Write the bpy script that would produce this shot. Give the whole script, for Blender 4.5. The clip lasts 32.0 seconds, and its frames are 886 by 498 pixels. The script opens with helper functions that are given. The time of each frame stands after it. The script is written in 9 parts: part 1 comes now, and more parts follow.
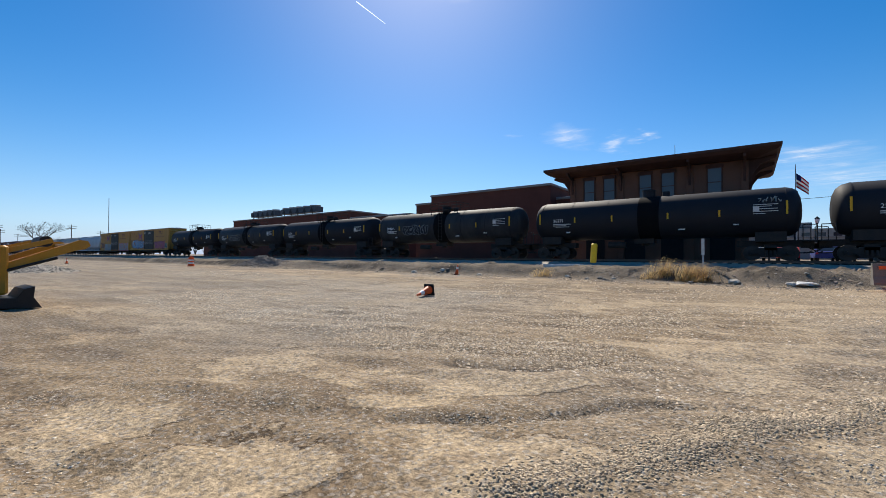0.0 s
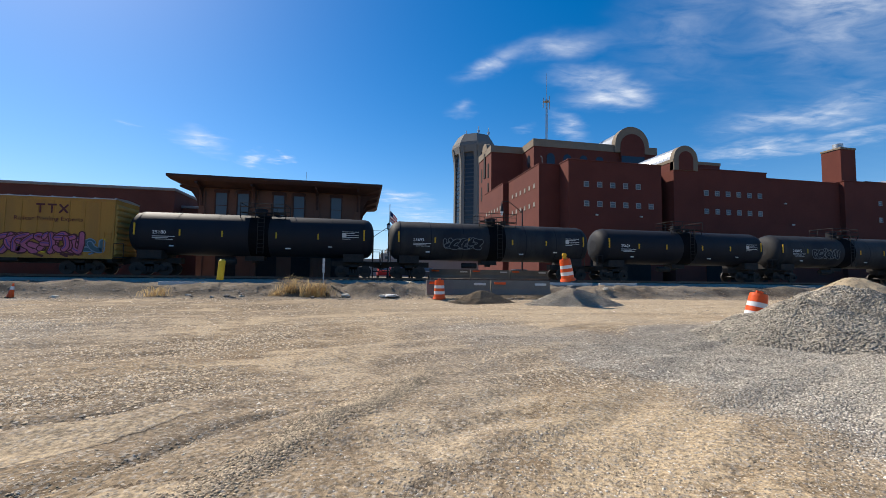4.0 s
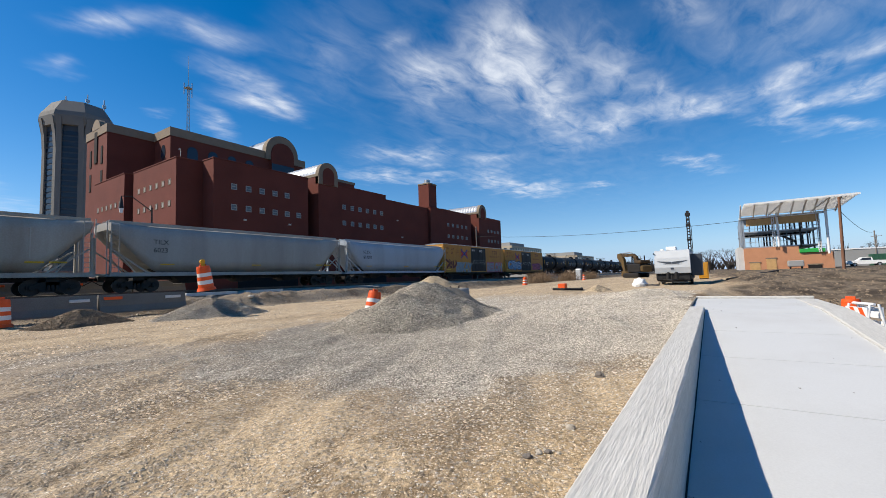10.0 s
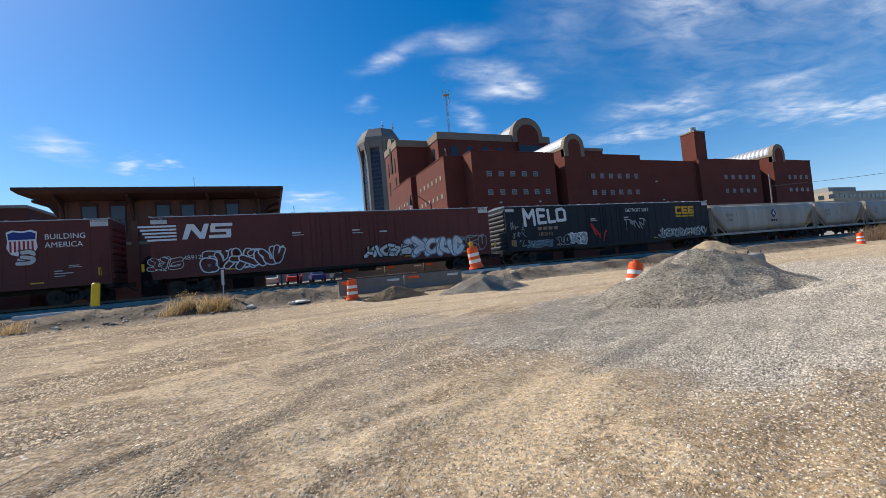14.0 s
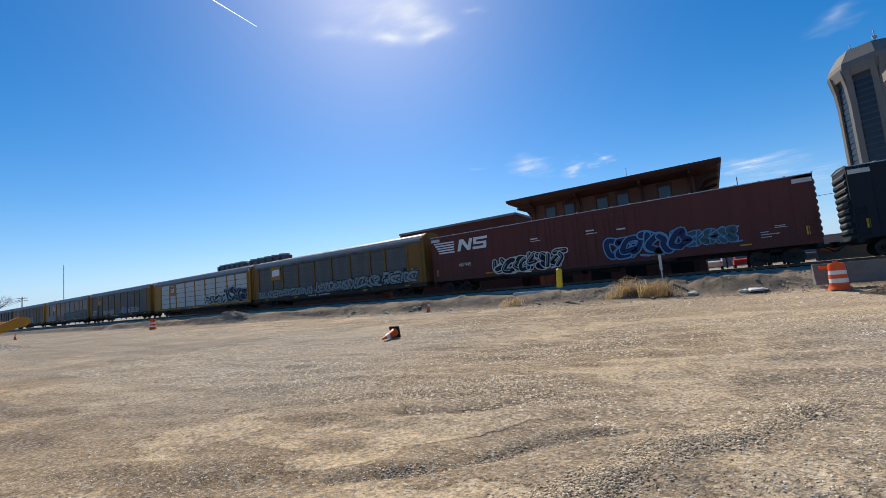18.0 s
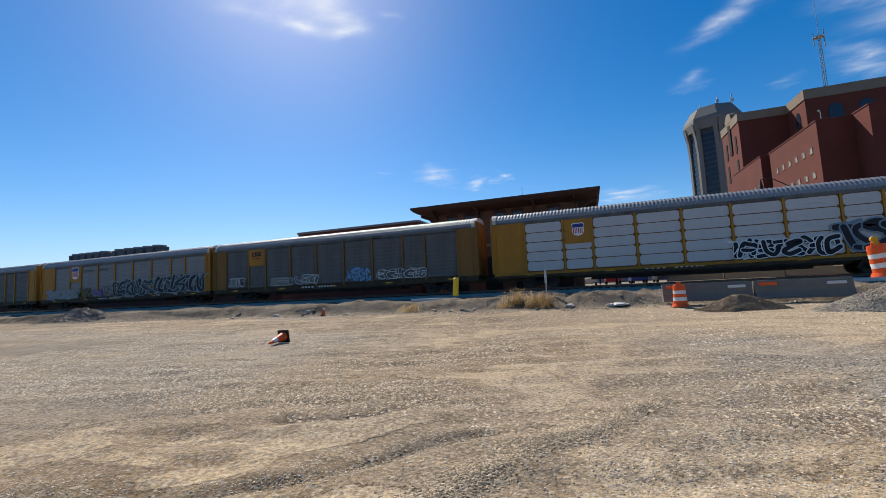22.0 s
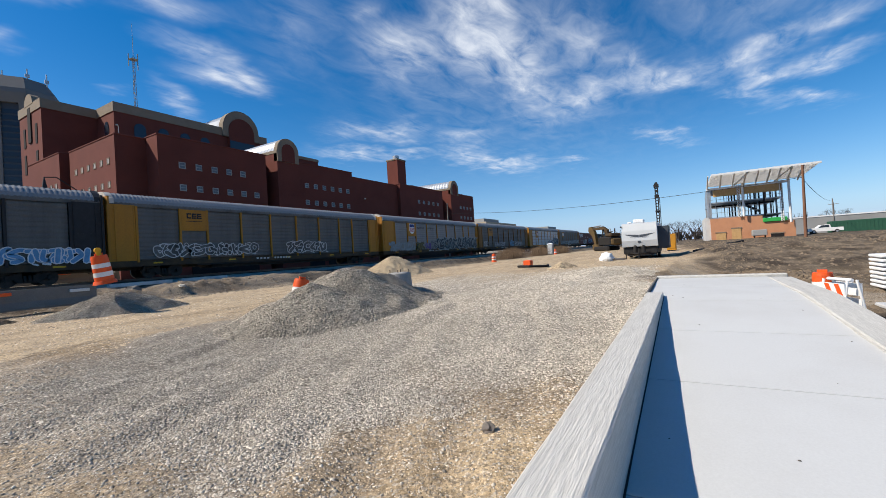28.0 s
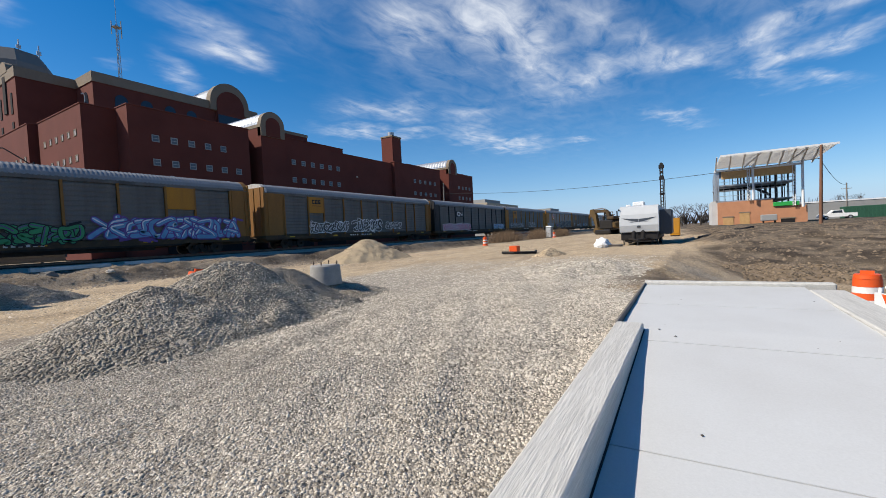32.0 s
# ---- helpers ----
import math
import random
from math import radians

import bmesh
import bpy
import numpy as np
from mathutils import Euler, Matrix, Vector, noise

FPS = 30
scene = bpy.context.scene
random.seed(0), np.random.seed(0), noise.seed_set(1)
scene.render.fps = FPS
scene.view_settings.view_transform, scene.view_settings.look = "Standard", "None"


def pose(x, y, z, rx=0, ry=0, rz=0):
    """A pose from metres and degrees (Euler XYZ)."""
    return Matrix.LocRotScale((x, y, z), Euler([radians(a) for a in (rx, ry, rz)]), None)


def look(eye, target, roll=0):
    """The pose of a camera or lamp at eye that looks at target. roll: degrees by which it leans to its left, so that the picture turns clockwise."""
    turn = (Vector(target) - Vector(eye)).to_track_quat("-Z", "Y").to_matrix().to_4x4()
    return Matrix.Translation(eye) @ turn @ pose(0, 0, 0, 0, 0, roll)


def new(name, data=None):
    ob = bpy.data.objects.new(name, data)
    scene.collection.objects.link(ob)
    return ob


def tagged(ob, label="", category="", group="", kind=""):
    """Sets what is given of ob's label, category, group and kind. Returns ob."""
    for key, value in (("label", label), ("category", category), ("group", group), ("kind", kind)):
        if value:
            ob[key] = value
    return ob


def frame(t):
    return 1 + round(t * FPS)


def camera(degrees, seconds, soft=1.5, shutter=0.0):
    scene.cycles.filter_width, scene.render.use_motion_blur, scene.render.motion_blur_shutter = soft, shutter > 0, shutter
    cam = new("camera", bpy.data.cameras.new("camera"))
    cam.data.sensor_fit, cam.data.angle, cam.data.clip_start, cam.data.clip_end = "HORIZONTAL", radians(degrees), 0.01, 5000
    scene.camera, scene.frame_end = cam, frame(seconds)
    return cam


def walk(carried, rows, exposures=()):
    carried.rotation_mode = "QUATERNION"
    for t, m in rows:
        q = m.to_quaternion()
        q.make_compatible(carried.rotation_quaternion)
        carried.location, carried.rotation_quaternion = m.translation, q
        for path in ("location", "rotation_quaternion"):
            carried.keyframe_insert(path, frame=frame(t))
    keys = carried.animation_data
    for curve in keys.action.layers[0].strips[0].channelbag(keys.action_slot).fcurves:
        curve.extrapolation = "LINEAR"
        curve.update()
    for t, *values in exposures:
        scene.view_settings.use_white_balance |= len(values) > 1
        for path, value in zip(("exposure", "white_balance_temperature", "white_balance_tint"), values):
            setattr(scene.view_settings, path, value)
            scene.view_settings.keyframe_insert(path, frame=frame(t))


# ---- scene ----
cam = camera(93.8, 32.0, soft=0.35)
PATH = [
    (0, (-0.654, 0.89, 1.504), (-1.842, 2.499, 1.533), 0.2),
    (0.5, (-0.669, 0.9, 1.497), (-1.874, 2.496, 1.527), 0.8),
    (1, (-0.673, 0.907, 1.496), (-1.796, 2.561, 1.533), 1.3),
    (1.5, (-0.621, 0.888, 1.505), (-1.576, 2.645, 1.555), 1.7),
    (2, (-0.578, 0.901, 1.51), (-1.292, 2.767, 1.578), 1.6),
    (2.5, (-0.539, 0.868, 1.515), (-0.971, 2.819, 1.601), 1.6),
    (3, (-0.469, 0.857, 1.516), (-0.613, 2.849, 1.617), 1.2),
    (3.5, (-0.418, 0.858, 1.513), (-0.287, 2.851, 1.628), 0.9),
    (5.5, (-0.322, 0.719, 1.55), (0.737, 2.41, 1.688), 1.0),
    (6, (-0.279, 0.739, 1.515), (0.988, 2.28, 1.654), 1.1),
    (6.5, (-0.283, 0.723, 1.503), (1.161, 2.099, 1.643), 0.8),
    (7, (-0.267, 0.713, 1.498), (1.308, 1.937, 1.642), 0.3),
    (7.5, (-0.254, 0.706, 1.503), (1.4, 1.821, 1.647), -0.3),
    (8, (-0.225, 0.706, 1.49), (1.469, 1.76, 1.629), -0.8),
    (8.5, (-0.207, 0.7, 1.49), (1.503, 1.728, 1.623), -0.9),
    (9, (-0.205, 0.681, 1.492), (1.506, 1.707, 1.624), -0.8),
    (9.5, (-0.18, 0.665, 1.484), (1.519, 1.711, 1.619), -1.1),
    (10, (-0.187, 0.672, 1.493), (1.484, 1.762, 1.633), -1.9),
    (10.5, (-0.182, 0.675, 1.499), (1.448, 1.825, 1.64), -3.0),
    (11, (-0.178, 0.677, 1.496), (1.404, 1.893, 1.634), -3.8),
    (11.5, (-0.179, 0.671, 1.508), (1.35, 1.952, 1.641), -4.3),
    (12, (-0.188, 0.671, 1.514), (1.274, 2.03, 1.639), -4.5),
    (12.5, (-0.207, 0.674, 1.515), (1.148, 2.14, 1.632), -4.7),
    (13, (-0.233, 0.695, 1.514), (0.962, 2.296, 1.623), -5.1),
    (13.5, (-0.235, 0.715, 1.511), (0.751, 2.452, 1.616), -5.5),
    (15.5, (0.176, 0.675, 1.525), (0.306, 2.671, 1.565), -2.2),
    (16, (-0.14, 0.971, 1.493), (-0.257, 2.968, 1.534), -2.2),
    (16.5, (-0.202, 0.979, 1.56), (-0.612, 2.935, 1.62), -2.9),
    (17, (-0.203, 1.016, 1.558), (-0.903, 2.887, 1.666), -3.9),
    (17.5, (-0.186, 1.016, 1.573), (-1.114, 2.781, 1.73), -4.7),
    (18, (-0.219, 1.043, 1.597), (-1.295, 2.718, 1.79), -5.2),
    (18.5, (-0.262, 1.024, 1.614), (-1.42, 2.641, 1.828), -5.4),
    (19, (-0.269, 1.037, 1.524), (-1.457, 2.629, 1.75), -5.3),
    (19.5, (-0.288, 1.054, 1.59), (-1.45, 2.667, 1.808), -5.2),
    (20, (-0.28, 1.037, 1.574), (-1.357, 2.709, 1.789), -4.8),
    (20.5, (-0.207, 1.027, 1.581), (-1.156, 2.774, 1.794), -4.1),
    (21, (-0.201, 1.022, 1.522), (-1.01, 2.838, 1.741), -3.4),
    (21.5, (-0.156, 1.015, 1.598), (-0.868, 2.873, 1.803), -3.1),
    (22, (-0.108, 1.007, 1.606), (-0.764, 2.887, 1.792), -2.8),
    (22.5, (-0.063, 0.964, 1.592), (-0.657, 2.867, 1.755), -2.5),
    (23, (-0.069, 0.954, 1.545), (-0.524, 2.897, 1.689), -2.3),
    (23.5, (-0.049, 0.972, 1.578), (-0.203, 2.962, 1.704), -2.0),
    (24, (-0.012, 0.977, 1.562), (0.254, 2.956, 1.68), -1.9),
    (24.5, (0.164, 1.102, 1.583), (0.867, 2.972, 1.676), -2.3),
    (25, (0.316, 0.813, 1.576), (1.405, 2.49, 1.63), -2.8),
    (25.5, (0.557, 0.769, 1.536), (1.923, 2.23, 1.548), -3.7),
    (26, (0.85, 0.781, 1.551), (2.395, 2.051, 1.533), -4.1),
    (26.5, (1.089, 0.653, 1.566), (2.728, 1.799, 1.545), -4.5),
    (28.5, (2.611, 0.548, 1.634), (4.348, 1.538, 1.659), -3.5),
    (29, (3.077, 0.584, 1.668), (4.818, 1.569, 1.677), -3.9),
    (29.5, (3.52, 0.475, 1.696), (5.26, 1.462, 1.683), -4.4),
    (30, (3.945, 0.497, 1.664), (5.691, 1.472, 1.628), -4.8),
    (30.5, (4.357, 0.512, 1.682), (6.115, 1.465, 1.631), -4.8),
    (31, (4.798, 0.43, 1.692), (6.565, 1.364, 1.63), -4.3),
    (31.5, (5.224, 0.497, 1.716), (6.983, 1.446, 1.649), -3.6),
    (32, (5.683, 0.472, 1.732), (7.401, 1.494, 1.665), -2.8),
]
EXPOSURES = [(0, 0.3), (2, 0.38), (6, 0.38), (9, 0.32), (13, 0.42), (16, 0.44), (17, 0.4), (19, 0.2), (22, 0.24), (24, 0.38), (29, 0.3), (32, 0.26)]
walk(cam, [(t, look(eye, target, roll)) for t, eye, target, roll in PATH], EXPOSURES)

# ================= world, sun, exposure =================
SUN_AZ, SUN_EL = radians(130.0), radians(43.3)


def node(tree, kind, **values):
    n = tree.nodes.new(kind)
    for key, value in values.items():
        if key in n.inputs:
            n.inputs[key].default_value = value
    return n


def build_world():
    """Clear spring sky with thin high cirrus, thickest towards +x."""
    w = bpy.data.worlds.new("sky")
    scene.world = w
    w.use_nodes = True
    t = w.node_tree
    t.nodes.clear()
    out = t.nodes.new("ShaderNodeOutputWorld")
    bg = t.nodes.new("ShaderNodeBackground")
    bg.inputs["Strength"].default_value = SKY_STRENGTH
    t.links.new(bg.outputs[0], out.inputs[0])
    sky = t.nodes.new("ShaderNodeTexSky")
    sky.sky_type = "NISHITA"
    sky.sun_disc = False
    sky.sun_elevation = SUN_EL
    sky.sun_rotation = radians(90) - SUN_AZ
    sky.air_density, sky.dust_density, sky.ozone_density = 0.95, 0.3, 2.4
    tone = t.nodes.new("ShaderNodeHueSaturation")
    tone.inputs["Saturation"].default_value = 1.48
    tone.inputs["Hue"].default_value = 0.502
    tone.inputs["Value"].default_value = 1.26
    t.links.new(sky.outputs[0], tone.inputs["Color"])
    coord = t.nodes.new("ShaderNodeTexCoord")
    sep = t.nodes.new("ShaderNodeSeparateXYZ")
    t.links.new(coord.outputs["Generated"], sep.inputs[0])

    def math(op, a, b=None, clamp=False):
        n = t.nodes.new("ShaderNodeMath")
        n.operation, n.use_clamp = op, clamp
        for slot, v in ((0, a), (1, b)):
            if v is None:
                continue
            if isinstance(v, (int, float)):
                n.inputs[slot].default_value = v
            else:
                t.links.new(v, n.inputs[slot])
        return n.outputs[0]

    up = math("MAXIMUM", sep.outputs[2], 0.05)
    comb = t.nodes.new("ShaderNodeCombineXYZ")
    t.links.new(math("DIVIDE", sep.outputs[0], up), comb.inputs[0])
    t.links.new(math("DIVIDE", sep.outputs[1], up), comb.inputs[1])
    # bearing and height over the horizon in degrees, frayed a little
    fray = node(t, "ShaderNodeTexNoise", Scale=2.6, Detail=4.0, Roughness=0.6)
    t.links.new(comb.outputs[0], fray.inputs["Vector"])
    fray_rgb = t.nodes.new("ShaderNodeSeparateColor")
    t.links.new(fray.outputs["Color"], fray_rgb.inputs[0])
    place = t.nodes.new("ShaderNodeCombineXYZ")
    bearing = math("MULTIPLY", math("ARCTAN2", sep.outputs[1], sep.outputs[0]), 57.2958)
    rise = math("MULTIPLY", math("ARCSINE", sep.outputs[2]), 57.2958)
    t.links.new(math("ADD", bearing, math("MULTIPLY", math("SUBTRACT", fray_rgb.outputs[0], 0.5), 7.0)), place.inputs[0])
    t.links.new(math("ADD", rise, math("MULTIPLY", math("SUBTRACT", fray_rgb.outputs[1], 0.5), 4.0)), place.inputs[1])
    banks = []

    def cloud(az, el, long, wide, turn, weight):
        """One wisp of cirrus: bearing, height, half length, half width and turn in degrees."""
        m = t.nodes.new("ShaderNodeMapping")
        m.vector_type = "TEXTURE"
        m.inputs["Location"].default_value = (az, el, 0)
        m.inputs["Rotation"].default_value = (0, 0, radians(turn))
        m.inputs["Scale"].default_value = (long * 1.6, wide * 2.5, 1)
        t.links.new(place.outputs[0], m.inputs[0])
        g = t.nodes.new("ShaderNodeTexGradient")
        g.gradient_type = "QUADRATIC_SPHERE"
        t.links.new(m.outputs[0], g.inputs[0])
        banks.append(math("MULTIPLY", g.outputs["Fac"], weight * 1.35))

    cloud(34.9, 27.4, 6.5, 1.4, 7, 0.95)
    cloud(34.2, 24.5, 5.2, 2.0, 2, 0.50)
    cloud(25.3, 29.1, 6.0, 3.0, 20, 0.75)
    cloud(20.9, 29.4, 6.9, 2.4, 40, 0.80)
    cloud(18.0, 22.9, 7.1, 2.3, 55, 1.00)
    cloud(10.0, 18.8, 4.9, 1.3, -9, 0.85)
    cloud(10.0, 24.9, 7.9, 2.0, 50, 0.50)
    cloud(24.3, 26.0, 3.2, 1.9, -60, 0.70)
    cloud(39.5, 30.6, 3.0, 0.6, -1, 0.50)
    cloud(22.5, 24.2, 24.4, 8.2, 14, 0.30)
    cloud(0.3, 18.5, 5.2, 0.8, 5, 0.95)
    cloud(-7.9, 19.0, 4.6, 0.9, -11, 0.90)
    cloud(-14.3, 20.0, 3.4, 0.9, -7, 0.75)
    cloud(3.4, 20.6, 4.1, 1.1, 37, 0.60)
    cloud(-8.1, 16.6, 3.1, 0.7, 1, 0.95)
    cloud(-13.4, 16.6, 3.8, 0.6, 3, 0.85)
    cloud(-7.4, 15.0, 2.3, 0.6, 42, 0.60)
    cloud(-12.1, 13.5, 3.2, 0.5, 10, 0.75)
    cloud(-8.5, 25.0, 11.5, 4.2, 14, 0.35)
    cloud(1.1, 28.9, 3.6, 0.9, 27, 0.55)
    cloud(1.5, 12.7, 3.6, 0.5, 17, 0.75)
    cloud(26.0, 13.2, 4.1, 0.9, 12, 1.00)
    cloud(20.5, 11.7, 4.8, 0.7, 5, 1.00)
    cloud(11.8, 11.2, 2.3, 0.4, 5, 0.50)
    cloud(39.0, 16.8, 3.5, 0.7, 5, 0.60)
    cloud(34.8, 16.7, 3.2, 0.9, -12, 0.80)
    cloud(41.2, 14.1, 5.7, 0.5, 3, 0.80)
    cloud(33.5, 14.1, 3.0, 0.4, -7, 0.60)
    cloud(26.4, 15.8, 3.7, 0.8, 12, 0.50)
    cloud(59.4, 24.8, 3.5, 0.9, 1, 0.75)
    cloud(56.9, 22.6, 5.1, 0.9, 4, 0.70)
    cloud(55.1, 22.4, 3.1, 0.9, 22, 0.95)
    cloud(62.1, 25.9, 3.4, 0.8, 2, 0.50)
    cloud(61.8, 19.2, 3.1, 0.8, 39, 0.75)
    cloud(68.1, 19.8, 1.4, 0.3, -9, 0.35)
    cloud(48.4, 28.6, 7.3, 3.5, -24, 0.25)
    cloud(73.0, 27.2, 4.6, 0.7, -20, 0.85)
    cloud(62.7, 29.1, 7.6, 0.9, -2, 0.65)
    cloud(109.7, 15.4, 2.5, 0.9, 17, 0.85)
    cloud(104.2, 14.0, 1.5, 0.5, -12, 1.00)
    cloud(101.0, 14.1, 1.1, 0.3, -13, 0.85)
    cloud(117.7, 16.3, 1.1, 0.2, 3, 0.45)
    cloud(84.9, 10.3, 3.7, 0.6, 1, 0.90)
    cloud(82.7, 8.1, 5.2, 0.8, 4, 0.60)
    cloud(76.0, 22.2, 1.7, 0.5, -4, 0.50)
    cloud(42.1, 17.2, 3.9, 1.1, 3, 0.35)
    cloud(123.5, 35.5, 4.7, 1.4, 25, 0.90)
    cloud(127.2, 33.1, 3.5, 0.6, 6, 0.90)
    cloud(122.0, 33.2, 2.9, 0.6, -15, 0.90)
    cloud(134.0, 33.5, 4.9, 0.8, 1, 0.50)
    cloud(128.9, 35.7, 7.0, 1.9, 1, 0.60)
    cloud(115.6, 35.1, 1.9, 0.3, 9, 0.50)
    total = banks[0]
    for one in banks[1:]:
        total = math("ADD", total, one)
    wisp = t.nodes.new("ShaderNodeMapping")
    wisp.inputs["Rotation"].default_value = (0, 0, radians(24))
    wisp.inputs["Scale"].default_value = (1.0, 2.1, 1)
    t.links.new(comb.outputs[0], wisp.inputs[0])
    n1 = node(t, "ShaderNodeTexNoise", Scale=3.4, Detail=9.0, Roughness=0.58, Distortion=0.5)
    t.links.new(wisp.outputs[0], n1.inputs["Vector"])
    ramp = t.nodes.new("ShaderNodeMapRange")
    ramp.inputs["From Min"].default_value, ramp.inputs["From Max"].default_value = 0.26, 0.74
    t.links.new(n1.outputs[0], ramp.inputs["Value"])
    cover = math("MULTIPLY", ramp.outputs[0], math("MINIMUM", total, 1.2), True)
    # a faint veil near the horizon
    veil = math("MULTIPLY", math("POWER", math("SUBTRACT", 1.0, math("MAXIMUM", sep.outputs[2], 0.0)), 8.0), 0.72)
    haze = t.nodes.new("ShaderNodeMix")
    haze.data_type = "RGBA"
    t.links.new(veil, haze.inputs["Factor"])
    t.links.new(tone.outputs[0], haze.inputs[6])
    haze.inputs[7].default_value = (3.0, 5.3, 10.2, 1)
    mix = t.nodes.new("ShaderNodeMix")
    mix.data_type = "RGBA"
    t.links.new(math("MULTIPLY", cover, 0.78), mix.inputs["Factor"])
    t.links.new(haze.outputs[2], mix.inputs[6])
    mix.inputs[7].default_value = (9.6, 10.0, 10.6, 1)
    t.links.new(mix.outputs[2], bg.inputs["Color"])
    sun = new("sun", bpy.data.lights.new("sun", "SUN"))
    sun.data.energy, sun.data.angle, sun.data.color = SUN_STRENGTH, radians(0.53), (1.0, 0.915, 0.79)
    to_sun = Vector((math_cos(SUN_EL) * math_cos(SUN_AZ), math_cos(SUN_EL) * math_sin(SUN_AZ), math_sin(SUN_EL)))
    sun.matrix_world = look(to_sun * 200, (0, 0, 0))


math_cos, math_sin = math.cos, math.sin
SKY_STRENGTH, SUN_STRENGTH = 0.078, 4.9
build_world()


# ================= materials =================
def mat(name, color, rough=0.7, metal=0.0, var=0.25, scale=3.0, fine=40.0, bump=0.15, spec=0.3, stain=None, amount=0.35, streak=False, island=0.0, stretch=(1, 1, 1)):
    """A surface with coarse and fine variation: stains in a second colour, fine grain and relief."""
    m = bpy.data.materials.new(name)
    m.use_nodes = True
    t = m.node_tree
    bsdf = t.nodes["Principled BSDF"]
    bsdf.inputs["Roughness"].default_value = rough
    bsdf.inputs["Metallic"].default_value = metal
    bsdf.inputs["Specular IOR Level"].default_value = spec
    coord = t.nodes.new("ShaderNodeTexCoord")
    mapping = t.nodes.new("ShaderNodeMapping")
    mapping.inputs["Scale"].default_value = (1, 1, 0.16) if streak else stretch
    t.links.new(coord.outputs["Object"], mapping.inputs[0])
    n1 = node(t, "ShaderNodeTexNoise", Scale=scale, Detail=5.0, Roughness=0.6)
    n2 = node(t, "ShaderNodeTexNoise", Scale=fine, Detail=3.0, Roughness=0.65)
    t.links.new(mapping.outputs[0], n1.inputs["Vector"])
    t.links.new((coord.outputs["Object"] if stretch == (1, 1, 1) else mapping.outputs[0]), n2.inputs["Vector"])
    r1 = t.nodes.new("ShaderNodeMapRange")
    r1.inputs["From Min"].default_value, r1.inputs["From Max"].default_value = 0.42, 0.72
    t.links.new(n1.outputs[0], r1.inputs["Value"])
    other = stain if stain else tuple(c * (1 - var) for c in color)
    mix = t.nodes.new("ShaderNodeMix")
    mix.data_type = "RGBA"
    mix.inputs[6].default_value = (*color, 1)
    mix.inputs[7].default_value = (*other, 1)
    f = t.nodes.new("ShaderNodeMath")
    f.operation = "MULTIPLY"
    f.inputs[1].default_value = amount if stain else 1.0
    t.links.new(r1.outputs[0], f.inputs[0])
    t.links.new(f.outputs[0], mix.inputs["Factor"])
    grain = t.nodes.new("ShaderNodeMapRange")
    grain.inputs["From Min"].default_value, grain.inputs["From Max"].default_value = 0.3, 0.7
    grain.inputs["To Min"].default_value, grain.inputs["To Max"].default_value = 1 - var * 0.6, 1 + var * 0.45
    t.links.new(n2.outputs[0], grain.inputs["Value"])
    last = grain.outputs[0]
    if island:
        geo = t.nodes.new("ShaderNodeNewGeometry")
        ir = t.nodes.new("ShaderNodeMapRange")
        ir.inputs["To Min"].default_value, ir.inputs["To Max"].default_value = 1 - island, 1 + island
        t.links.new(geo.outputs["Random Per Island"], ir.inputs["Value"])
        mul = t.nodes.new("ShaderNodeMath")
        mul.operation = "MULTIPLY"
        t.links.new(last, mul.inputs[0])
        t.links.new(ir.outputs[0], mul.inputs[1])
        last = mul.outputs[0]
    scale_c = t.nodes.new("ShaderNodeVectorMath")
    scale_c.operation = "SCALE"
    t.links.new(mix.outputs[2], scale_c.inputs[0])
    t.links.new(last, scale_c.inputs["Scale"])
    t.links.new(scale_c.outputs[0], bsdf.inputs["Base Color"])
    if bump:
        b = t.nodes.new("ShaderNodeBump")
        b.inputs["Strength"].default_value = bump
        b.inputs["Distance"].default_value = 0.02
        t.links.new(n2.outputs[0], b.inputs["Height"])
        t.links.new(b.outputs[0], bsdf.inputs["Normal"])
    return m


def glass_mat(name, color, rough=0.08):
    m = bpy.data.materials.new(name)
    m.use_nodes = True
    b = m.node_tree.nodes["Principled BSDF"]
    b.inputs["Base Color"].default_value = (*color, 1)
    b.inputs["Roughness"].default_value = rough
    b.inputs["Specular IOR Level"].default_value = 0.35
    return m


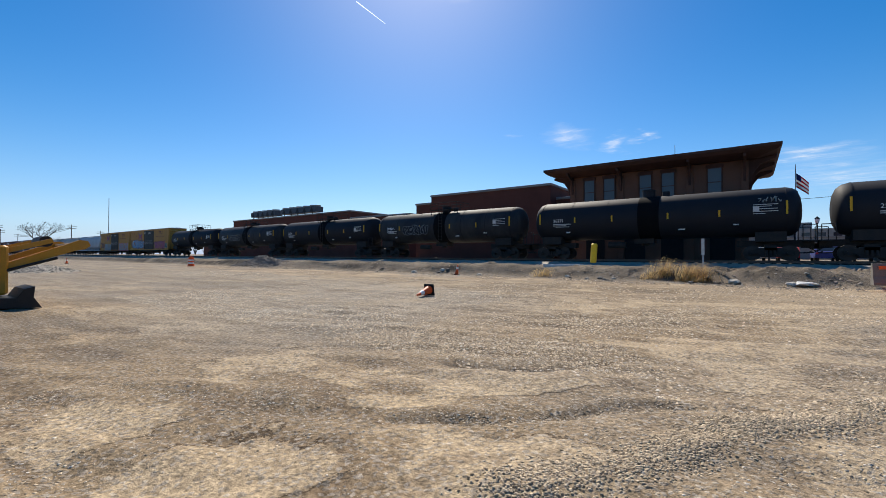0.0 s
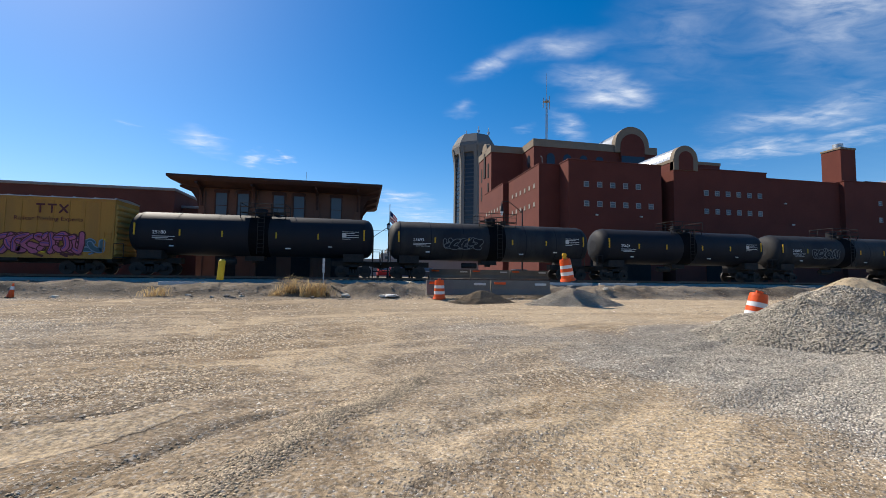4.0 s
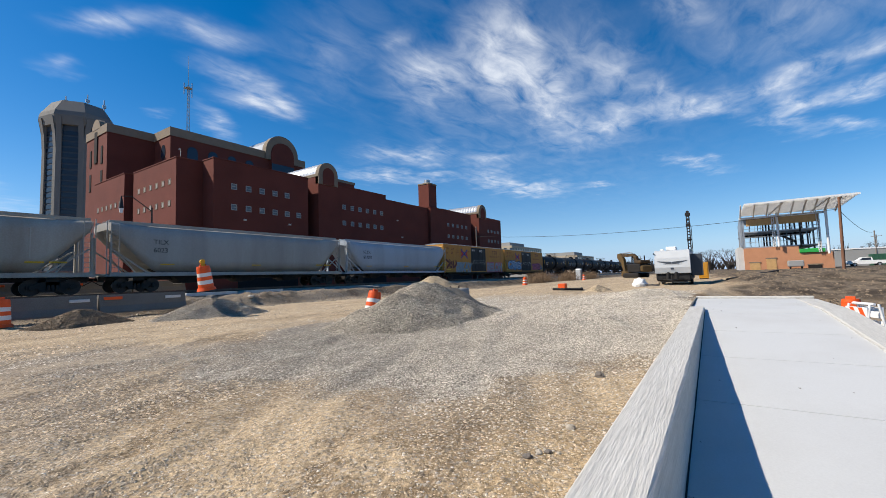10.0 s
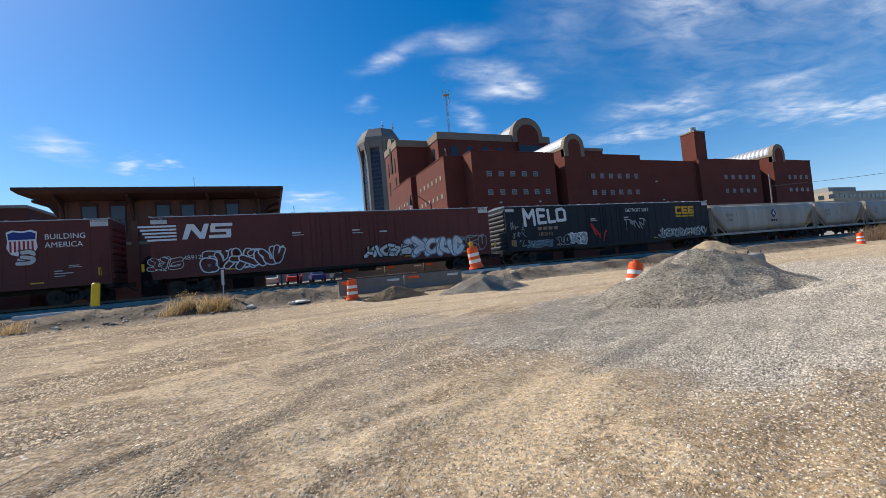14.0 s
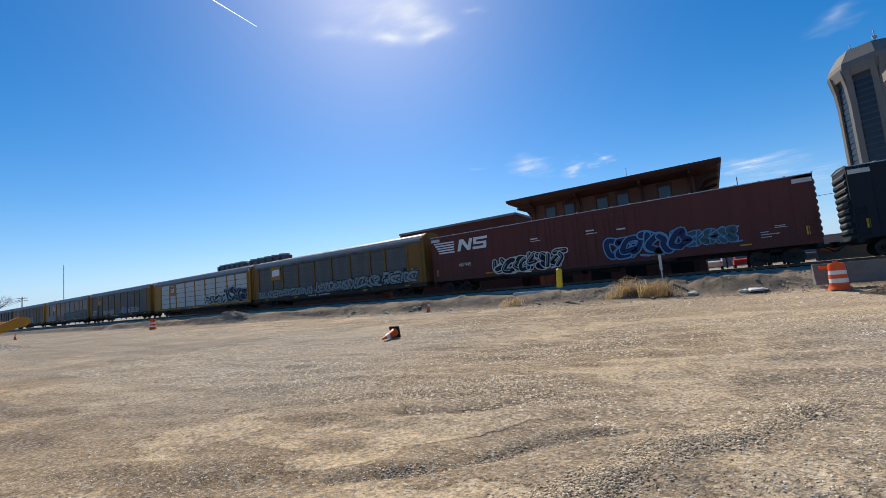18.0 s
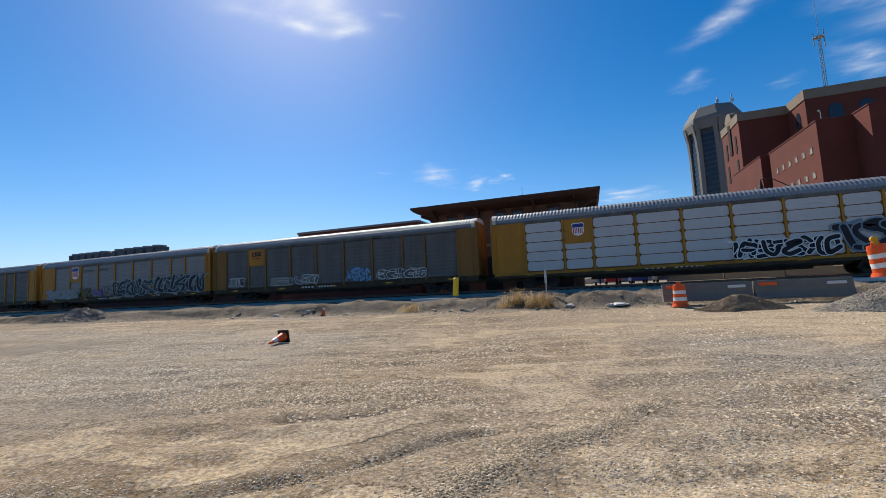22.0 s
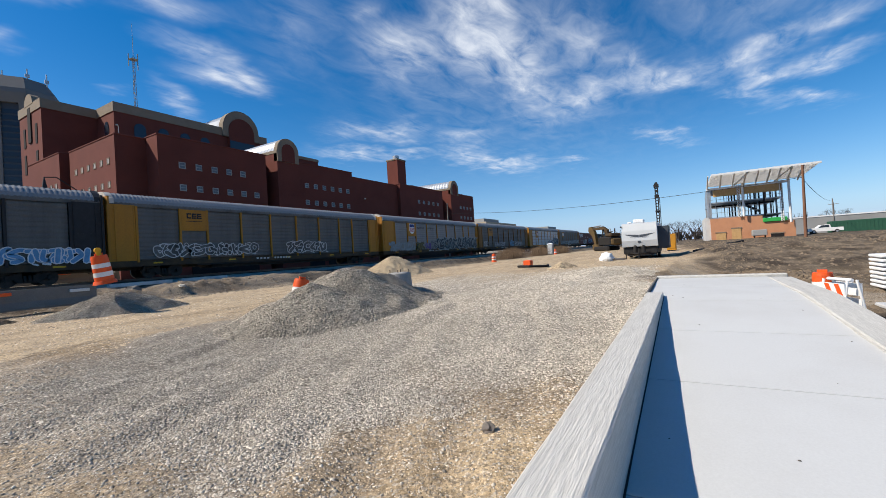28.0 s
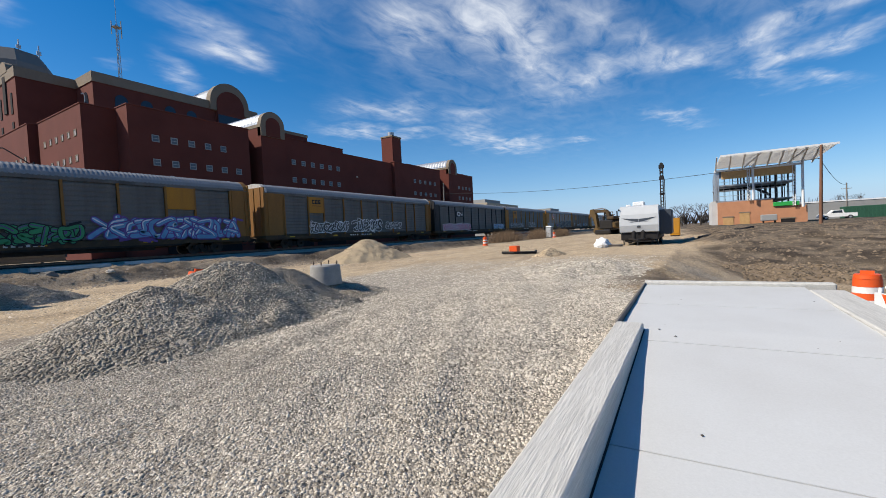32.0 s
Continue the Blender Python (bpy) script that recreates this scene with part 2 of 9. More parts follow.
MAT = {
    "brick": mat("dark_red_brick", (0.135, 0.036, 0.025), 0.9, var=0.2, scale=0.25, fine=9, bump=0.3),
    "depot_brick": mat("brown_brick", (0.155, 0.073, 0.048), 0.9, var=0.25, scale=0.5, fine=14, bump=0.3),
    "warehouse_brick": mat("red_brown_brick", (0.125, 0.042, 0.029), 0.9, var=0.25, scale=0.4, fine=12, bump=0.3),
    # pale colour stands in for sun reflected in the -x window panes
    "sunlit_pane": mat("pale_sunlit_pane", (0.34, 0.3, 0.27), 0.5, var=0.15, scale=1.2),
    "dull_ochre": mat("dirty_ochre_machine_paint", (0.11, 0.07, 0.026), 0.8, var=0.35, scale=1.5, stain=(0.07, 0.05, 0.03), amount=0.6),
    "brush": mat("dry_brown_brush", (0.15, 0.1, 0.06), 0.9, var=0.3, island=0.4),
    "stone": mat("buff_stone_band", (0.225, 0.178, 0.128), 0.85, var=0.15, scale=0.6, fine=12),
    "vault": mat("ribbed_metal_roof", (0.5, 0.52, 0.54), 0.42, 0.5, var=0.1, scale=0.4, fine=10, bump=0.05),
    "dark_glass": glass_mat("dark_glass", (0.025, 0.035, 0.05)),
    "pale_glass": glass_mat("pale_glass", (0.125, 0.135, 0.15), 0.15),
    # near-black stand-in for the shade inside openings and recesses
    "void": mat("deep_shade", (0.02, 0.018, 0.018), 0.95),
    "wood_trim": mat("dark_brown_trim", (0.068, 0.03, 0.022), 0.75, var=0.3, scale=1.5, fine=25),
    "tower_conc": mat("tower_concrete", (0.18, 0.172, 0.16), 0.85, var=0.12, scale=0.06, fine=2),
    "roofing": mat("flat_roofing", (0.25, 0.24, 0.235), 0.9, var=0.2),
    "galv": mat("galvanised_steel", (0.45, 0.46, 0.47), 0.45, 0.7, var=0.2, scale=2),
    "tank": mat("black_tank_paint", (0.012, 0.013, 0.018), 0.66, var=0.3, scale=0.7, fine=20, bump=0.04, spec=0.25, stain=(0.02, 0.02, 0.02), amount=0.35, streak=True),
    "tar": mat("matt_black_spill", (0.006, 0.006, 0.007), 0.85, var=0.3, scale=1.5, fine=20, bump=0.1, spec=0.1),
    "tank2": mat("worn_black_tank_paint", (0.02, 0.021, 0.025), 0.68, var=0.3, scale=0.8, fine=20, bump=0.04, spec=0.25, stain=(0.075, 0.07, 0.062), amount=0.5, streak=True),
    "tank_grey": mat("grey_tank_end", (0.14, 0.15, 0.15), 0.5, var=0.3, scale=1.2),
    "under": mat("grimy_running_gear", (0.022, 0.02, 0.019), 0.8, var=0.4, scale=2.5, stain=(0.06, 0.045, 0.035), amount=0.5),
    "wheel": mat("wheel_steel", (0.05, 0.045, 0.042), 0.55, 0.6, var=0.3),
    "tbox": mat("yellow_boxcar_paint", (0.46, 0.215, 0.035), 0.6, var=0.18, scale=0.8, fine=14, bump=0.05, stain=(0.26, 0.13, 0.04), amount=0.55, streak=True),
    "tbox_end": mat("yellow_boxcar_end", (0.45, 0.26, 0.06), 0.6, var=0.18, scale=0.8, fine=14, bump=0.05, stain=(0.3, 0.16, 0.06), amount=0.45, streak=True),
    "navy_door": mat("navy_door_paint", (0.008, 0.01, 0.014), 0.55, var=0.3, scale=1.2),
    "brown": mat("boxcar_red_paint", (0.13, 0.036, 0.028), 0.65, var=0.25, scale=0.5, fine=12, bump=0.05, stain=(0.075, 0.03, 0.025), amount=0.6, streak=True),
    "brown2": mat("faded_boxcar_red_paint", (0.125, 0.033, 0.026), 0.65, var=0.25, scale=0.6, fine=12, bump=0.05, stain=(0.08, 0.035, 0.03), amount=0.6, streak=True),
    "csxblue": mat("dark_blue_boxcar_paint", (0.007, 0.012, 0.02), 0.6, var=0.3, scale=0.6, fine=12, bump=0.05, stain=(0.015, 0.017, 0.02), amount=0.5, streak=True),
    "hop_grey": mat("light_grey_hopper_paint", (0.36, 0.35, 0.32), 0.6, var=0.15, scale=0.5, fine=12, bump=0.03, stain=(0.19, 0.17, 0.15), amount=0.5, streak=True),
    "hop_blue": mat("pale_blue_hopper_paint", (0.36, 0.405, 0.45), 0.6, var=0.12, scale=0.5, fine=12, bump=0.03, stain=(0.22, 0.22, 0.21), amount=0.4, streak=True),
    "hop_tan": mat("tan_stained_hopper_paint", (0.43, 0.405, 0.35), 0.65, var=0.15, scale=0.5, fine=12, bump=0.03, stain=(0.22, 0.16, 0.11), amount=0.6, streak=True),
    "rack_grey": mat("weathered_zinc_panel", (0.135, 0.13, 0.12), 0.6, 0.1, var=0.2, scale=0.7, fine=15, bump=0.06, stain=(0.055, 0.045, 0.036), amount=0.8, streak=True),
    "rack_silver": mat("silver_zinc_panel", (0.25, 0.245, 0.235), 0.55, 0.1, var=0.18, scale=0.7, fine=15, bump=0.06, stain=(0.13, 0.115, 0.1), amount=0.6, streak=True),
    "rack_white": mat("white_enamel_panel", (0.52, 0.52, 0.505), 0.55, var=0.1, scale=0.7, fine=15, bump=0.05, stain=(0.42, 0.38, 0.33), amount=0.5, streak=True),
    "rack_yellow": mat("rack_yellow_paint", (0.42, 0.185, 0.015), 0.6, var=0.2, scale=0.8, fine=15, bump=0.05, stain=(0.22, 0.1, 0.03), amount=0.6, streak=True),
    "rack_brown": mat("rusted_yellow_paint", (0.24, 0.115, 0.025), 0.65, var=0.25, scale=0.9, fine=15, bump=0.05, stain=(0.16, 0.07, 0.025), amount=0.6, streak=True),
    "rack_sill": mat("grimy_deck_sill", (0.05, 0.035, 0.022), 0.75, var=0.35, scale=1.2, stain=(0.14, 0.08, 0.025), amount=0.5),
    "rack_black": mat("rack_black_paint", (0.022, 0.022, 0.024), 0.6, var=0.3),
    "rack_roof": mat("zinc_roof_sheet", (0.24, 0.245, 0.25), 0.55, 0.2, var=0.15, scale=0.8),
    "white": mat("white_paint", (0.78, 0.78, 0.77), 0.6, var=0.1, scale=3),
    "dirty_white": mat("dirty_white_paint", (0.6, 0.59, 0.56), 0.65, var=0.2, scale=2),
    "end_white": mat("rust_stained_white_paint", (0.55, 0.52, 0.47), 0.65, var=0.2, scale=2.5, stain=(0.24, 0.13, 0.05), amount=0.6, streak=True),
    "yellow": mat("bright_yellow_paint", (0.72, 0.5, 0.03), 0.55, var=0.15, scale=3),
    "logo_yellow": mat("logo_yellow", (0.62, 0.36, 0.02), 0.6, var=0.12),
    "logo_red": mat("logo_red", (0.45, 0.03, 0.03), 0.6, var=0.1),
    "logo_blue": mat("logo_blue", (0.03, 0.05, 0.22), 0.6, var=0.1),
    "faded_tan": mat("faded_tan_lettering", (0.24, 0.19, 0.13), 0.7, var=0.25, scale=3),
    "maroon": mat("maroon_lettering", (0.12, 0.03, 0.025), 0.6, var=0.1),
    "g_pale": mat("faded_pale_spray_paint", (0.27, 0.31, 0.31), 0.6, var=0.3, scale=2),
    "g_slate": mat("slate_blue_spray_paint", (0.2, 0.27, 0.32), 0.6, var=0.2, scale=2),
    "g_teal": mat("dark_teal_spray_paint", (0.07, 0.125, 0.14), 0.6, var=0.25, scale=2),
    "g_olive": mat("olive_spray_paint", (0.16, 0.14, 0.05), 0.6, var=0.25, scale=2),
    "g_navy": mat("navy_spray_paint", (0.02, 0.035, 0.1), 0.6, var=0.2, scale=2),
    "g_blue": mat("light_blue_spray_paint", (0.14, 0.32, 0.52), 0.6, var=0.2, scale=2),
    "g_pink": mat("pink_spray_paint", (0.5, 0.12, 0.2), 0.6, var=0.25, scale=2),
    "g_purple": mat("purple_spray_paint", (0.14, 0.07, 0.26), 0.6, var=0.2, scale=2),
    "g_green": mat("green_spray_paint", (0.05, 0.3, 0.12), 0.6, var=0.3, scale=2),
    "g_white": mat("white_spray_paint", (0.68, 0.7, 0.7), 0.6, var=0.15, scale=2),
    "g_black": mat("black_spray_paint", (0.015, 0.015, 0.02), 0.6, var=0.2),
    "orange": mat("orange_plastic", (0.74, 0.095, 0.014), 0.5, var=0.12, scale=6, fine=60, bump=0.03, stain=(0.5, 0.12, 0.05), amount=0.3),
    "reflective": mat("white_reflective_band", (0.75, 0.73, 0.7), 0.45, var=0.1),
    "rubber": mat("black_rubber", (0.02, 0.02, 0.02), 0.85, var=0.3, scale=8),
    "concrete": mat("new_pale_concrete", (0.515, 0.52, 0.51), 0.85, var=0.07, scale=0.9, fine=60, bump=0.08, stain=(0.44, 0.435, 0.42), amount=0.5),
    "kerb_conc": mat("brushed_concrete", (0.53, 0.515, 0.475), 0.88, var=0.24, scale=13.0, fine=70, bump=0.55, stain=(0.36, 0.345, 0.315), amount=0.45, stretch=(0.07, 1, 1)),
    "old_conc": mat("weathered_concrete", (0.175, 0.16, 0.138), 0.9, var=0.25, scale=2, fine=30, bump=0.25, stain=(0.13, 0.12, 0.105), amount=0.5),
    "pier_conc": mat("grey_cast_concrete", (0.33, 0.315, 0.29), 0.9, var=0.2, scale=4, fine=50, bump=0.15),
    "depot_glass": glass_mat("depot_glass", (0.075, 0.085, 0.1), 0.12),
    "rail": mat("rusty_rail_steel", (0.13, 0.09, 0.07), 0.5, 0.6, var=0.3),
    "tie": mat("creosoted_timber", (0.05, 0.042, 0.036), 0.9, var=0.35),
    "bark": mat("grey_bark", (0.08, 0.064, 0.052), 0.9, var=0.3),
    "machine_yellow": mat("machine_yellow_paint", (0.5, 0.225, 0.015), 0.5, var=0.2, scale=2, stain=(0.3, 0.17, 0.05), amount=0.5),
    "machine_dark": mat("machine_dark_steel", (0.03, 0.028, 0.027), 0.6, 0.3, var=0.3),
    "trailer_skin": mat("trailer_pale_grey_skin", (0.5, 0.52, 0.53), 0.4, var=0.06, scale=1),
    "trailer_dark": mat("trailer_dark_graphics", (0.055, 0.065, 0.08), 0.5, var=0.1),
    "orange_brick": mat("tan_orange_brick", (0.5, 0.24, 0.13), 0.9, var=0.12, scale=0.7, fine=10, bump=0.2),
    "steel_white": mat("white_painted_steel", (0.72, 0.72, 0.71), 0.5, var=0.08),
    "plywood": mat("plywood_sheathing", (0.52, 0.32, 0.14), 0.8, var=0.2, scale=2),
    "green_wrap": mat("green_sheet", (0.03, 0.35, 0.07), 0.6, var=0.15),
    "green_dark": mat("dark_green_container", (0.03, 0.1, 0.06), 0.6, var=0.2),
    "blue": mat("blue_plastic", (0.02, 0.17, 0.42), 0.5, var=0.15),
    "pole_wood": mat("utility_pole_wood", (0.2, 0.1, 0.06), 0.9, var=0.3, scale=2, streak=True),
    "pole_grey": mat("weathered_pole_wood", (0.2, 0.18, 0.16), 0.9, var=0.3, scale=2, streak=True),
    "net": mat("orange_mesh_fence", (0.75, 0.2, 0.06), 0.7, var=0.2),
    "far_wall": mat("far_tan_wall", (0.42, 0.36, 0.27), 0.9, var=0.15, scale=0.1),
    "far_grey": mat("far_grey_wall", (0.3, 0.3, 0.29), 0.9, var=0.15, scale=0.1),
    "gravel": mat("pale_crushed_stone", (0.5, 0.45, 0.375), 0.95, var=0.2, scale=1.5, fine=40, bump=0.3, spec=0.1, island=0.5),
    "fill_sand": mat("tan_fill_sand", (0.4, 0.315, 0.205), 0.95, var=0.25, scale=2.5, fine=30, bump=0.5, island=0.3),
    "fine_grey": mat("fine_grey_stone", (0.2, 0.182, 0.155), 0.95, var=0.35, scale=2, fine=60, bump=0.8, island=0.4),
    "gravel_grey": mat("grey_crushed_stone", (0.39, 0.345, 0.28), 0.9, var=0.35, scale=1.5, fine=45, bump=0.8, island=0.6),
    "gravel_tan": mat("tan_crushed_stone", (0.46, 0.365, 0.25), 0.95, var=0.2, scale=1.5, fine=40, bump=0.3, spec=0.1, island=0.5),
    "bank_stone": mat("dirty_bank_stone", (0.15, 0.13, 0.112), 0.92, var=0.25, scale=1.5, fine=30, bump=0.3, island=0.55),
    "clod": mat("dark_earth_clod", (0.09, 0.075, 0.062), 0.95, var=0.3, scale=4, island=0.3),
}


def thin_mat(name, color):
    """Thin cloth or dry leaf that lets light through."""
    m = mat(name, color, 0.85, var=0.2, scale=4, island=0.25)
    t = m.node_tree
    bsdf = t.nodes["Principled BSDF"]
    through_light = t.nodes.new("ShaderNodeBsdfTranslucent")
    through_light.inputs["Color"].default_value = (*color, 1)
    mix = t.nodes.new("ShaderNodeMixShader")
    mix.inputs[0].default_value = 0.45
    t.links.new(bsdf.outputs[0], mix.inputs[1])
    t.links.new(through_light.outputs[0], mix.inputs[2])
    t.links.new(mix.outputs[0], t.nodes["Material Output"].inputs[0])
    return m


MAT["flag_red"] = thin_mat("flag_red_cloth", (0.6, 0.05, 0.06))
MAT["flag_blue"] = thin_mat("flag_blue_cloth", (0.04, 0.05, 0.22))
MAT["flag_white"] = thin_mat("flag_white_cloth", (0.8, 0.8, 0.8))
MAT["straw"] = thin_mat("dry_grass_straw", (0.6, 0.44, 0.22))
MAT["soil_clod"] = mat("brown_soil_clod", (0.2, 0.15, 0.1), 0.95, var=0.3, scale=4, island=0.4)


# ================= mesh helpers =================
class Mesh:
    """Vertices and faces gathered piece by piece, in the thing's own space."""

    def __init__(self):
        self.v, self.f, self.smooth = [], [], []

    def add(self, verts, faces, smooth=False):
        n = len(self.v)
        self.v.extend(verts)
        self.f.extend(tuple(i + n for i in f) for f in faces)
        self.smooth.extend([smooth] * len(faces))
        return self

    def box(self, x0, x1, y0, y1, z0, z1):
        v = [(x, y, z) for z in (z0, z1) for y in (y0, y1) for x in (x0, x1)]
        return self.add(v, [(0, 2, 3, 1), (4, 5, 7, 6), (0, 1, 5, 4), (2, 6, 7, 3), (0, 4, 6, 2), (1, 3, 7, 5)])

    def soft(self, x0, x1, y0, y1, z0, z1, c=0.02):
        """A box with its twelve edges cut."""
        c = min(c, (x1 - x0) / 3, (y1 - y0) / 3, (z1 - z0) / 3)
        v = []
        for z, zi in ((z0, 0), (z0 + c, 1), (z1 - c, 1), (z1, 0)):
            a = 0 if zi else c
            xa, xb, ya, yb = x0 + a, x1 - a, y0 + a, y1 - a
            v += [(xa + c, ya, z), (xb - c, ya, z), (xb, ya + c, z), (xb, yb - c, z), (xb - c, yb, z), (xa + c, yb, z), (xa, yb - c, z), (xa, ya + c, z)]
        f = [tuple(reversed(range(8))), tuple(range(24, 32))]
        for k in range(3):
            f += [(k * 8 + i, k * 8 + (i + 1) % 8, k * 8 + 8 + (i + 1) % 8, k * 8 + 8 + i) for i in range(8)]
        return self.add(v, f)

    def cyl(self, p0, p1, r0, r1=None, n=12, caps=True):
        r1 = r0 if r1 is None else r1
        a, b = Vector(p0), Vector(p1)
        d = (b - a).normalized()
        u = d.orthogonal().normalized()
        w = d.cross(u)
        ring = [(math.cos(2 * math.pi * i / n), math.sin(2 * math.pi * i / n)) for i in range(n)]
        v = [tuple(a + u * c * r0 + w * s * r0) for c, s in ring] + [tuple(b + u * c * r1 + w * s * r1) for c, s in ring]
        self.add(v, [(i, (i + 1) % n, n + (i + 1) % n, n + i) for i in range(n)], n > 6)
        if caps:
            self.add(v, [tuple(reversed(range(n))), tuple(range(n, 2 * n))])
        return self

    def prism(self, outline, axis, a, b):
        """An outline in the two other axes (in x, y, z order), pushed along an axis from a to b."""
        n = len(outline)
        put = {"x": lambda p, q, s: (s, p, q), "y": lambda p, q, s: (p, s, q), "z": lambda p, q, s: (p, q, s)}[axis]
        v = [put(p, q, s) for s in (a, b) for p, q in outline]
        sides = [(i, (i + 1) % n, n + (i + 1) % n, n + i) for i in range(n)]
        return self.add(v, sides + [tuple(reversed(range(n))), tuple(range(n, 2 * n))])

    def loft(self, rings, smooth=True, caps=True, closed=True):
        n = len(rings[0])
        v = [p for r in rings for p in r]
        last = n if closed else n - 1
        f = [(k * n + i, k * n + (i + 1) % n, (k + 1) * n + (i + 1) % n, (k + 1) * n + i) for k in range(len(rings) - 1) for i in range(last)]
        self.add(v, f, smooth)
        if caps:
            self.add(rings[0], [tuple(reversed(range(n)))])
            self.add(rings[-1], [tuple(range(n))])
        return self

    def data(self, name, material):
        me = bpy.data.meshes.new(name)
        me.from_pydata(self.v, [], self.f)
        me.polygons.foreach_set("use_smooth", self.smooth)
        bm = bmesh.new()
        bm.from_mesh(me)
        bmesh.ops.recalc_face_normals(bm, faces=bm.faces)
        bm.to_mesh(me)
        bm.free()
        me.materials.append(MAT[material])
        return me


SHARED = {}


def part(name, mesh, material, parent, label="", at=None, key=None):
    """One mesh object under a thing or a part. key: the mesh is shared by all parts of that key."""
    if key is not None:
        full = (name, key, material)
        if full not in SHARED:
            SHARED[full] = (mesh() if callable(mesh) else mesh).data(name, material)
        me = SHARED[full]
    else:
        me = mesh.data(name, material)
    ob = new(name, me)
    ob.parent = parent
    if at is not None:
        ob.matrix_basis = at
    if label:
        ob["label"] = label
    return ob


def thing(name, m, label, category, group=""):
    ob = new(name)
    ob.empty_display_size = 0.2
    ob.matrix_world = m
    return tagged(ob, label, category, group)


def solid(name, mesh, material, label, category, kind="", group=""):
    ob = new(name, mesh.data(name, material))
    return tagged(ob, label, category, group, kind)


def smooth_step(a, b, v):
    t = min(1.0, max(0.0, (v - a) / (b - a)))
    return t * t * (3 - 2 * t)


# ================= ground =================
RAIL_Z, TRACK_Y = 1.23, 33.8
KERB_END, RAMP_END, KERB_TOP = 10.55, 14.0, 0.69


def slab_z(x):
    return 0.62 + (x - KERB_END) * 0.064 if x < KERB_END else 0.62 + (x - KERB_END) * 0.012


def near_line(x, y, pts):
    """Distance to a drawn line."""
    best = 99.0
    for (ax, ay), (bx, by) in zip(pts, pts[1:]):
        dx, dy = bx - ax, by - ay
        t = min(1.0, max(0.0, ((x - ax) * dx + (y - ay) * dy) / (dx * dx + dy * dy)))
        best = min(best, math.hypot(x - ax - t * dx, y - ay - t * dy))
    return best


WINDROW = [(0.5, 6.45), (-0.23, 5.1), (-0.75, 4.65), (-1.1, 3.85), (-1.8, 2.9)]
RUT = [(-0.6, 5.2), (-1.3, 4.9), (-1.75, 4.35), (-2.15, 3.8), (-2.9, 3.3)]
RUT_FAR = [(-2.1, 6.1), (-2.55, 5.2), (-3.4, 4.9)]
# washed patches: centre, half lengths, turn
WASHED = [(-1.25, 7.4, 0.6, 0.45, -4), (-2.6, 4.55, 0.62, 0.2, 42), (0.2, 4.02, 0.42, 0.16, -3), (-3.1, 3.65, 0.4, 0.16, 35), (2.5, 7.8, 0.35, 0.12, 0), (-3.15, 2.15, 0.5, 0.22, 50)]


def line_marks(x, y):
    """Strength of the gravel windrow and of the ruts at a place."""
    if not (-4.5 < x < 2.0 and 1.5 < y < 8):
        return 0.0, 0.0
    wob = 0.1 * noise.noise(Vector((x * 2.4, y * 2.4, 0.4)))
    ridge = math.exp(-((near_line(x, y, WINDROW) + wob) / 0.17) ** 2)
    rut = max(math.exp(-((near_line(x, y, line) + wob) / 0.09) ** 2) for line in (RUT, RUT_FAR))
    return ridge, rut


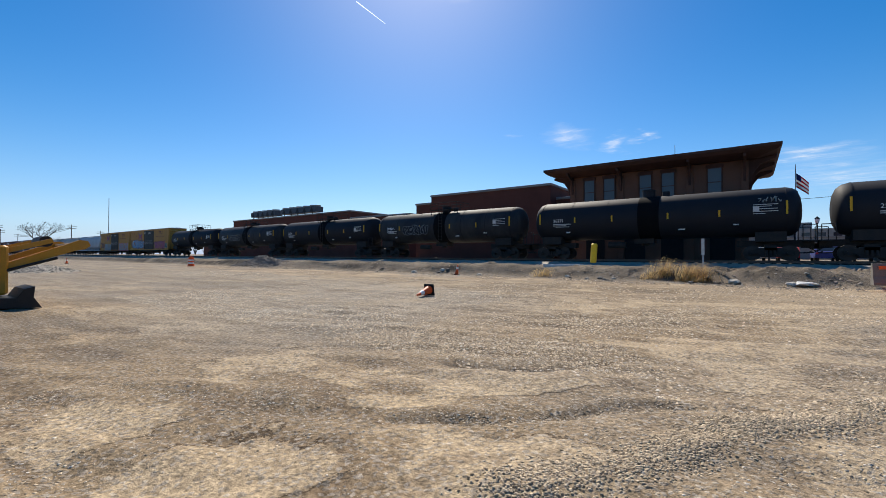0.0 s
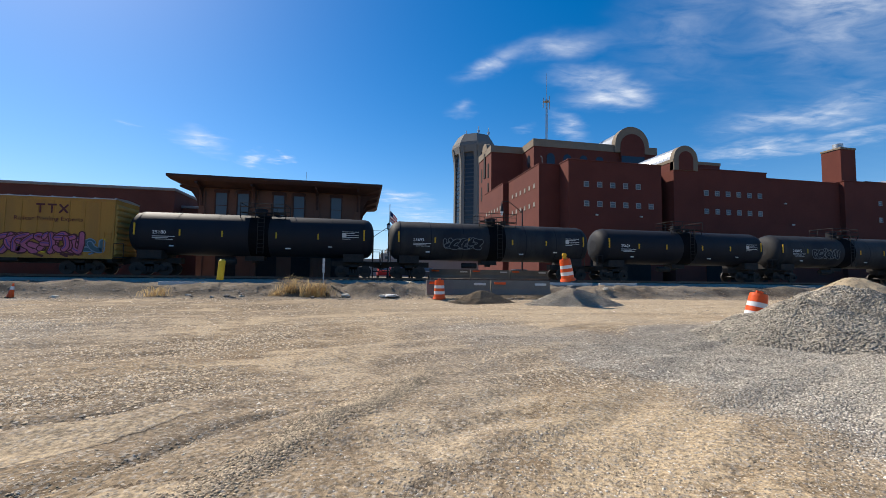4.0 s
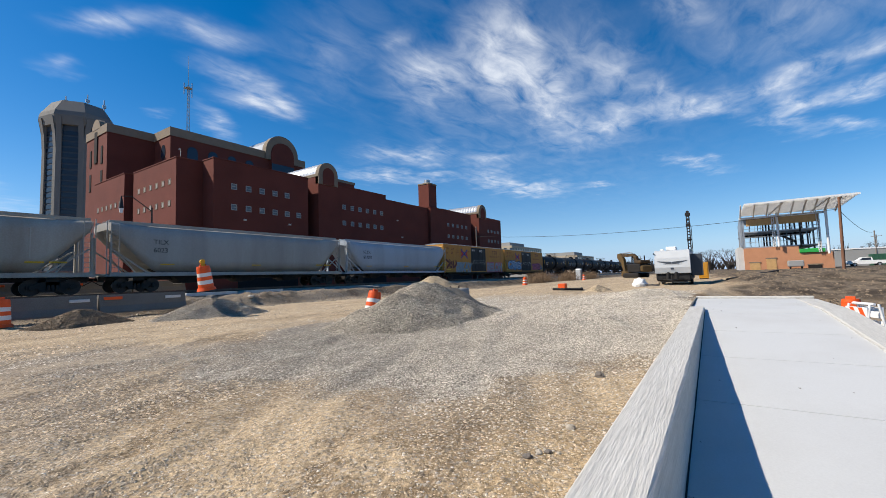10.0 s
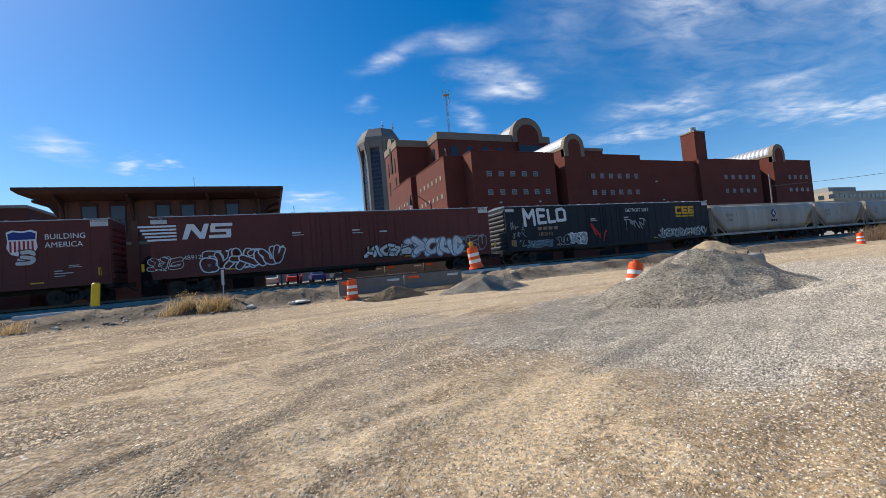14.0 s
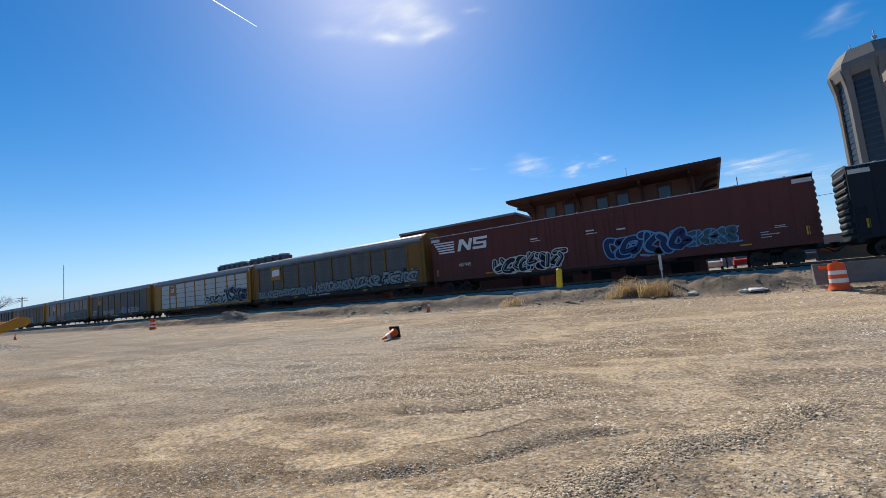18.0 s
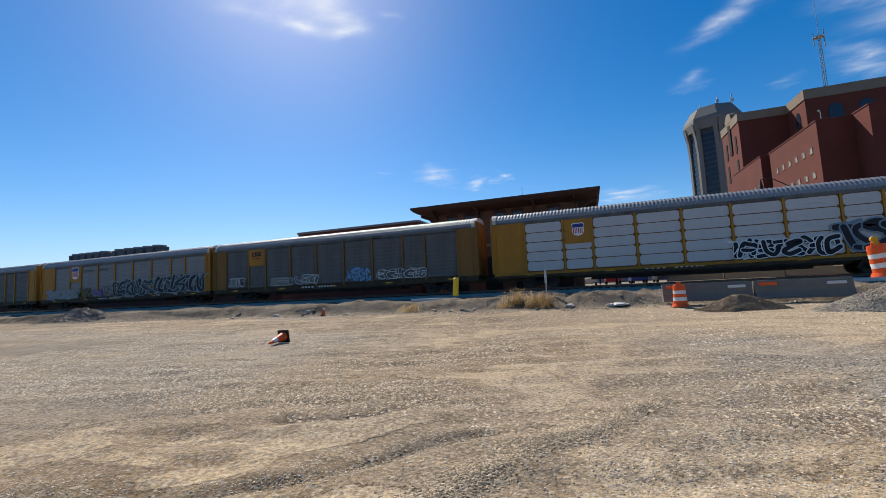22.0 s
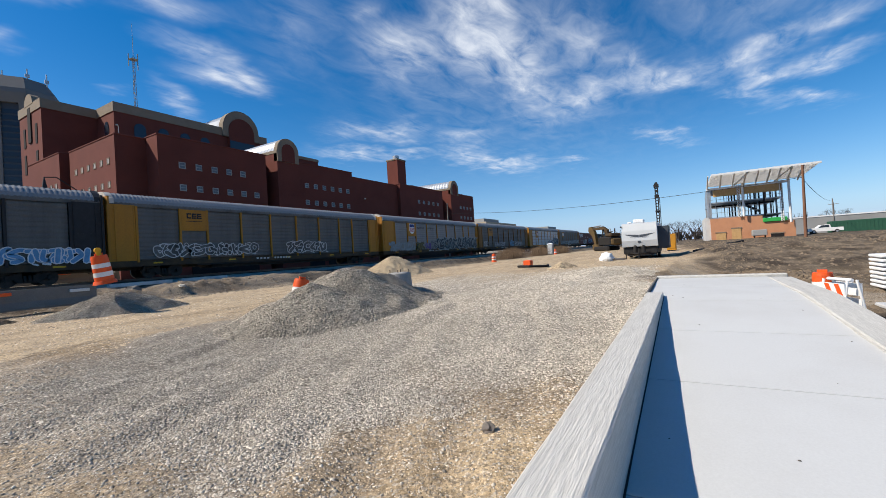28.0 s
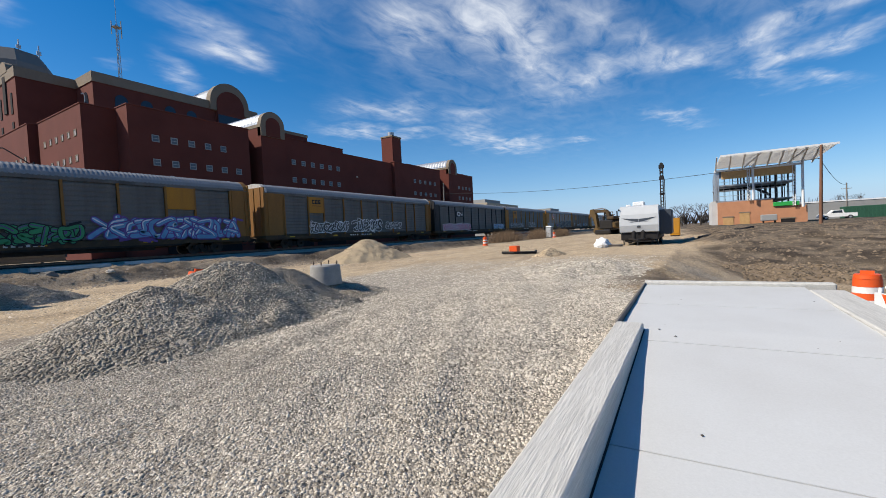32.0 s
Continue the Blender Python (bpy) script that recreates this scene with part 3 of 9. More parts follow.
def ground_z(x, y):
    bumps = noise.noise(Vector((x * 0.33, y * 0.33, 1.7))) * 0.05 + noise.noise(Vector((x * 1.1, y * 1.1, 5.2))) * 0.022
    near = math.hypot(x, y - 10) < 60
    if near:
        rut = noise.noise(Vector((x * 0.5 + y * 0.35, y * 2.2 - x * 0.9, 9.1)))
        track = math.sin(1.9 * (y * 0.93 - x * 0.36 + 1.2 * noise.noise(Vector((x * 0.11, y * 0.11, 6.0)))))
        bumps += 0.03 * max(0.0, track) ** 3 * (0.4 + noise.noise(Vector((x * 0.4, y * 0.4, 3.0))))
        bumps += 0.045 * rut + 0.014 * noise.noise(Vector((x * 3.7, y * 3.7, 2.0)))
        # low washed ridges that run across the lot
        u, v = x * 0.94 + y * 0.34, y * 0.94 - x * 0.34
        wash = noise.noise(Vector((u * 0.45, v * 1.25, 12.3)))
        bumps += 0.05 * max(0.0, 0.35 - abs(wash)) - 0.006 + 0.02 * noise.noise(Vector((u * 1.3, v * 3.1, 8.3)))
    z = 0.2
    z += 0.42 * smooth_step(3.5, 12.5, x) * (1 - smooth_step(3.0, 8.5, y)) * (1 - 0.85 * smooth_step(17.0, 31.0, x))
    toe = 24.1 - 1.1 * smooth_step(-2.0, 1.5, x) + 0.9 * noise.noise(Vector((x * 0.12, 3.3, 0))) + 2.5 * smooth_step(12, 30, x)
    bank = smooth_step(toe + 0.6, toe + 2.0, y)
    rough = 0.3 * noise.noise(Vector((x * 0.4, y * 0.7, 7.7))) + 0.26 * noise.noise(Vector((x * 1.2, y * 1.5, 4.1))) + 0.13 * noise.noise(Vector((x * 3.1, y * 3.3, 2.6)))
    z += bank * (0.6 + 0.75 * rough * (1 - smooth_step(27.0, 30.0, y)) * (1 - smooth_step(60, 120, abs(x))))
    # lower working ground and the soil bank past the ramp
    if y < 1.0:
        low = smooth_step(0.2, -1.6, y) if x < RAMP_END + 0.6 else smooth_step(1.5, -2.2, y)
        field = -0.55 + 1.5 * smooth_step(24, 46, x) + 0.12 * smooth_step(60, 100, x)
        field += 0.32 * noise.noise(Vector((x * 0.14, y * 0.14, 2.2))) * smooth_step(20, 30, x)
        field += 0.16 * noise.noise(Vector((x * 0.7, y * 0.7, 3.1))) + 0.08 * noise.noise(Vector((x * 1.9, y * 1.9, 6.6)))
        if x < 6:
            field += (0.2 - field) * smooth_step(6, 0, x)
        z = z * (1 - low) + field * low
    ridge, rut_line = line_marks(x, y)
    z += 0.028 * ridge - 0.045 * rut_line
    z += bumps * (0.35 + 0.65 * (1 - smooth_step(26, 30, y)))
    if -1.47 < y < 1.2 and -8.2 < x < RAMP_END + 0.05:
        z = min(z, slab_z(x) - 0.22)
    elif 0.9 < y < 2.0 and x < KERB_END + 0.5:
        z = min(z, KERB_TOP - 0.06)
    if x < -7.9 and -1.6 < y < 1.4:
        z = min(z, 0.2)
    return z


def steps(*stretches):
    """Grid lines: stretches of (from, to, step)."""
    out = []
    for a, b, s in stretches:
        n = max(1, round((b - a) / s))
        out += [a + (b - a) * i / n for i in range(n)]
    return out + [stretches[-1][1]]


def zones(x, y):
    """Shares of crushed stone, grey stone and dark soil at a place of the ground."""
    wob = noise.noise(Vector((x * 0.25, y * 0.25, 8.8)))
    fine = noise.noise(Vector((x * 0.9, y * 0.9, 3.8)))
    rim = 7.7 + 0.5 * (x - 2.3) if x < 9 else 11.05 + 0.15 * (x - 9)
    bed = smooth_step(1.6, 4.4, x + 1.4 * wob + 1.0 * fine) * (1 - smooth_step(-0.9, 0.9, y - rim + 1.0 * wob + 0.8 * fine)) * (smooth_step(-1.5, -0.5, y) if x < 13 else smooth_step(0.8, 2.6, y + 0.6 * fine)) * (1 - smooth_step(15, 30, x + 2 * wob))
    tan_patch = smooth_step(-0.6, 1.6, 5.6 - x + 1.5 * wob + 0.8 * fine) * smooth_step(-0.5, 1.5, 3.2 - y + fine)
    bed *= 1 - 0.9 * tan_patch
    left = 0.3 * smooth_step(0.1, 0.5, wob + 0.3 * fine) * (1 - smooth_step(0, 4, x)) * 0.6
    grey = smooth_step(21.8, 24.0, y + 1.2 * wob) * 0.55 + 0.4 * smooth_step(0.0, 0.5, fine + wob) * smooth_step(-5, -16, x)
    grey = max(grey, 0.75 * smooth_step(-3.6, -7.0, x + 1.5 * wob + fine) * smooth_step(2.5, 5.0, y + wob) * (1 - smooth_step(10.5, 15, y + 0.15 * x + 2 * wob)) * (0.75 + 0.5 * fine))
    grey = max(grey, 0.6 * bed * smooth_step(3.0, 5.5, y + wob) * (1 - smooth_step(11, 15, x)))
    band = smooth_step(2.0, 4.0, y) * (1 - smooth_step(11, 14, y)) * smooth_step(-2, 3, x) * smooth_step(-0.1, 0.35, wob + 0.2)
    bed = max(bed, 0.55 * band * (1 - smooth_step(7, 11, x)))
    # bank soil, carried on under the train to paint its shadow strip darker
    soil = smooth_step(23.2, 24.6, y + 0.8 * wob) * (1 - smooth_step(36.5, 38.5, y)) * min(1.0, max(0.35, 0.8 + 0.8 * wob + 0.5 * fine))
    edge = y - 0.03 * max(0.0, x - 20) + 1.6 * wob + 0.9 * fine
    soil = max(soil, smooth_step(-0.4, -1.8, edge) * smooth_step(12, 15, x) * (0.95 + 0.3 * wob))
    soil = max(soil, 0.85 * smooth_step(13.9, 14.5, x) * (1 - smooth_step(15.6, 18.0, x + 1.5 * wob + fine)) * smooth_step(1.9, 1.0, y + 0.4 * fine))
    # a pale stony way across the soil past the ramp
    way = smooth_step(17.2, 18.6, x + wob + 0.6 * fine) * (1 - smooth_step(20.4, 22.0, x + wob + 0.6 * fine)) * smooth_step(-10, -7, y) * smooth_step(1.5, 0, y)
    soil *= 1 - 0.75 * way
    soil *= 1 - smooth_step(18.0, 19.6, x + wob) * (1 - smooth_step(23.0, 25.0, x + wob)) * smooth_step(-6.5, -2.0, y + wob)
    bed = max(bed, 0.5 * way)
    return min(1, max(bed, left)), min(1, max(0, grey)), min(1, max(0, soil))


def road_share(x, y):
    """The pale sandy way that runs along the foot of the bank and on towards +x."""
    wob = noise.noise(Vector((x * 0.13, y * 0.2, 4.8))) + 0.5 * noise.noise(Vector((x * 0.5, y * 0.9, 1.8)))
    low = 12.5 + 2.0 * smooth_step(20, 60, x)
    way = smooth_step(low - 2.5, low + 2.0, y + 1.6 * wob) * (1 - smooth_step(21.5, 23.2, y + 0.9 * wob)) * smooth_step(-5, 7, x)
    far = smooth_step(14.5, 21, x + 2 * wob) * smooth_step(-1.2, 1.6, y + 1.2 * wob) * (1 - smooth_step(23, 26, y + wob))
    # across the soil past the ramp
    over = smooth_step(18.0, 19.6, x + wob) * (1 - smooth_step(23.0, 25.0, x + wob)) * smooth_step(-6.5, -2.0, y + wob) * (1 - smooth_step(2, 5, y))
    return min(1.0, max(0.85 * way, 0.8 * far, 0.75 * over))


def sand_share(x, y):
    """Orange-tan sand beside the ramp wall."""
    wob = noise.noise(Vector((x * 0.5, y * 0.5, 2.8))) + 0.5 * noise.noise(Vector((x * 1.9, y * 1.9, 5.8)))
    return smooth_step(-0.2, 1.4, 2.7 - y + 0.9 * wob) * smooth_step(-0.4, 1.6, 5.6 - x + 0.8 * wob) * smooth_step(-3, 1.5, x)


def crust(x, y):
    """Where the dirt is washed smooth and pale (high) or left with loose stone (low)."""
    u, v = x * 0.94 + y * 0.34, y * 0.94 - x * 0.34
    wave = noise.noise(Vector((u * 0.3, v * 0.62, 4.4))) + 0.55 * noise.noise(Vector((u * 0.9, v * 1.7, 6.1))) + 0.25 * noise.noise(Vector((x * 2.6, y * 2.9, 1.1)))
    value = 0.5 + 0.42 * wave
    for cx, cy, rx, ry, turn in WASHED:
        dx, dy = x - cx, y - cy
        if abs(dx) < 2 and abs(dy) < 2:
            c, s = math.cos(radians(turn)), math.sin(radians(turn))
            value += 0.8 * math.exp(-(((dx * c + dy * s) / rx) ** 2 + ((dy * c - dx * s) / ry) ** 2))
    ridge, rut_line = line_marks(x, y)
    return value - 0.05 * ridge - 0.22 * rut_line


def ground_material():
    m = bpy.data.materials.new("site_ground")
    m.use_nodes = True
    t = m.node_tree
    bsdf = t.nodes["Principled BSDF"]
    bsdf.inputs["Roughness"].default_value = 0.95
    bsdf.inputs["Specular IOR Level"].default_value = 0.15
    coord = t.nodes.new("ShaderNodeTexCoord")
    zone = t.nodes.new("ShaderNodeAttribute")
    zone.attribute_name = "zone"
    sep = t.nodes.new("ShaderNodeSeparateColor")
    t.links.new(zone.outputs["Color"], sep.inputs[0])

    def noise_at(scale, detail=4.0, rough=0.6, lo=0.35, hi=0.68):
        n = node(t, "ShaderNodeTexNoise", Scale=scale, Detail=detail, Roughness=rough)
        t.links.new(coord.outputs["Object"], n.inputs["Vector"])
        r = t.nodes.new("ShaderNodeMapRange")
        r.inputs["From Min"].default_value, r.inputs["From Max"].default_value = lo, hi
        t.links.new(n.outputs[0], r.inputs["Value"])
        return r.outputs[0], n.outputs[0]

    def mixed(a, b, fac):
        n = t.nodes.new("ShaderNodeMix")
        n.data_type = "RGBA"
        for slot, v in ((6, a), (7, b)):
            if isinstance(v, tuple):
                n.inputs[slot].default_value = (*v, 1)
            else:
                t.links.new(v, n.inputs[slot])
        if isinstance(fac, float):
            n.inputs["Factor"].default_value = fac
        else:
            t.links.new(fac, n.inputs["Factor"])
        return n.outputs[2]

    sand = t.nodes.new("ShaderNodeAttribute")
    sand.attribute_name = "sand"
    broad, _ = noise_at(0.22)
    mid, _ = noise_at(1.3)
    grit, grit_raw = noise_at(22.0, 3.0, 0.7)
    wind = t.nodes.new("ShaderNodeMapping")
    wind.inputs["Rotation"].default_value = (0, 0, radians(-14))
    wind.inputs["Scale"].default_value = (0.16, 1.0, 1.0)
    t.links.new(coord.outputs["Object"], wind.inputs[0])

    def streaks(scale, lo, hi, twist):
        n = node(t, "ShaderNodeTexNoise", Scale=scale, Detail=6.0, Roughness=0.62, Distortion=twist)
        t.links.new(wind.outputs[0], n.inputs["Vector"])
        r = t.nodes.new("ShaderNodeMapRange")
        r.inputs["From Min"].default_value, r.inputs["From Max"].default_value = lo, hi
        t.links.new(n.outputs[0], r.inputs["Value"])
        return r.outputs[0]

    dirt = mixed((0.341, 0.248, 0.148), (0.263, 0.191, 0.114), broad)
    dirt = mixed(dirt, (0.409, 0.302, 0.183), streaks(1.0, 0.52, 0.62, 0.7))
    dirt = mixed(dirt, (0.216, 0.150, 0.089), streaks(1.7, 0.53, 0.66, 1.2))
    # smooth pale crust with a broken dark rim, and stony patches between
    ragged = node(t, "ShaderNodeTexNoise", Scale=5.0, Detail=5.0, Roughness=0.65)
    t.links.new(coord.outputs["Object"], ragged.inputs["Vector"])
    field = t.nodes.new("ShaderNodeMath")
    field.operation = "MULTIPLY_ADD"
    t.links.new(ragged.outputs[0], field.inputs[0])
    field.inputs[1].default_value = 0.36
    t.links.new(zone.outputs["Alpha"], field.inputs[2])

    def level(lo, hi, a, b):
        r = t.nodes.new("ShaderNodeMapRange")
        r.inputs["From Min"].default_value, r.inputs["From Max"].default_value = lo, hi
        r.inputs["To Min"].default_value, r.inputs["To Max"].default_value = a, b
        t.links.new(field.outputs[0], r.inputs["Value"])
        return r.outputs[0]

    dirt = mixed(dirt, (0.163, 0.116, 0.070), level(0.66, 0.5, 0.0, 0.9))
    dirt = mixed(dirt, (0.547, 0.417, 0.260), level(0.76, 0.86, 0.0, 0.7))
    rim = t.nodes.new("ShaderNodeMath")
    rim.operation = "COMPARE"
    t.links.new(field.outputs[0], rim.inputs[0])
    rim.inputs[1].default_value, rim.inputs[2].default_value = 0.785, 0.012
    patchy, _ = noise_at(0.7, 3.0, 0.5, 0.45, 0.62)
    rim_share = t.nodes.new("ShaderNodeMath")
    rim_share.operation = "MULTIPLY"
    t.links.new(rim.outputs[0], rim_share.inputs[0])
    t.links.new(patchy, rim_share.inputs[1])
    dirt = mixed(dirt, (0.122, 0.083, 0.048), rim_share.outputs[0])
    # thin meandering wash lines
    line_raw = node(t, "ShaderNodeTexNoise", Scale=0.42, Detail=5.0, Roughness=0.55, Distortion=0.5)
    t.links.new(coord.outputs["Object"], line_raw.inputs["Vector"])
    off = t.nodes.new("ShaderNodeMath")
    off.operation = "SUBTRACT"
    t.links.new(line_raw.outputs[0], off.inputs[0])
    off.inputs[1].default_value = 0.5
    size = t.nodes.new("ShaderNodeMath")
    size.operation = "ABSOLUTE"
    t.links.new(off.outputs[0], size.inputs[0])
    wash = t.nodes.new("ShaderNodeMapRange")
    wash.inputs["From Min"].default_value, wash.inputs["From Max"].default_value = 0.004, 0.022
    wash.inputs["To Min"].default_value, wash.inputs["To Max"].default_value = 0.45, 0.0
    t.links.new(size.outputs[0], wash.inputs["Value"])
    dirt = mixed(dirt, (0.169, 0.116, 0.071), wash.outputs[0])
    dirt = mixed(dirt, (0.5, 0.365, 0.205), sand.outputs["Fac"])
    way = t.nodes.new("ShaderNodeAttribute")
    way.attribute_name = "road"
    pale = mixed((0.547, 0.422, 0.273), (0.378, 0.285, 0.179), streaks(0.8, 0.47, 0.62, 0.8))
    dirt = mixed(dirt, pale, way.outputs["Fac"])
    # single stones in the surface
    vor = node(t, "ShaderNodeTexVoronoi", Scale=36.0)
    t.links.new(coord.outputs["Object"], vor.inputs["Vector"])
    hue = t.nodes.new("ShaderNodeSeparateColor")
    t.links.new(vor.outputs["Color"], hue.inputs[0])
    # darkened so that ground between loose stones passes for shaded gaps
    stone = mixed((0.17, 0.148, 0.12), (0.47, 0.42, 0.35), hue.outputs[0])
    grey_stone = mixed((0.15, 0.126, 0.098), (0.4, 0.35, 0.282), hue.outputs[1])
    soil = mixed((0.085, 0.068, 0.05), (0.23, 0.18, 0.128), mid)
    some = t.nodes.new("ShaderNodeMath")
    some.operation, some.use_clamp = "GREATER_THAN", True
    t.links.new(hue.outputs[2], some.inputs[0])
    some.inputs[1].default_value = 0.7
    few = t.nodes.new("ShaderNodeMath")
    few.operation = "MULTIPLY"
    t.links.new(some.outputs[0], few.inputs[0])
    few.inputs[1].default_value = 0.55
    soil = mixed(soil, (0.055, 0.043, 0.032), patchy)
    color = mixed(dirt, stone, few.outputs[0])
    color = mixed(color, stone, sep.outputs[0])
    color = mixed(color, grey_stone, sep.outputs[1])
    color = mixed(color, soil, sep.outputs[2])
    gritty = t.nodes.new("ShaderNodeMapRange")
    gritty.inputs["To Min"].default_value, gritty.inputs["To Max"].default_value = 0.52, 1.34
    t.links.new(grit, gritty.inputs["Value"])
    sc = t.nodes.new("ShaderNodeVectorMath")
    sc.operation = "SCALE"
    t.links.new(color, sc.inputs[0])
    t.links.new(gritty.outputs[0], sc.inputs["Scale"])
    t.links.new(sc.outputs[0], bsdf.inputs["Base Color"])
    _, coarse_raw = noise_at(5.5, 5.0, 0.65)
    _, chips_raw = noise_at(60.0, 2.0, 0.7)
    height = t.nodes.new("ShaderNodeMath")
    height.operation = "MULTIPLY_ADD"
    t.links.new(coarse_raw, height.inputs[0])
    height.inputs[1].default_value = 1.1
    t.links.new(grit_raw, height.inputs[2])
    more = t.nodes.new("ShaderNodeMath")
    more.operation = "MULTIPLY_ADD"
    t.links.new(chips_raw, more.inputs[0])
    more.inputs[1].default_value = 0.6
    t.links.new(height.outputs[0], more.inputs[2])
    height = more
    # bedded stones: rounded cells, close together in the crushed stone and single in the dirt
    def calc(op, a, c, d=None):
        n = t.nodes.new("ShaderNodeMath")
        n.operation = op
        for slot, v in ((0, a), (1, c), (2, d)):
            if isinstance(v, (int, float)):
                n.inputs[slot].default_value = v
            elif v is not None:
                t.links.new(v, n.inputs[slot])
        return n.outputs[0]

    dome = calc("SUBTRACT", 1.0, calc("MULTIPLY", vor.outputs["Distance"], 1.35))
    bedded = calc("MULTIPLY_ADD", sep.outputs[0], 1.1, calc("MULTIPLY", some.outputs[0], 0.2))
    rise = calc("MULTIPLY_ADD", dome, bedded, height.outputs[0])
    lip = level(0.755, 0.815, 0.0, 0.7)
    rise = calc("ADD", rise, lip)
    b = t.nodes.new("ShaderNodeBump")
    b.inputs["Strength"].default_value, b.inputs["Distance"].default_value = 0.65, 0.022
    t.links.new(rise, b.inputs["Height"])
    t.links.new(b.outputs[0], bsdf.inputs["Normal"])
    return m


SHEET = {}


def lay(x, y):
    """Height of the ground sheet and its shares (crushed, grey, soil, crust) at many places at once."""
    gx, gy = SHEET["x"], SHEET["y"]
    i = np.clip(np.searchsorted(gx, x) - 1, 0, len(gx) - 2)
    j = np.clip(np.searchsorted(gy, y) - 1, 0, len(gy) - 2)
    u = (x - gx[i]) / (gx[i + 1] - gx[i])
    v = (y - gy[j]) / (gy[j + 1] - gy[j])
    out = []
    for grid in (SHEET["z"][..., None], SHEET["col"]):
        a = grid[j, i] * (1 - u)[:, None] + grid[j, i + 1] * u[:, None]
        b = grid[j + 1, i] * (1 - u)[:, None] + grid[j + 1, i + 1] * u[:, None]
        out.append(a * (1 - v)[:, None] + b * v[:, None])
    return out[0][:, 0], out[1]


def build_ground():
    xs = steps((-3500, -300, 320), (-300, -80, 22), (-80, -24, 2.5), (-24, -10, 0.5), (-10, -5, 0.14), (-5, 5, 0.06), (5, 20, 0.13), (20, 50, 0.6), (50, 130, 4), (130, 400, 30), (400, 3500, 310))
    ys = steps((-3500, -300, 320), (-300, -50, 25), (-50, -8, 2.0), (-8, -1.6, 0.4), (-1.6, 1.2, 0.16), (1.2, 8.5, 0.06), (8.5, 13, 0.13), (13, 22, 0.3), (22, 30, 0.2), (30, 60, 3), (60, 300, 24), (300, 3500, 320))
    nx, ny = len(xs), len(ys)
    verts = np.empty((nx * ny, 3), np.float32)
    col = np.zeros((nx * ny, 4), np.float32)
    sandy = np.zeros(nx * ny, np.float32)
    road = np.zeros(nx * ny, np.float32)
    k = 0
    for y in ys:
        for x in xs:
            verts[k] = x, y, ground_z(x, y)
            col[k, :3] = zones(x, y)
            col[k, 3] = crust(x, y)
            if -6 < x < 8 and 0 < y < 6:
                sandy[k] = 0.45 * sand_share(x, y)
            if -16 < x < 140 and -8 < y < 27:
                road[k] = road_share(x, y)
            k += 1
    i, j = np.meshgrid(np.arange(nx - 1), np.arange(ny - 1))
    a = (j * nx + i).ravel()
    quads = np.stack([a, a + 1, a + nx + 1, a + nx], 1).astype(np.int32)
    me = bpy.data.meshes.new("ground")
    me.vertices.add(len(verts))
    me.vertices.foreach_set("co", verts.ravel())
    me.loops.add(quads.size)
    me.loops.foreach_set("vertex_index", quads.ravel())
    me.polygons.add(len(quads))
    me.polygons.foreach_set("loop_start", np.arange(0, quads.size, 4, dtype=np.int32))
    me.polygons.foreach_set("use_smooth", np.ones(len(quads), bool))
    att = me.color_attributes.new("zone", "FLOAT_COLOR", "POINT")
    att.data.foreach_set("color", col.ravel())
    me.attributes.new("sand", "FLOAT", "POINT").data.foreach_set("value", sandy)
    me.attributes.new("road", "FLOAT", "POINT").data.foreach_set("value", road)
    SHEET.update(x=np.array(xs), y=np.array(ys), z=verts[:, 2].reshape(ny, nx), col=col.reshape(ny, nx, 4))
    me.update(calc_edges=True)
    me.materials.append(ground_material())
    tagged(new("ground", me), "tan dirt and crushed stone of a construction lot", "ground", kind="structure")


build_ground()


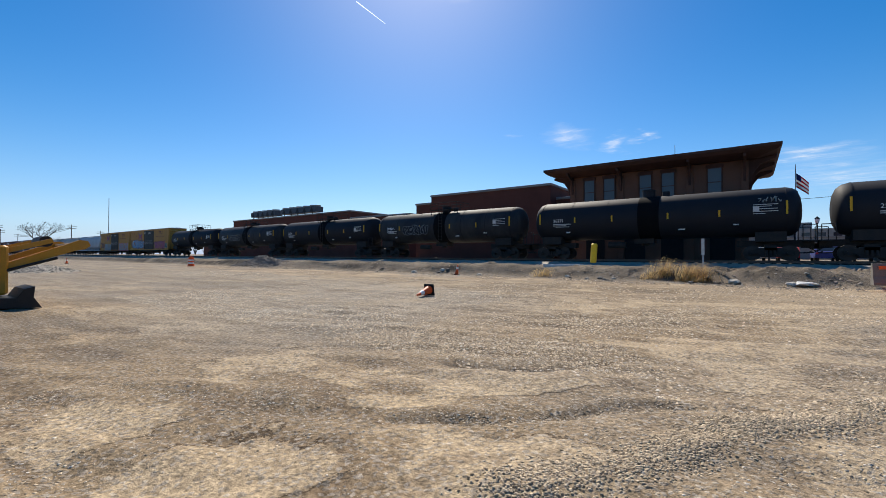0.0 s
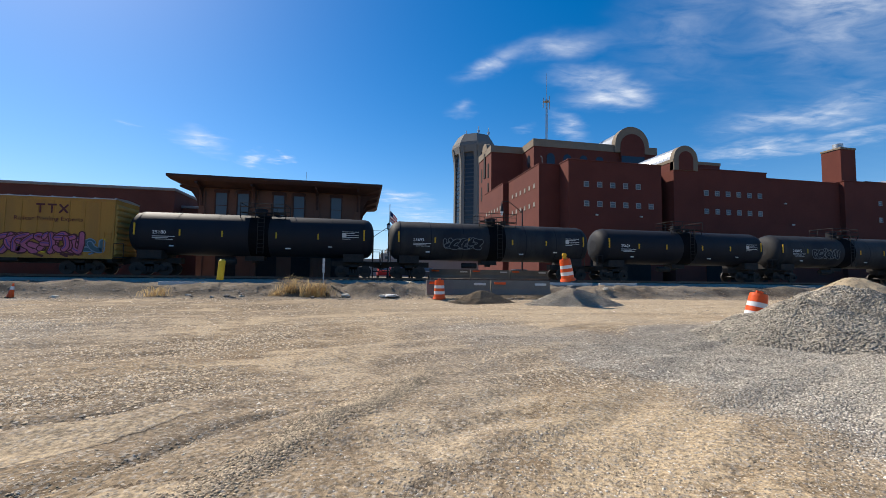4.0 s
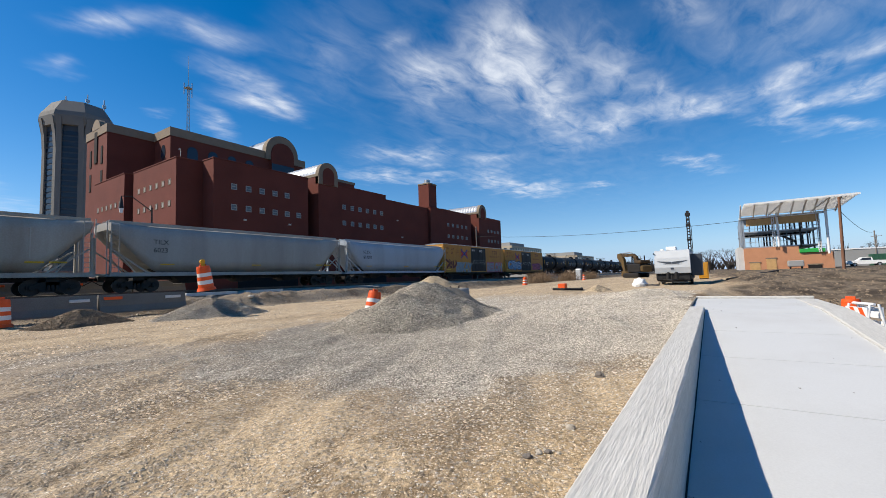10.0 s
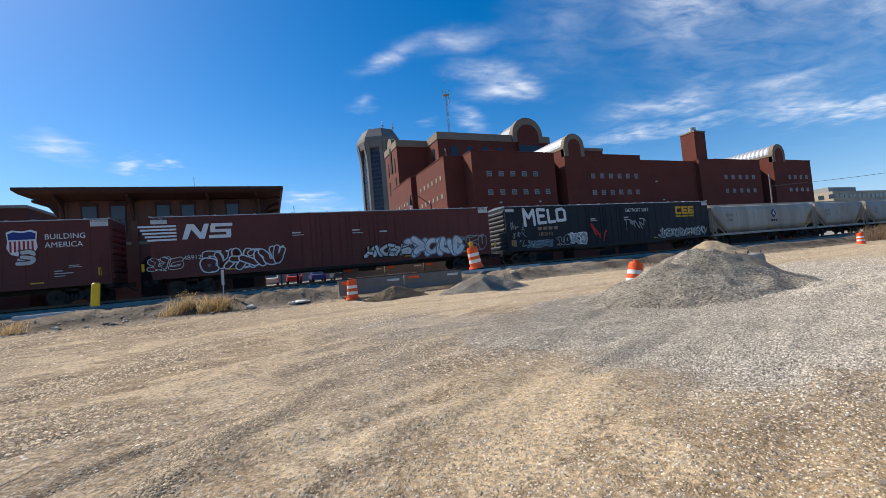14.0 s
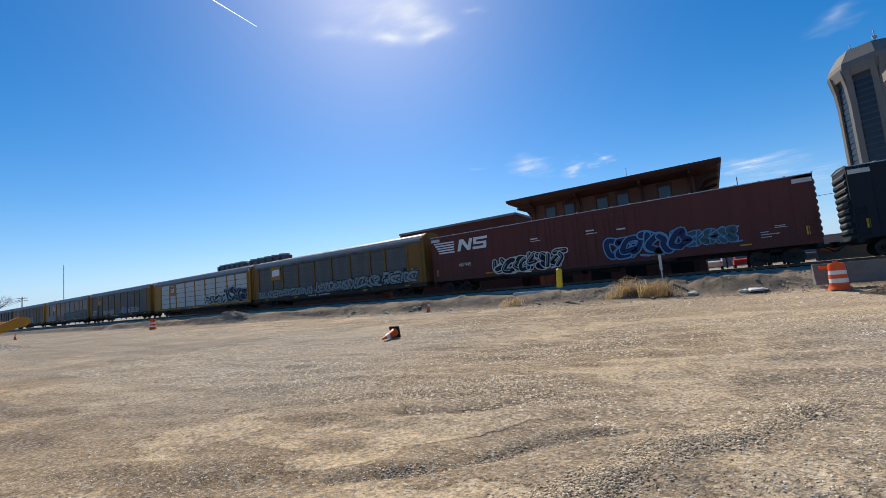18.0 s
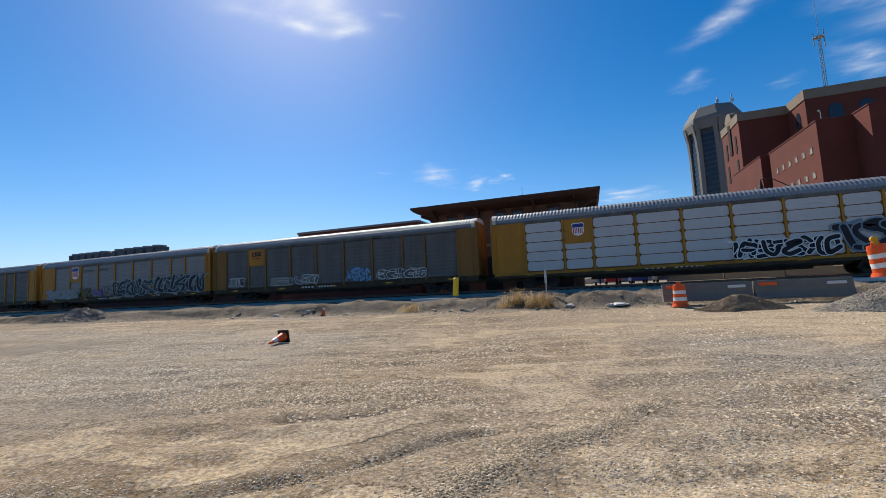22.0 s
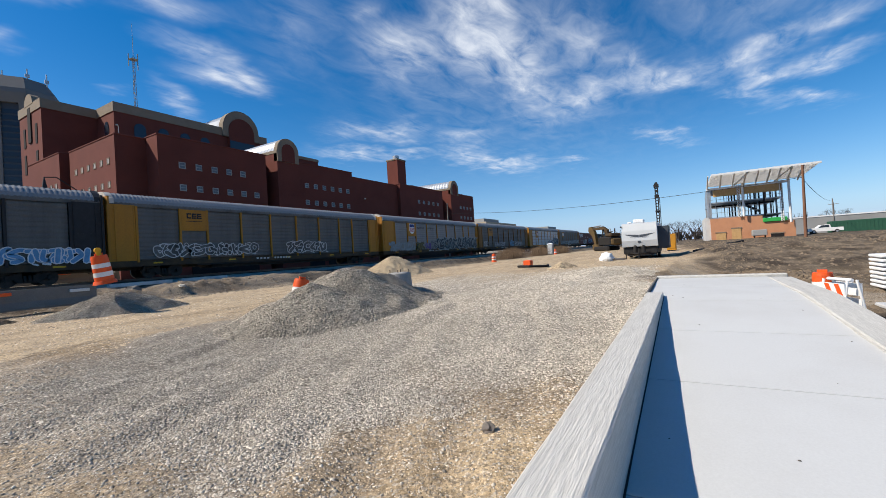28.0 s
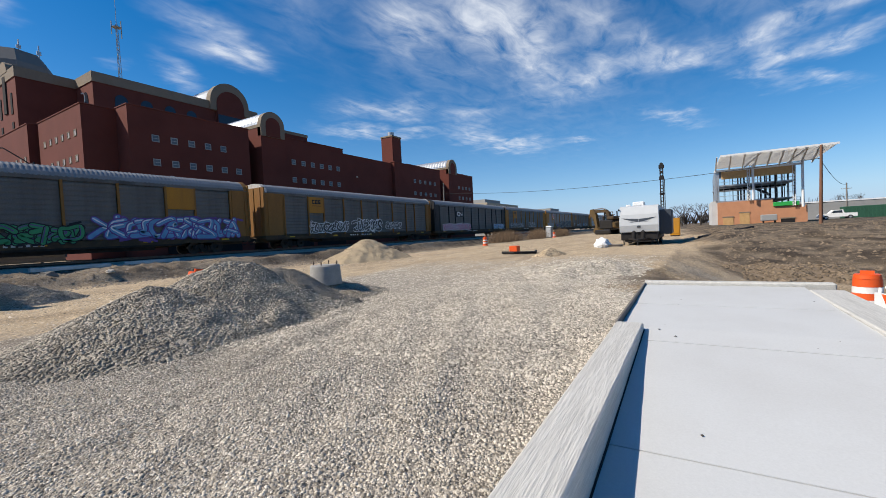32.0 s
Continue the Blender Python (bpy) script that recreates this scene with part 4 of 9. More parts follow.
def stones(name, places, sizes, material, label, flat=0.38, chip=False):
    """Loose stones as one spread of small uneven solids, open below where they sit in the ground."""
    n = len(places)
    if chip:
        base = np.array([(1, 0, -0.5), (0, 0.85, -0.5), (-1, 0, -0.5), (0, -0.85, -0.5), (0.1, 0.05, 0.85)], float)
        tri = np.array([(0, 1, 4), (1, 2, 4), (2, 3, 4), (3, 0, 4)])
    else:
        base = np.array([(1, 0, -0.6), (-0.5, 0.87, -0.6), (-0.5, -0.87, -0.6), (0.3, 0.5, 0.6), (-0.58, 0, 0.6), (0.3, -0.5, 0.6)], float)
        tri = np.array([(3, 4, 5), (0, 1, 3), (1, 4, 3), (1, 2, 4), (2, 5, 4), (2, 0, 5), (0, 3, 5)])
        if flat > 0.3:
            base[3:, :2] *= 1.4
    k = len(base)
    rng = np.random.default_rng(len(name) * 101 + n)
    jit = base[None] * rng.uniform(0.7, 1.2, (n, k, 1)) + rng.uniform(-0.16, 0.16, (n, k, 3))
    ang = rng.uniform(0, 2 * np.pi, n)
    c, s = np.cos(ang), np.sin(ang)
    x = jit[:, :, 0] * c[:, None] - jit[:, :, 1] * s[:, None]
    y = jit[:, :, 0] * s[:, None] + jit[:, :, 1] * c[:, None]
    high = flat * rng.uniform(0.7, 1.35, n)
    v = np.stack([x, y, jit[:, :, 2] * high[:, None]], -1) * np.asarray(sizes)[:, None, None] + np.asarray(places)[:, None]
    f = (tri[None] + (np.arange(n) * k)[:, None, None]).reshape(-1, 3).astype(np.int32)
    me = bpy.data.meshes.new(name)
    me.vertices.add(n * k)
    me.vertices.foreach_set("co", v.astype(np.float32).ravel())
    me.loops.add(f.size)
    me.loops.foreach_set("vertex_index", f.ravel())
    me.polygons.add(len(f))
    me.polygons.foreach_set("loop_start", np.arange(0, f.size, 3, dtype=np.int32))
    me.update(calc_edges=True)
    me.materials.append(MAT[material])
    return tagged(new(name, me), label, "gravel", kind="stuff")


# ================= ramp =================
def build_ramp():
    ramp = thing("concrete_ramp", Matrix(), "pale new concrete ramp with a low tapering wall on each side", "ramp")
    joints = [-8.0, -6.2, -4.4, -2.6, -0.8, 1.0, 2.8, 4.6, 6.4, 8.2, 10.2, 12.1, RAMP_END]
    for a, b in zip(joints, joints[1:]):
        a, b = a + 0.007, b - 0.007
        m = Mesh()
        n = 4
        rings = []
        for k in range(n + 1):
            x = a + (b - a) * k / n
            z = slab_z(x) - (0.006 if k in (0, n) else 0)
            rings.append([(x, -1.035, z - 0.18), (x, 0.935 if x < KERB_END else 1.16, z - 0.18), (x, 0.935 if x < KERB_END else 1.16, z), (x, -1.035, z)])
        m.loft(rings, smooth=False)
        part("slab", m, "concrete", ramp)
    bed = Mesh()
    rings = [[(x, -1.03, slab_z(x) - 0.3), (x, 0.93, slab_z(x) - 0.3), (x, 0.93, slab_z(x) - 0.03), (x, -1.03, slab_z(x) - 0.03)] for x in (-8, KERB_END, RAMP_END)]
    part("bedding", bed.loft(rings, smooth=False), "old_conc", ramp, "dark grey joint filler under the slabs")

    def wall(name, ya, yb, end, drop):
        m = Mesh()
        rings = []
        for k in range(61):
            start = -2.45 if drop == 0 else -8.0
            x = start + (end - start) * k / 60
            top = (KERB_TOP if drop == 0 else slab_z(x) + 0.045 - drop * smooth_step(end - 3.5, end, x)) + 0.003 * noise.noise(Vector((x * 3, ya, 0)))
            c = 0.014
            o = 0.004 * noise.noise(Vector((x * 2.2, 4, ya)))
            rings.append([(x, ya + o, -1.3), (x, yb + o, -1.3), (x, yb + o, top - c), (x, yb + o - c, top), (x, ya + o + c, top), (x, ya + o, top - c)])
        part(name, m.loft(rings, smooth=False), "kerb_conc", ramp, "low concrete wall with a rough brushed top")

    wall("side_wall", 0.915, 1.19, KERB_END, 0.0)
    wall("side_wall", -1.42, -1.02, RAMP_END - 0.4, 0.03)
    z = slab_z(RAMP_END)
    part("end_kerb", Mesh().soft(RAMP_END + 0.005, RAMP_END + 0.19, -1.42, 1.2, z - 0.25, z + 0.055, 0.02), "kerb_conc", ramp, "raised concrete lip across the end of the slab")
    part("form_board", Mesh().soft(KERB_END + 0.03, RAMP_END + 0.3, 1.17, 1.205, z - 0.3, z + 0.03, 0.008), "pole_grey", ramp, "grey form board along the slab edge")
    part("joint_strip", Mesh().loft([[(x, 0.904, slab_z(x) - 0.05), (x, 0.9145, slab_z(x) - 0.05), (x, 0.9145, slab_z(x) + 0.006), (x, 0.904, slab_z(x) + 0.004)] for x in (-8, 0, 5, KERB_END - 0.02)], smooth=False), "rubber", ramp, "black expansion joint strip")
    rng = random.Random(5)
    places, sizes = [], []
    for _ in range(20):
        x, y = rng.uniform(1, 13), rng.choice([rng.uniform(-0.9, 0.9), rng.uniform(0.5, 0.88)])
        places.append((x, y, slab_z(x) + 0.004)), sizes.append(rng.uniform(0.004, 0.014))
    ob = stones("grit", places, sizes, "clod", "small dark grit on the slab")
    ob.parent = ramp
    del ob["category"]


build_ramp()


# ================= the track =================
def build_track():
    track = thing("railway_track", Matrix(), "straight railway track on dark timber sleepers and ballast", "railway track")
    tagged(track, kind="structure")
    for y in (TRACK_Y - 0.76, TRACK_Y + 0.76):
        m = Mesh()
        prof = [(-0.07, 0), (0.07, 0), (0.02, 0.03), (0.012, 0.11), (0.035, 0.125), (0.035, 0.155), (-0.035, 0.155), (-0.035, 0.125), (-0.012, 0.11), (-0.02, 0.03)]
        m.prism([(y + p, RAIL_Z - 0.155 + q) for p, q in prof], "x", -900, 900)
        part("rail", m, "rail", track)
    m = Mesh()
    for k in range(-400, 420):
        x = k * 0.55
        m.box(x - 0.11, x + 0.11, TRACK_Y - 1.3, TRACK_Y + 1.3, RAIL_Z - 0.34, RAIL_Z - 0.16 + 0.01 * math.sin(k * 7.3))
    tagged(part("sleepers", m, "tie", track), kind="stuff")
    b = Mesh()
    b.prism([(TRACK_Y - 3.3, 0.8), (TRACK_Y + 3.3, 0.8), (TRACK_Y + 1.7, RAIL_Z - 0.2), (TRACK_Y - 1.7, RAIL_Z - 0.2)], "x", -900, 900)
    tagged(part("ballast_bed", b, "gravel_grey", track, "grey ballast shoulder"), kind="stuff")


build_track()


# ================= rail vehicles =================
def bogie(car, x, wheelbase=1.78):
    def frame_mesh():
        m = Mesh()
        w = wheelbase / 2
        for y in (-1.02, 1.02):
            o = [(-w - 0.22, 0.36), (-w - 0.22, 0.6), (-w + 0.1, 0.66), (-0.45, 0.78), (0.45, 0.78), (w - 0.1, 0.66), (w + 0.22, 0.6), (w + 0.22, 0.36), (w - 0.25, 0.4), (0.45, 0.2), (-0.45, 0.2), (-w + 0.25, 0.4)]
            m.prism(o, "y", y - 0.08, y + 0.08)
            for k in (-0.2, 0.0, 0.2):
                m.cyl((k, y - 0.14, 0.3), (k, y - 0.14, 0.62), 0.07, n=8)
            for k in (-w, w):
                m.cyl((k, y - 0.17, 0.46), (k, y + 0.1, 0.46), 0.13, n=10)
        m.box(-0.3, 0.3, -1.1, 1.1, 0.5, 0.95)
        return m

    def wheelset_mesh():
        m = Mesh()
        for y in (-0.78, 0.78):
            m.cyl((0, y - 0.065, 0), (0, y + 0.065, 0), 0.46, n=24)
            m.cyl((0, y - 0.09 * math.copysign(1, -y), 0), (0, y, 0), 0.17, n=12)
        m.cyl((0, -0.95, 0), (0, 0.95, 0), 0.08, n=10)
        return m

    b = part("bogie", frame_mesh, "under", car, at=pose(x, 0, 0), key=wheelbase)
    for k in (-wheelbase / 2, wheelbase / 2):
        part("wheelset", wheelset_mesh, "wheel", b, at=pose(k, 0, 0.46), key="w")


def coupler(car, x, way):
    def mesh():
        m = Mesh().box(0, 0.75, -0.1, 0.1, 0.78, 0.98)
        m.box(0.6, 0.9, -0.17, 0.17, 0.72, 1.04)
        m.cyl((0.3, 0.25, 0.85), (0.85, 0.25, 0.5), 0.03, n=6)
        m.cyl((0.85, 0.25, 0.5), (1.0, 0.1, 0.55), 0.03, n=6)
        return m

    part("coupler", mesh, "under", car, at=pose(x, 0, 0, 0, 0, 0 if way > 0 else 180), key="c")


def ladder_mesh(h, w=0.45, rungs=9):
    m = Mesh()
    for x in (-w / 2, w / 2):
        m.box(x - 0.02, x + 0.02, -0.03, 0.0, 0, h)
    for k in range(rungs):
        z = h * (k + 0.5) / rungs
        m.cyl((-w / 2, -0.03, z), (w / 2, -0.03, z), 0.014, n=6)
    return m


LETTERS = {}


def text(body, size, material, parent, x, z, y, name="lettering", bold=0.0, wide=1.0, slant=0.0):
    """Flat painted letters on a side that faces -y, starting at x on the base line z."""
    key = (body, round(bold, 3), material, slant)
    if key not in LETTERS:
        cu = bpy.data.curves.new("lettering", "FONT")
        cu.body, cu.size, cu.offset, cu.shear, cu.extrude = body, 1.0, bold, slant, 0.0
        cu.resolution_u = 3
        ob = bpy.data.objects.new("lettering", cu)
        scene.collection.objects.link(ob)
        deps = bpy.context.evaluated_depsgraph_get()
        me = bpy.data.meshes.new_from_object(ob.evaluated_get(deps))
        bpy.data.objects.remove(ob)
        me.materials.clear()
        me.materials.append(MAT[material])
        LETTERS[key] = me
    ob = new(name, LETTERS[key])
    ob.parent = parent
    ob.matrix_basis = pose(x, y, z, 90, 0, 0) @ Matrix.Diagonal((size * wide, size, 1, 1))
    return ob


def plate(outline, material, parent, y, name="marking", depth=0.004, label=""):
    """A painted shape on a side that faces -y: outline in x and z."""
    return part(name, Mesh().prism(outline, "y", y - depth, y), material, parent, label)


def bars(rects, material, parent, y, name="marking", depth=0.004, label=""):
    for x0, x1, z0, z1 in rects:
        size = (round(x1 - x0, 3), round(z1 - z0, 3), depth)
        ob = part(name, lambda: Mesh().box(0, size[0], -depth, 0, 0, size[1]), material, parent, label, at=pose(x0, y, z0), key=size)
    return ob


def stroke(m, pts, w, y):
    """A thick painted line with blunt round ends, facing -y."""
    for (xa, za), (xb, zb) in zip(pts, pts[1:]):
        d = math.hypot(xb - xa, zb - za) or 1
        nx, nz = -(zb - za) / d * w, (xb - xa) / d * w
        ex, ez = (xb - xa) / d * w * 0.8, (zb - za) / d * w * 0.8
        v = [(xa + nx - ex * 0.3, y, za + nz - ez * 0.3), (xa - ex, y, za - ez), (xa - nx - ex * 0.3, y, za - nz - ez * 0.3), (xb - nx + ex * 0.3, y, zb - nz + ez * 0.3), (xb + ex, y, zb + ez), (xb + nx + ex * 0.3, y, zb + nz + ez * 0.3)]
        m.add(v, [(0, 1, 2, 3, 4, 5)])


def ribbon(m, pts, w, y):
    """A smooth painted line with round ends, facing -y: the points are rounded off into a curve."""
    p = [pts[0]] + list(pts) + [pts[-1]]
    line = []
    for k in range(1, len(p) - 2):
        for i in range(5 if len(pts) > 2 else 1):
            u = i / 5
            line.append(tuple(0.5 * (2 * p[k][c] + (p[k + 1][c] - p[k - 1][c]) * u + (2 * p[k - 1][c] - 5 * p[k][c] + 4 * p[k + 1][c] - p[k + 2][c]) * u * u + (3 * p[k][c] - p[k - 1][c] - 3 * p[k + 1][c] + p[k + 2][c]) * u ** 3) for c in (0, 1)))
    line.append(pts[-1])
    ways = []
    for k in range(len(line)):
        (xa, za), (xb, zb) = line[max(0, k - 1)], line[min(len(line) - 1, k + 1)]
        d = math.hypot(xb - xa, zb - za) or 1.0
        ways.append(((xb - xa) / d, (zb - za) / d))
    v, f = [], []
    for (x, z), (dx, dz) in zip(line, ways):
        v += [(x - dz * w, y, z + dx * w), (x + dz * w, y, z - dx * w)]
    f = [(2 * k, 2 * k + 1, 2 * k + 3, 2 * k + 2) for k in range(len(line) - 1)]
    for k, s in ((0, -1), (len(line) - 1, 1)):
        (x, z), (dx, dz) = line[k], ways[k]
        n = len(v)
        v += [(x + w * (s * dx * math.sin(a) - dz * math.cos(a)), y, z + w * (s * dz * math.sin(a) + dx * math.cos(a))) for a in (0.0, 0.63, 1.26, 1.88, 2.51, 3.1416)]
        f.append(tuple(range(n, n + 6)))
    m.add(v, f)


FORMS = (
    (((0.1, 0.0), (0.05, 0.5), (0.12, 1.0)), ((0.1, 0.95), (0.75, 0.9), (0.7, 0.55), (0.15, 0.5)), ((0.2, 0.5), (0.9, 0.4), (0.8, 0.02), (0.1, 0.02))),
    (((0.85, 0.85), (0.4, 1.0), (0.05, 0.6), (0.12, 0.12), (0.5, 0.0), (0.9, 0.2)),),
    (((0.05, 0.0), (0.3, 0.7), (0.5, 1.0), (0.65, 0.6), (0.9, 0.0)), ((0.2, 0.35), (0.75, 0.4))),
    (((0.9, 0.85), (0.4, 1.0), (0.1, 0.75), (0.5, 0.5), (0.85, 0.25), (0.5, 0.0), (0.05, 0.15)),),
    (((0.05, 1.0), (0.1, 0.35), (0.4, 0.0), (0.75, 0.2), (0.8, 0.6), (0.95, 1.0)),),
    (((0.1, 0.0), (0.15, 1.0)), ((0.85, 1.0), (0.2, 0.5), (0.6, 0.35), (0.95, 0.0))),
    (((0.5, 0.02), (0.08, 0.3), (0.15, 0.8), (0.5, 1.0), (0.88, 0.75), (0.9, 0.3), (0.55, 0.02)),),
    (((0.05, 0.9), (0.5, 1.0), (0.95, 0.9)), ((0.5, 0.95), (0.45, 0.4), (0.55, 0.0))),
)


def graffiti(parent, x0, x1, z0, z1, y, fill, edge, seed, tail=0.75, inner=None, dense=False):
    """Spray-painted swollen forms that cannot be read: a wide edge, the fill on it and thin lights in it."""
    rng = random.Random(seed)
    back, front, third = Mesh(), Mesh(), Mesh()
    h = z1 - z0
    x = x0 + 0.12 * h
    count = 0
    while x < x1 - 0.4 * h:
        w = min(h * rng.uniform(0.55, tail + 0.2), x1 - x)
        grow, drop, lean = rng.uniform(0.8, 1.0), rng.uniform(0, 0.1) * h, rng.uniform(-0.12, 0.2) * h
        flip = rng.random() < 0.4
        for line in rng.choice(FORMS):
            p = []
            for a, b in line:
                a = 1 - a if flip else a
                a, b = a + rng.uniform(-0.2, 0.2), min(1.0, max(0.0, b + rng.uniform(-0.2, 0.2)))
                p.append((x + a * w + lean * b, z0 + drop + 0.12 * h + b * 0.8 * h * grow))
            t = rng.uniform(0.085, 0.12) * h if dense else rng.uniform(0.115, 0.165) * h
            dy = 0.0006 * (count % 14)
            ribbon(back, p, t * 1.3, y - 0.003 - 2.2 * dy)
            ribbon(front, p, t * 0.86, y - 0.0036 - 2.2 * dy)
            if inner:
                ribbon(third, [(a - 0.04 * h, b + 0.03 * h) for a, b in p[:3]], t * 0.22, y - 0.0042 - 2.2 * dy)
            count += 1
        if rng.random() < 0.5:
            a, b = x + rng.uniform(0, w), z0 + rng.choice((0.05, 0.95)) * h
            ribbon(back, [(a, b), (a + rng.uniform(0.2, 0.4) * h, b + rng.uniform(-0.1, 0.1) * h)], 0.05 * h, y - 0.0028 - 0.00005 * count)
        x += w * (rng.uniform(0.34, 0.5) if dense else rng.uniform(0.5, 0.72))
    if not back.v:
        return
    g = part("graffiti", back, edge, parent, "spray-painted graffiti")
    g["kind"] = "stuff"
    part("graffiti_fill", front, fill, g)["kind"] = "stuff"
    if inner and third.v:
        part("graffiti_detail", third, inner, g)["kind"] = "stuff"


def tag_line(parent, x0, x1, z0, z1, y, paint, seed):
    """A thin quick spray-can line of loops."""
    rng = random.Random(seed)
    m = Mesh()
    x, k = x0, 0
    h = z1 - z0
    while x < x1:
        w = rng.uniform(0.35, 0.7) * h
        p = [(x + rng.uniform(0, 1) * w, z0 + rng.uniform(0, 1) * h) for _ in range(rng.choice((3, 4, 5)))]
        ribbon(m, p, 0.035 * h + 0.012, y - 0.003 - 0.0004 * k)
        x += w * 0.9
        k += 1
    part("graffiti", m, paint, parent, "thin spray-painted tag")["kind"] = "stuff"


def shield(parent, cx, cz, w, y):
    """A railway crest as plain shapes: white field, red stripes, blue head."""
    h = w * 1.15
    o = [(-0.5, 0.42), (-0.3, 0.5), (0, 0.45), (0.3, 0.5), (0.5, 0.42), (0.46, 0.1), (0.5, -0.15), (0.36, -0.38), (0, -0.5), (-0.36, -0.38), (-0.5, -0.15), (-0.46, 0.1)]
    crest = plate([(cx + a * w, cz + b * h) for a, b in o], "white", parent, y, "crest", label="white crest with red stripes and a blue head")
    bars([(cx - 0.4 * w + k * 0.14 * w, cx - 0.33 * w + k * 0.14 * w, cz - 0.3 * h, cz + 0.1 * h) for k in range(6)], "logo_red", crest, y - 0.004, "stripe", 0.003)
    plate([(cx + a * w * 0.9, cz + 0.02 * h + b * h * 0.9) for a, b in ((-0.5, 0.38), (-0.3, 0.46), (0, 0.41), (0.3, 0.46), (0.5, 0.38), (0.48, 0.14), (-0.48, 0.14))], "logo_blue", crest, y - 0.004, "crest_head", 0.003)


def block_logo(parent, x, z, w, h, y, material, count=3, gap=0.12, under=True):
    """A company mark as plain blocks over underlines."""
    one = w / (count + (count - 1) * gap)
    rects = []
    for k in range(count):
        a = x + k * one * (1 + gap)
        rects += [(a, a + one, z + 0.74 * h, z + h), (a, a + one, z, z + 0.26 * h), (a, a + 0.3 * one, z, z + h)]
        if k:
            rects += [(a, a + one, z + 0.38 * h, z + 0.62 * h)]
        if under:
            rects += [(a, a + one * 0.95, z - 0.36 * h, z - 0.16 * h)]
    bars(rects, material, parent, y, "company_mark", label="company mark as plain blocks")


def tank_car(s, style=0, seed=0):
    label = ("glossy black tank car with small yellow reflector strips", "weathered black tank car with graffiti and yellow reflector strips", "long black tank car with low fittings and a small white tag")[style]
    car = thing("tank_car", pose(s, TRACK_Y, RAIL_Z), label, "tank car", "tank cars of the train")
    half, r, zc = 8.35, 1.52, 2.98

    def shell():
        m = Mesh()
        rings = []
        n = 40
        for x, k in ((-half, 0.32), (-half + 0.06, 0.58), (-half + 0.2, 0.8), (-half + 0.42, 0.94), (-half + 0.75, 1.0), (-0.02 - 0.6, 1.0), (0.6, 1.0), (half - 0.75, 1.0), (half - 0.42, 0.94), (half - 0.2, 0.8), (half - 0.06, 0.58), (half, 0.32)):
            rings.append([(x, r * k * math.cos(2 * math.pi * i / n), zc + r * k * math.sin(2 * math.pi * i / n)) for i in range(n)])
        m.loft(rings)
        return m

    part("tank", shell, "tank2" if style % 2 else "tank", car, key="shell")

    def band():
        n = 40
        return Mesh().loft([[(xx, (r + 0.012) * math.cos(2 * math.pi * i / n), zc + (r + 0.012) * math.sin(2 * math.pi * i / n)) for i in range(n)] for xx in (-0.03, 0.03)], caps=False)

    def stain():
        n = 40
        return Mesh().loft([[(xx, (r + 0.008) * math.cos(2 * math.pi * i / n), zc + (r + 0.008) * math.sin(2 * math.pi * i / n)) for i in range(n)] for xx in (-0.5, 0.2, 0.85)], caps=False)

    part("product_stain", stain, "tar", car, "matt black spill stain round the manway", key="stain")
    for x in (-5.2, -2.6, 2.6, 5.2, -half + 0.78, half - 0.78):
        part("weld_band", band, "tank", car, at=pose(x, 0, 0), key="band")

    def sill():
        m = Mesh().box(5.2, 8.9, -0.35, 0.35, 0.85, 1.25).box(6.1, 7.6, -1.2, 1.2, 1.15, 1.75).box(8.35, 8.95, -1.45, 1.45, 1.15, 1.22)
        for y in (-1.45, 1.45):
            m.box(8.3, 8.75, y - 0.03, y + 0.03, 0.45, 0.52)
        return m

    def rail_hoop():
        m = Mesh().cyl((8.9, 0, 1.2), (8.9, 0, 2.1), 0.025, n=6).cyl((8.3, 0, 1.2), (8.3, 0, 2.1), 0.025, n=6)
        return m.cyl((8.3, 0, 2.1), (8.9, 0, 2.1), 0.025, n=6)

    for turn in (0, 180):
        part("stub_sill", sill, "under", car, at=pose(0, 0, 0, 0, 0, turn), key="sill")
        for y in (-1.45, 1.45):
            part("end_handrail", rail_hoop, "under", car, at=pose(0, y, 0, 0, 0, turn), key="hoop")
    part("outlet", lambda: Mesh().cyl((-0.25, 0, 1.0), (-0.25, 0, 1.6), 0.25, n=12).box(-0.9, 0.4, -0.5, 0.5, 1.15, 1.5), "under", car, key="outlet")
    part("brake_cylinder", lambda: Mesh().cyl((-2.6, -0.75, 1.05), (-1.4, -0.75, 1.05), 0.22, n=10), "under", car, key="brake")

    def dome():
        m = Mesh()
        m.cyl((0, 0, zc + r - 0.05), (0, 0, zc + r + 0.42), 0.42, n=16)
        m.cyl((0, 0, zc + r + 0.42), (0, 0, zc + r + 0.5), 0.46, n=16)
        m.cyl((1.1, 0, zc + r - 0.05), (1.1, 0, zc + r + 0.3), 0.25, n=12)
        return m

    part("manway", dome, "tank", car, key="dome")

    def platform():
        m = Mesh()
        z = zc + r + 0.1
        m.box(-1.2, 1.9, -1.05, -0.55, z, z + 0.05)
        m.box(-1.2, 1.9, 0.55, 1.05, z, z + 0.05)
        for x in (-1.2, -0.2, 0.9, 1.9):
            for y in (-1.05, 1.05):
                m.cyl((x, y, z), (x, y, z + 0.7), 0.022, n=6)
                m.cyl((x, y, z), (x, y * 0.75, z - 0.55), 0.03, n=6)
        for zz in (z + 0.4, z + 0.7):
            for y in (-1.05, 1.05):
                m.cyl((-1.2, y, zz), (1.9, y, zz), 0.022, n=6)
        for x in (-1.2, 1.9):
            m.cyl((x, -1.05, z + 0.7), (x, 1.05, z + 0.7), 0.022, n=6)
        return m

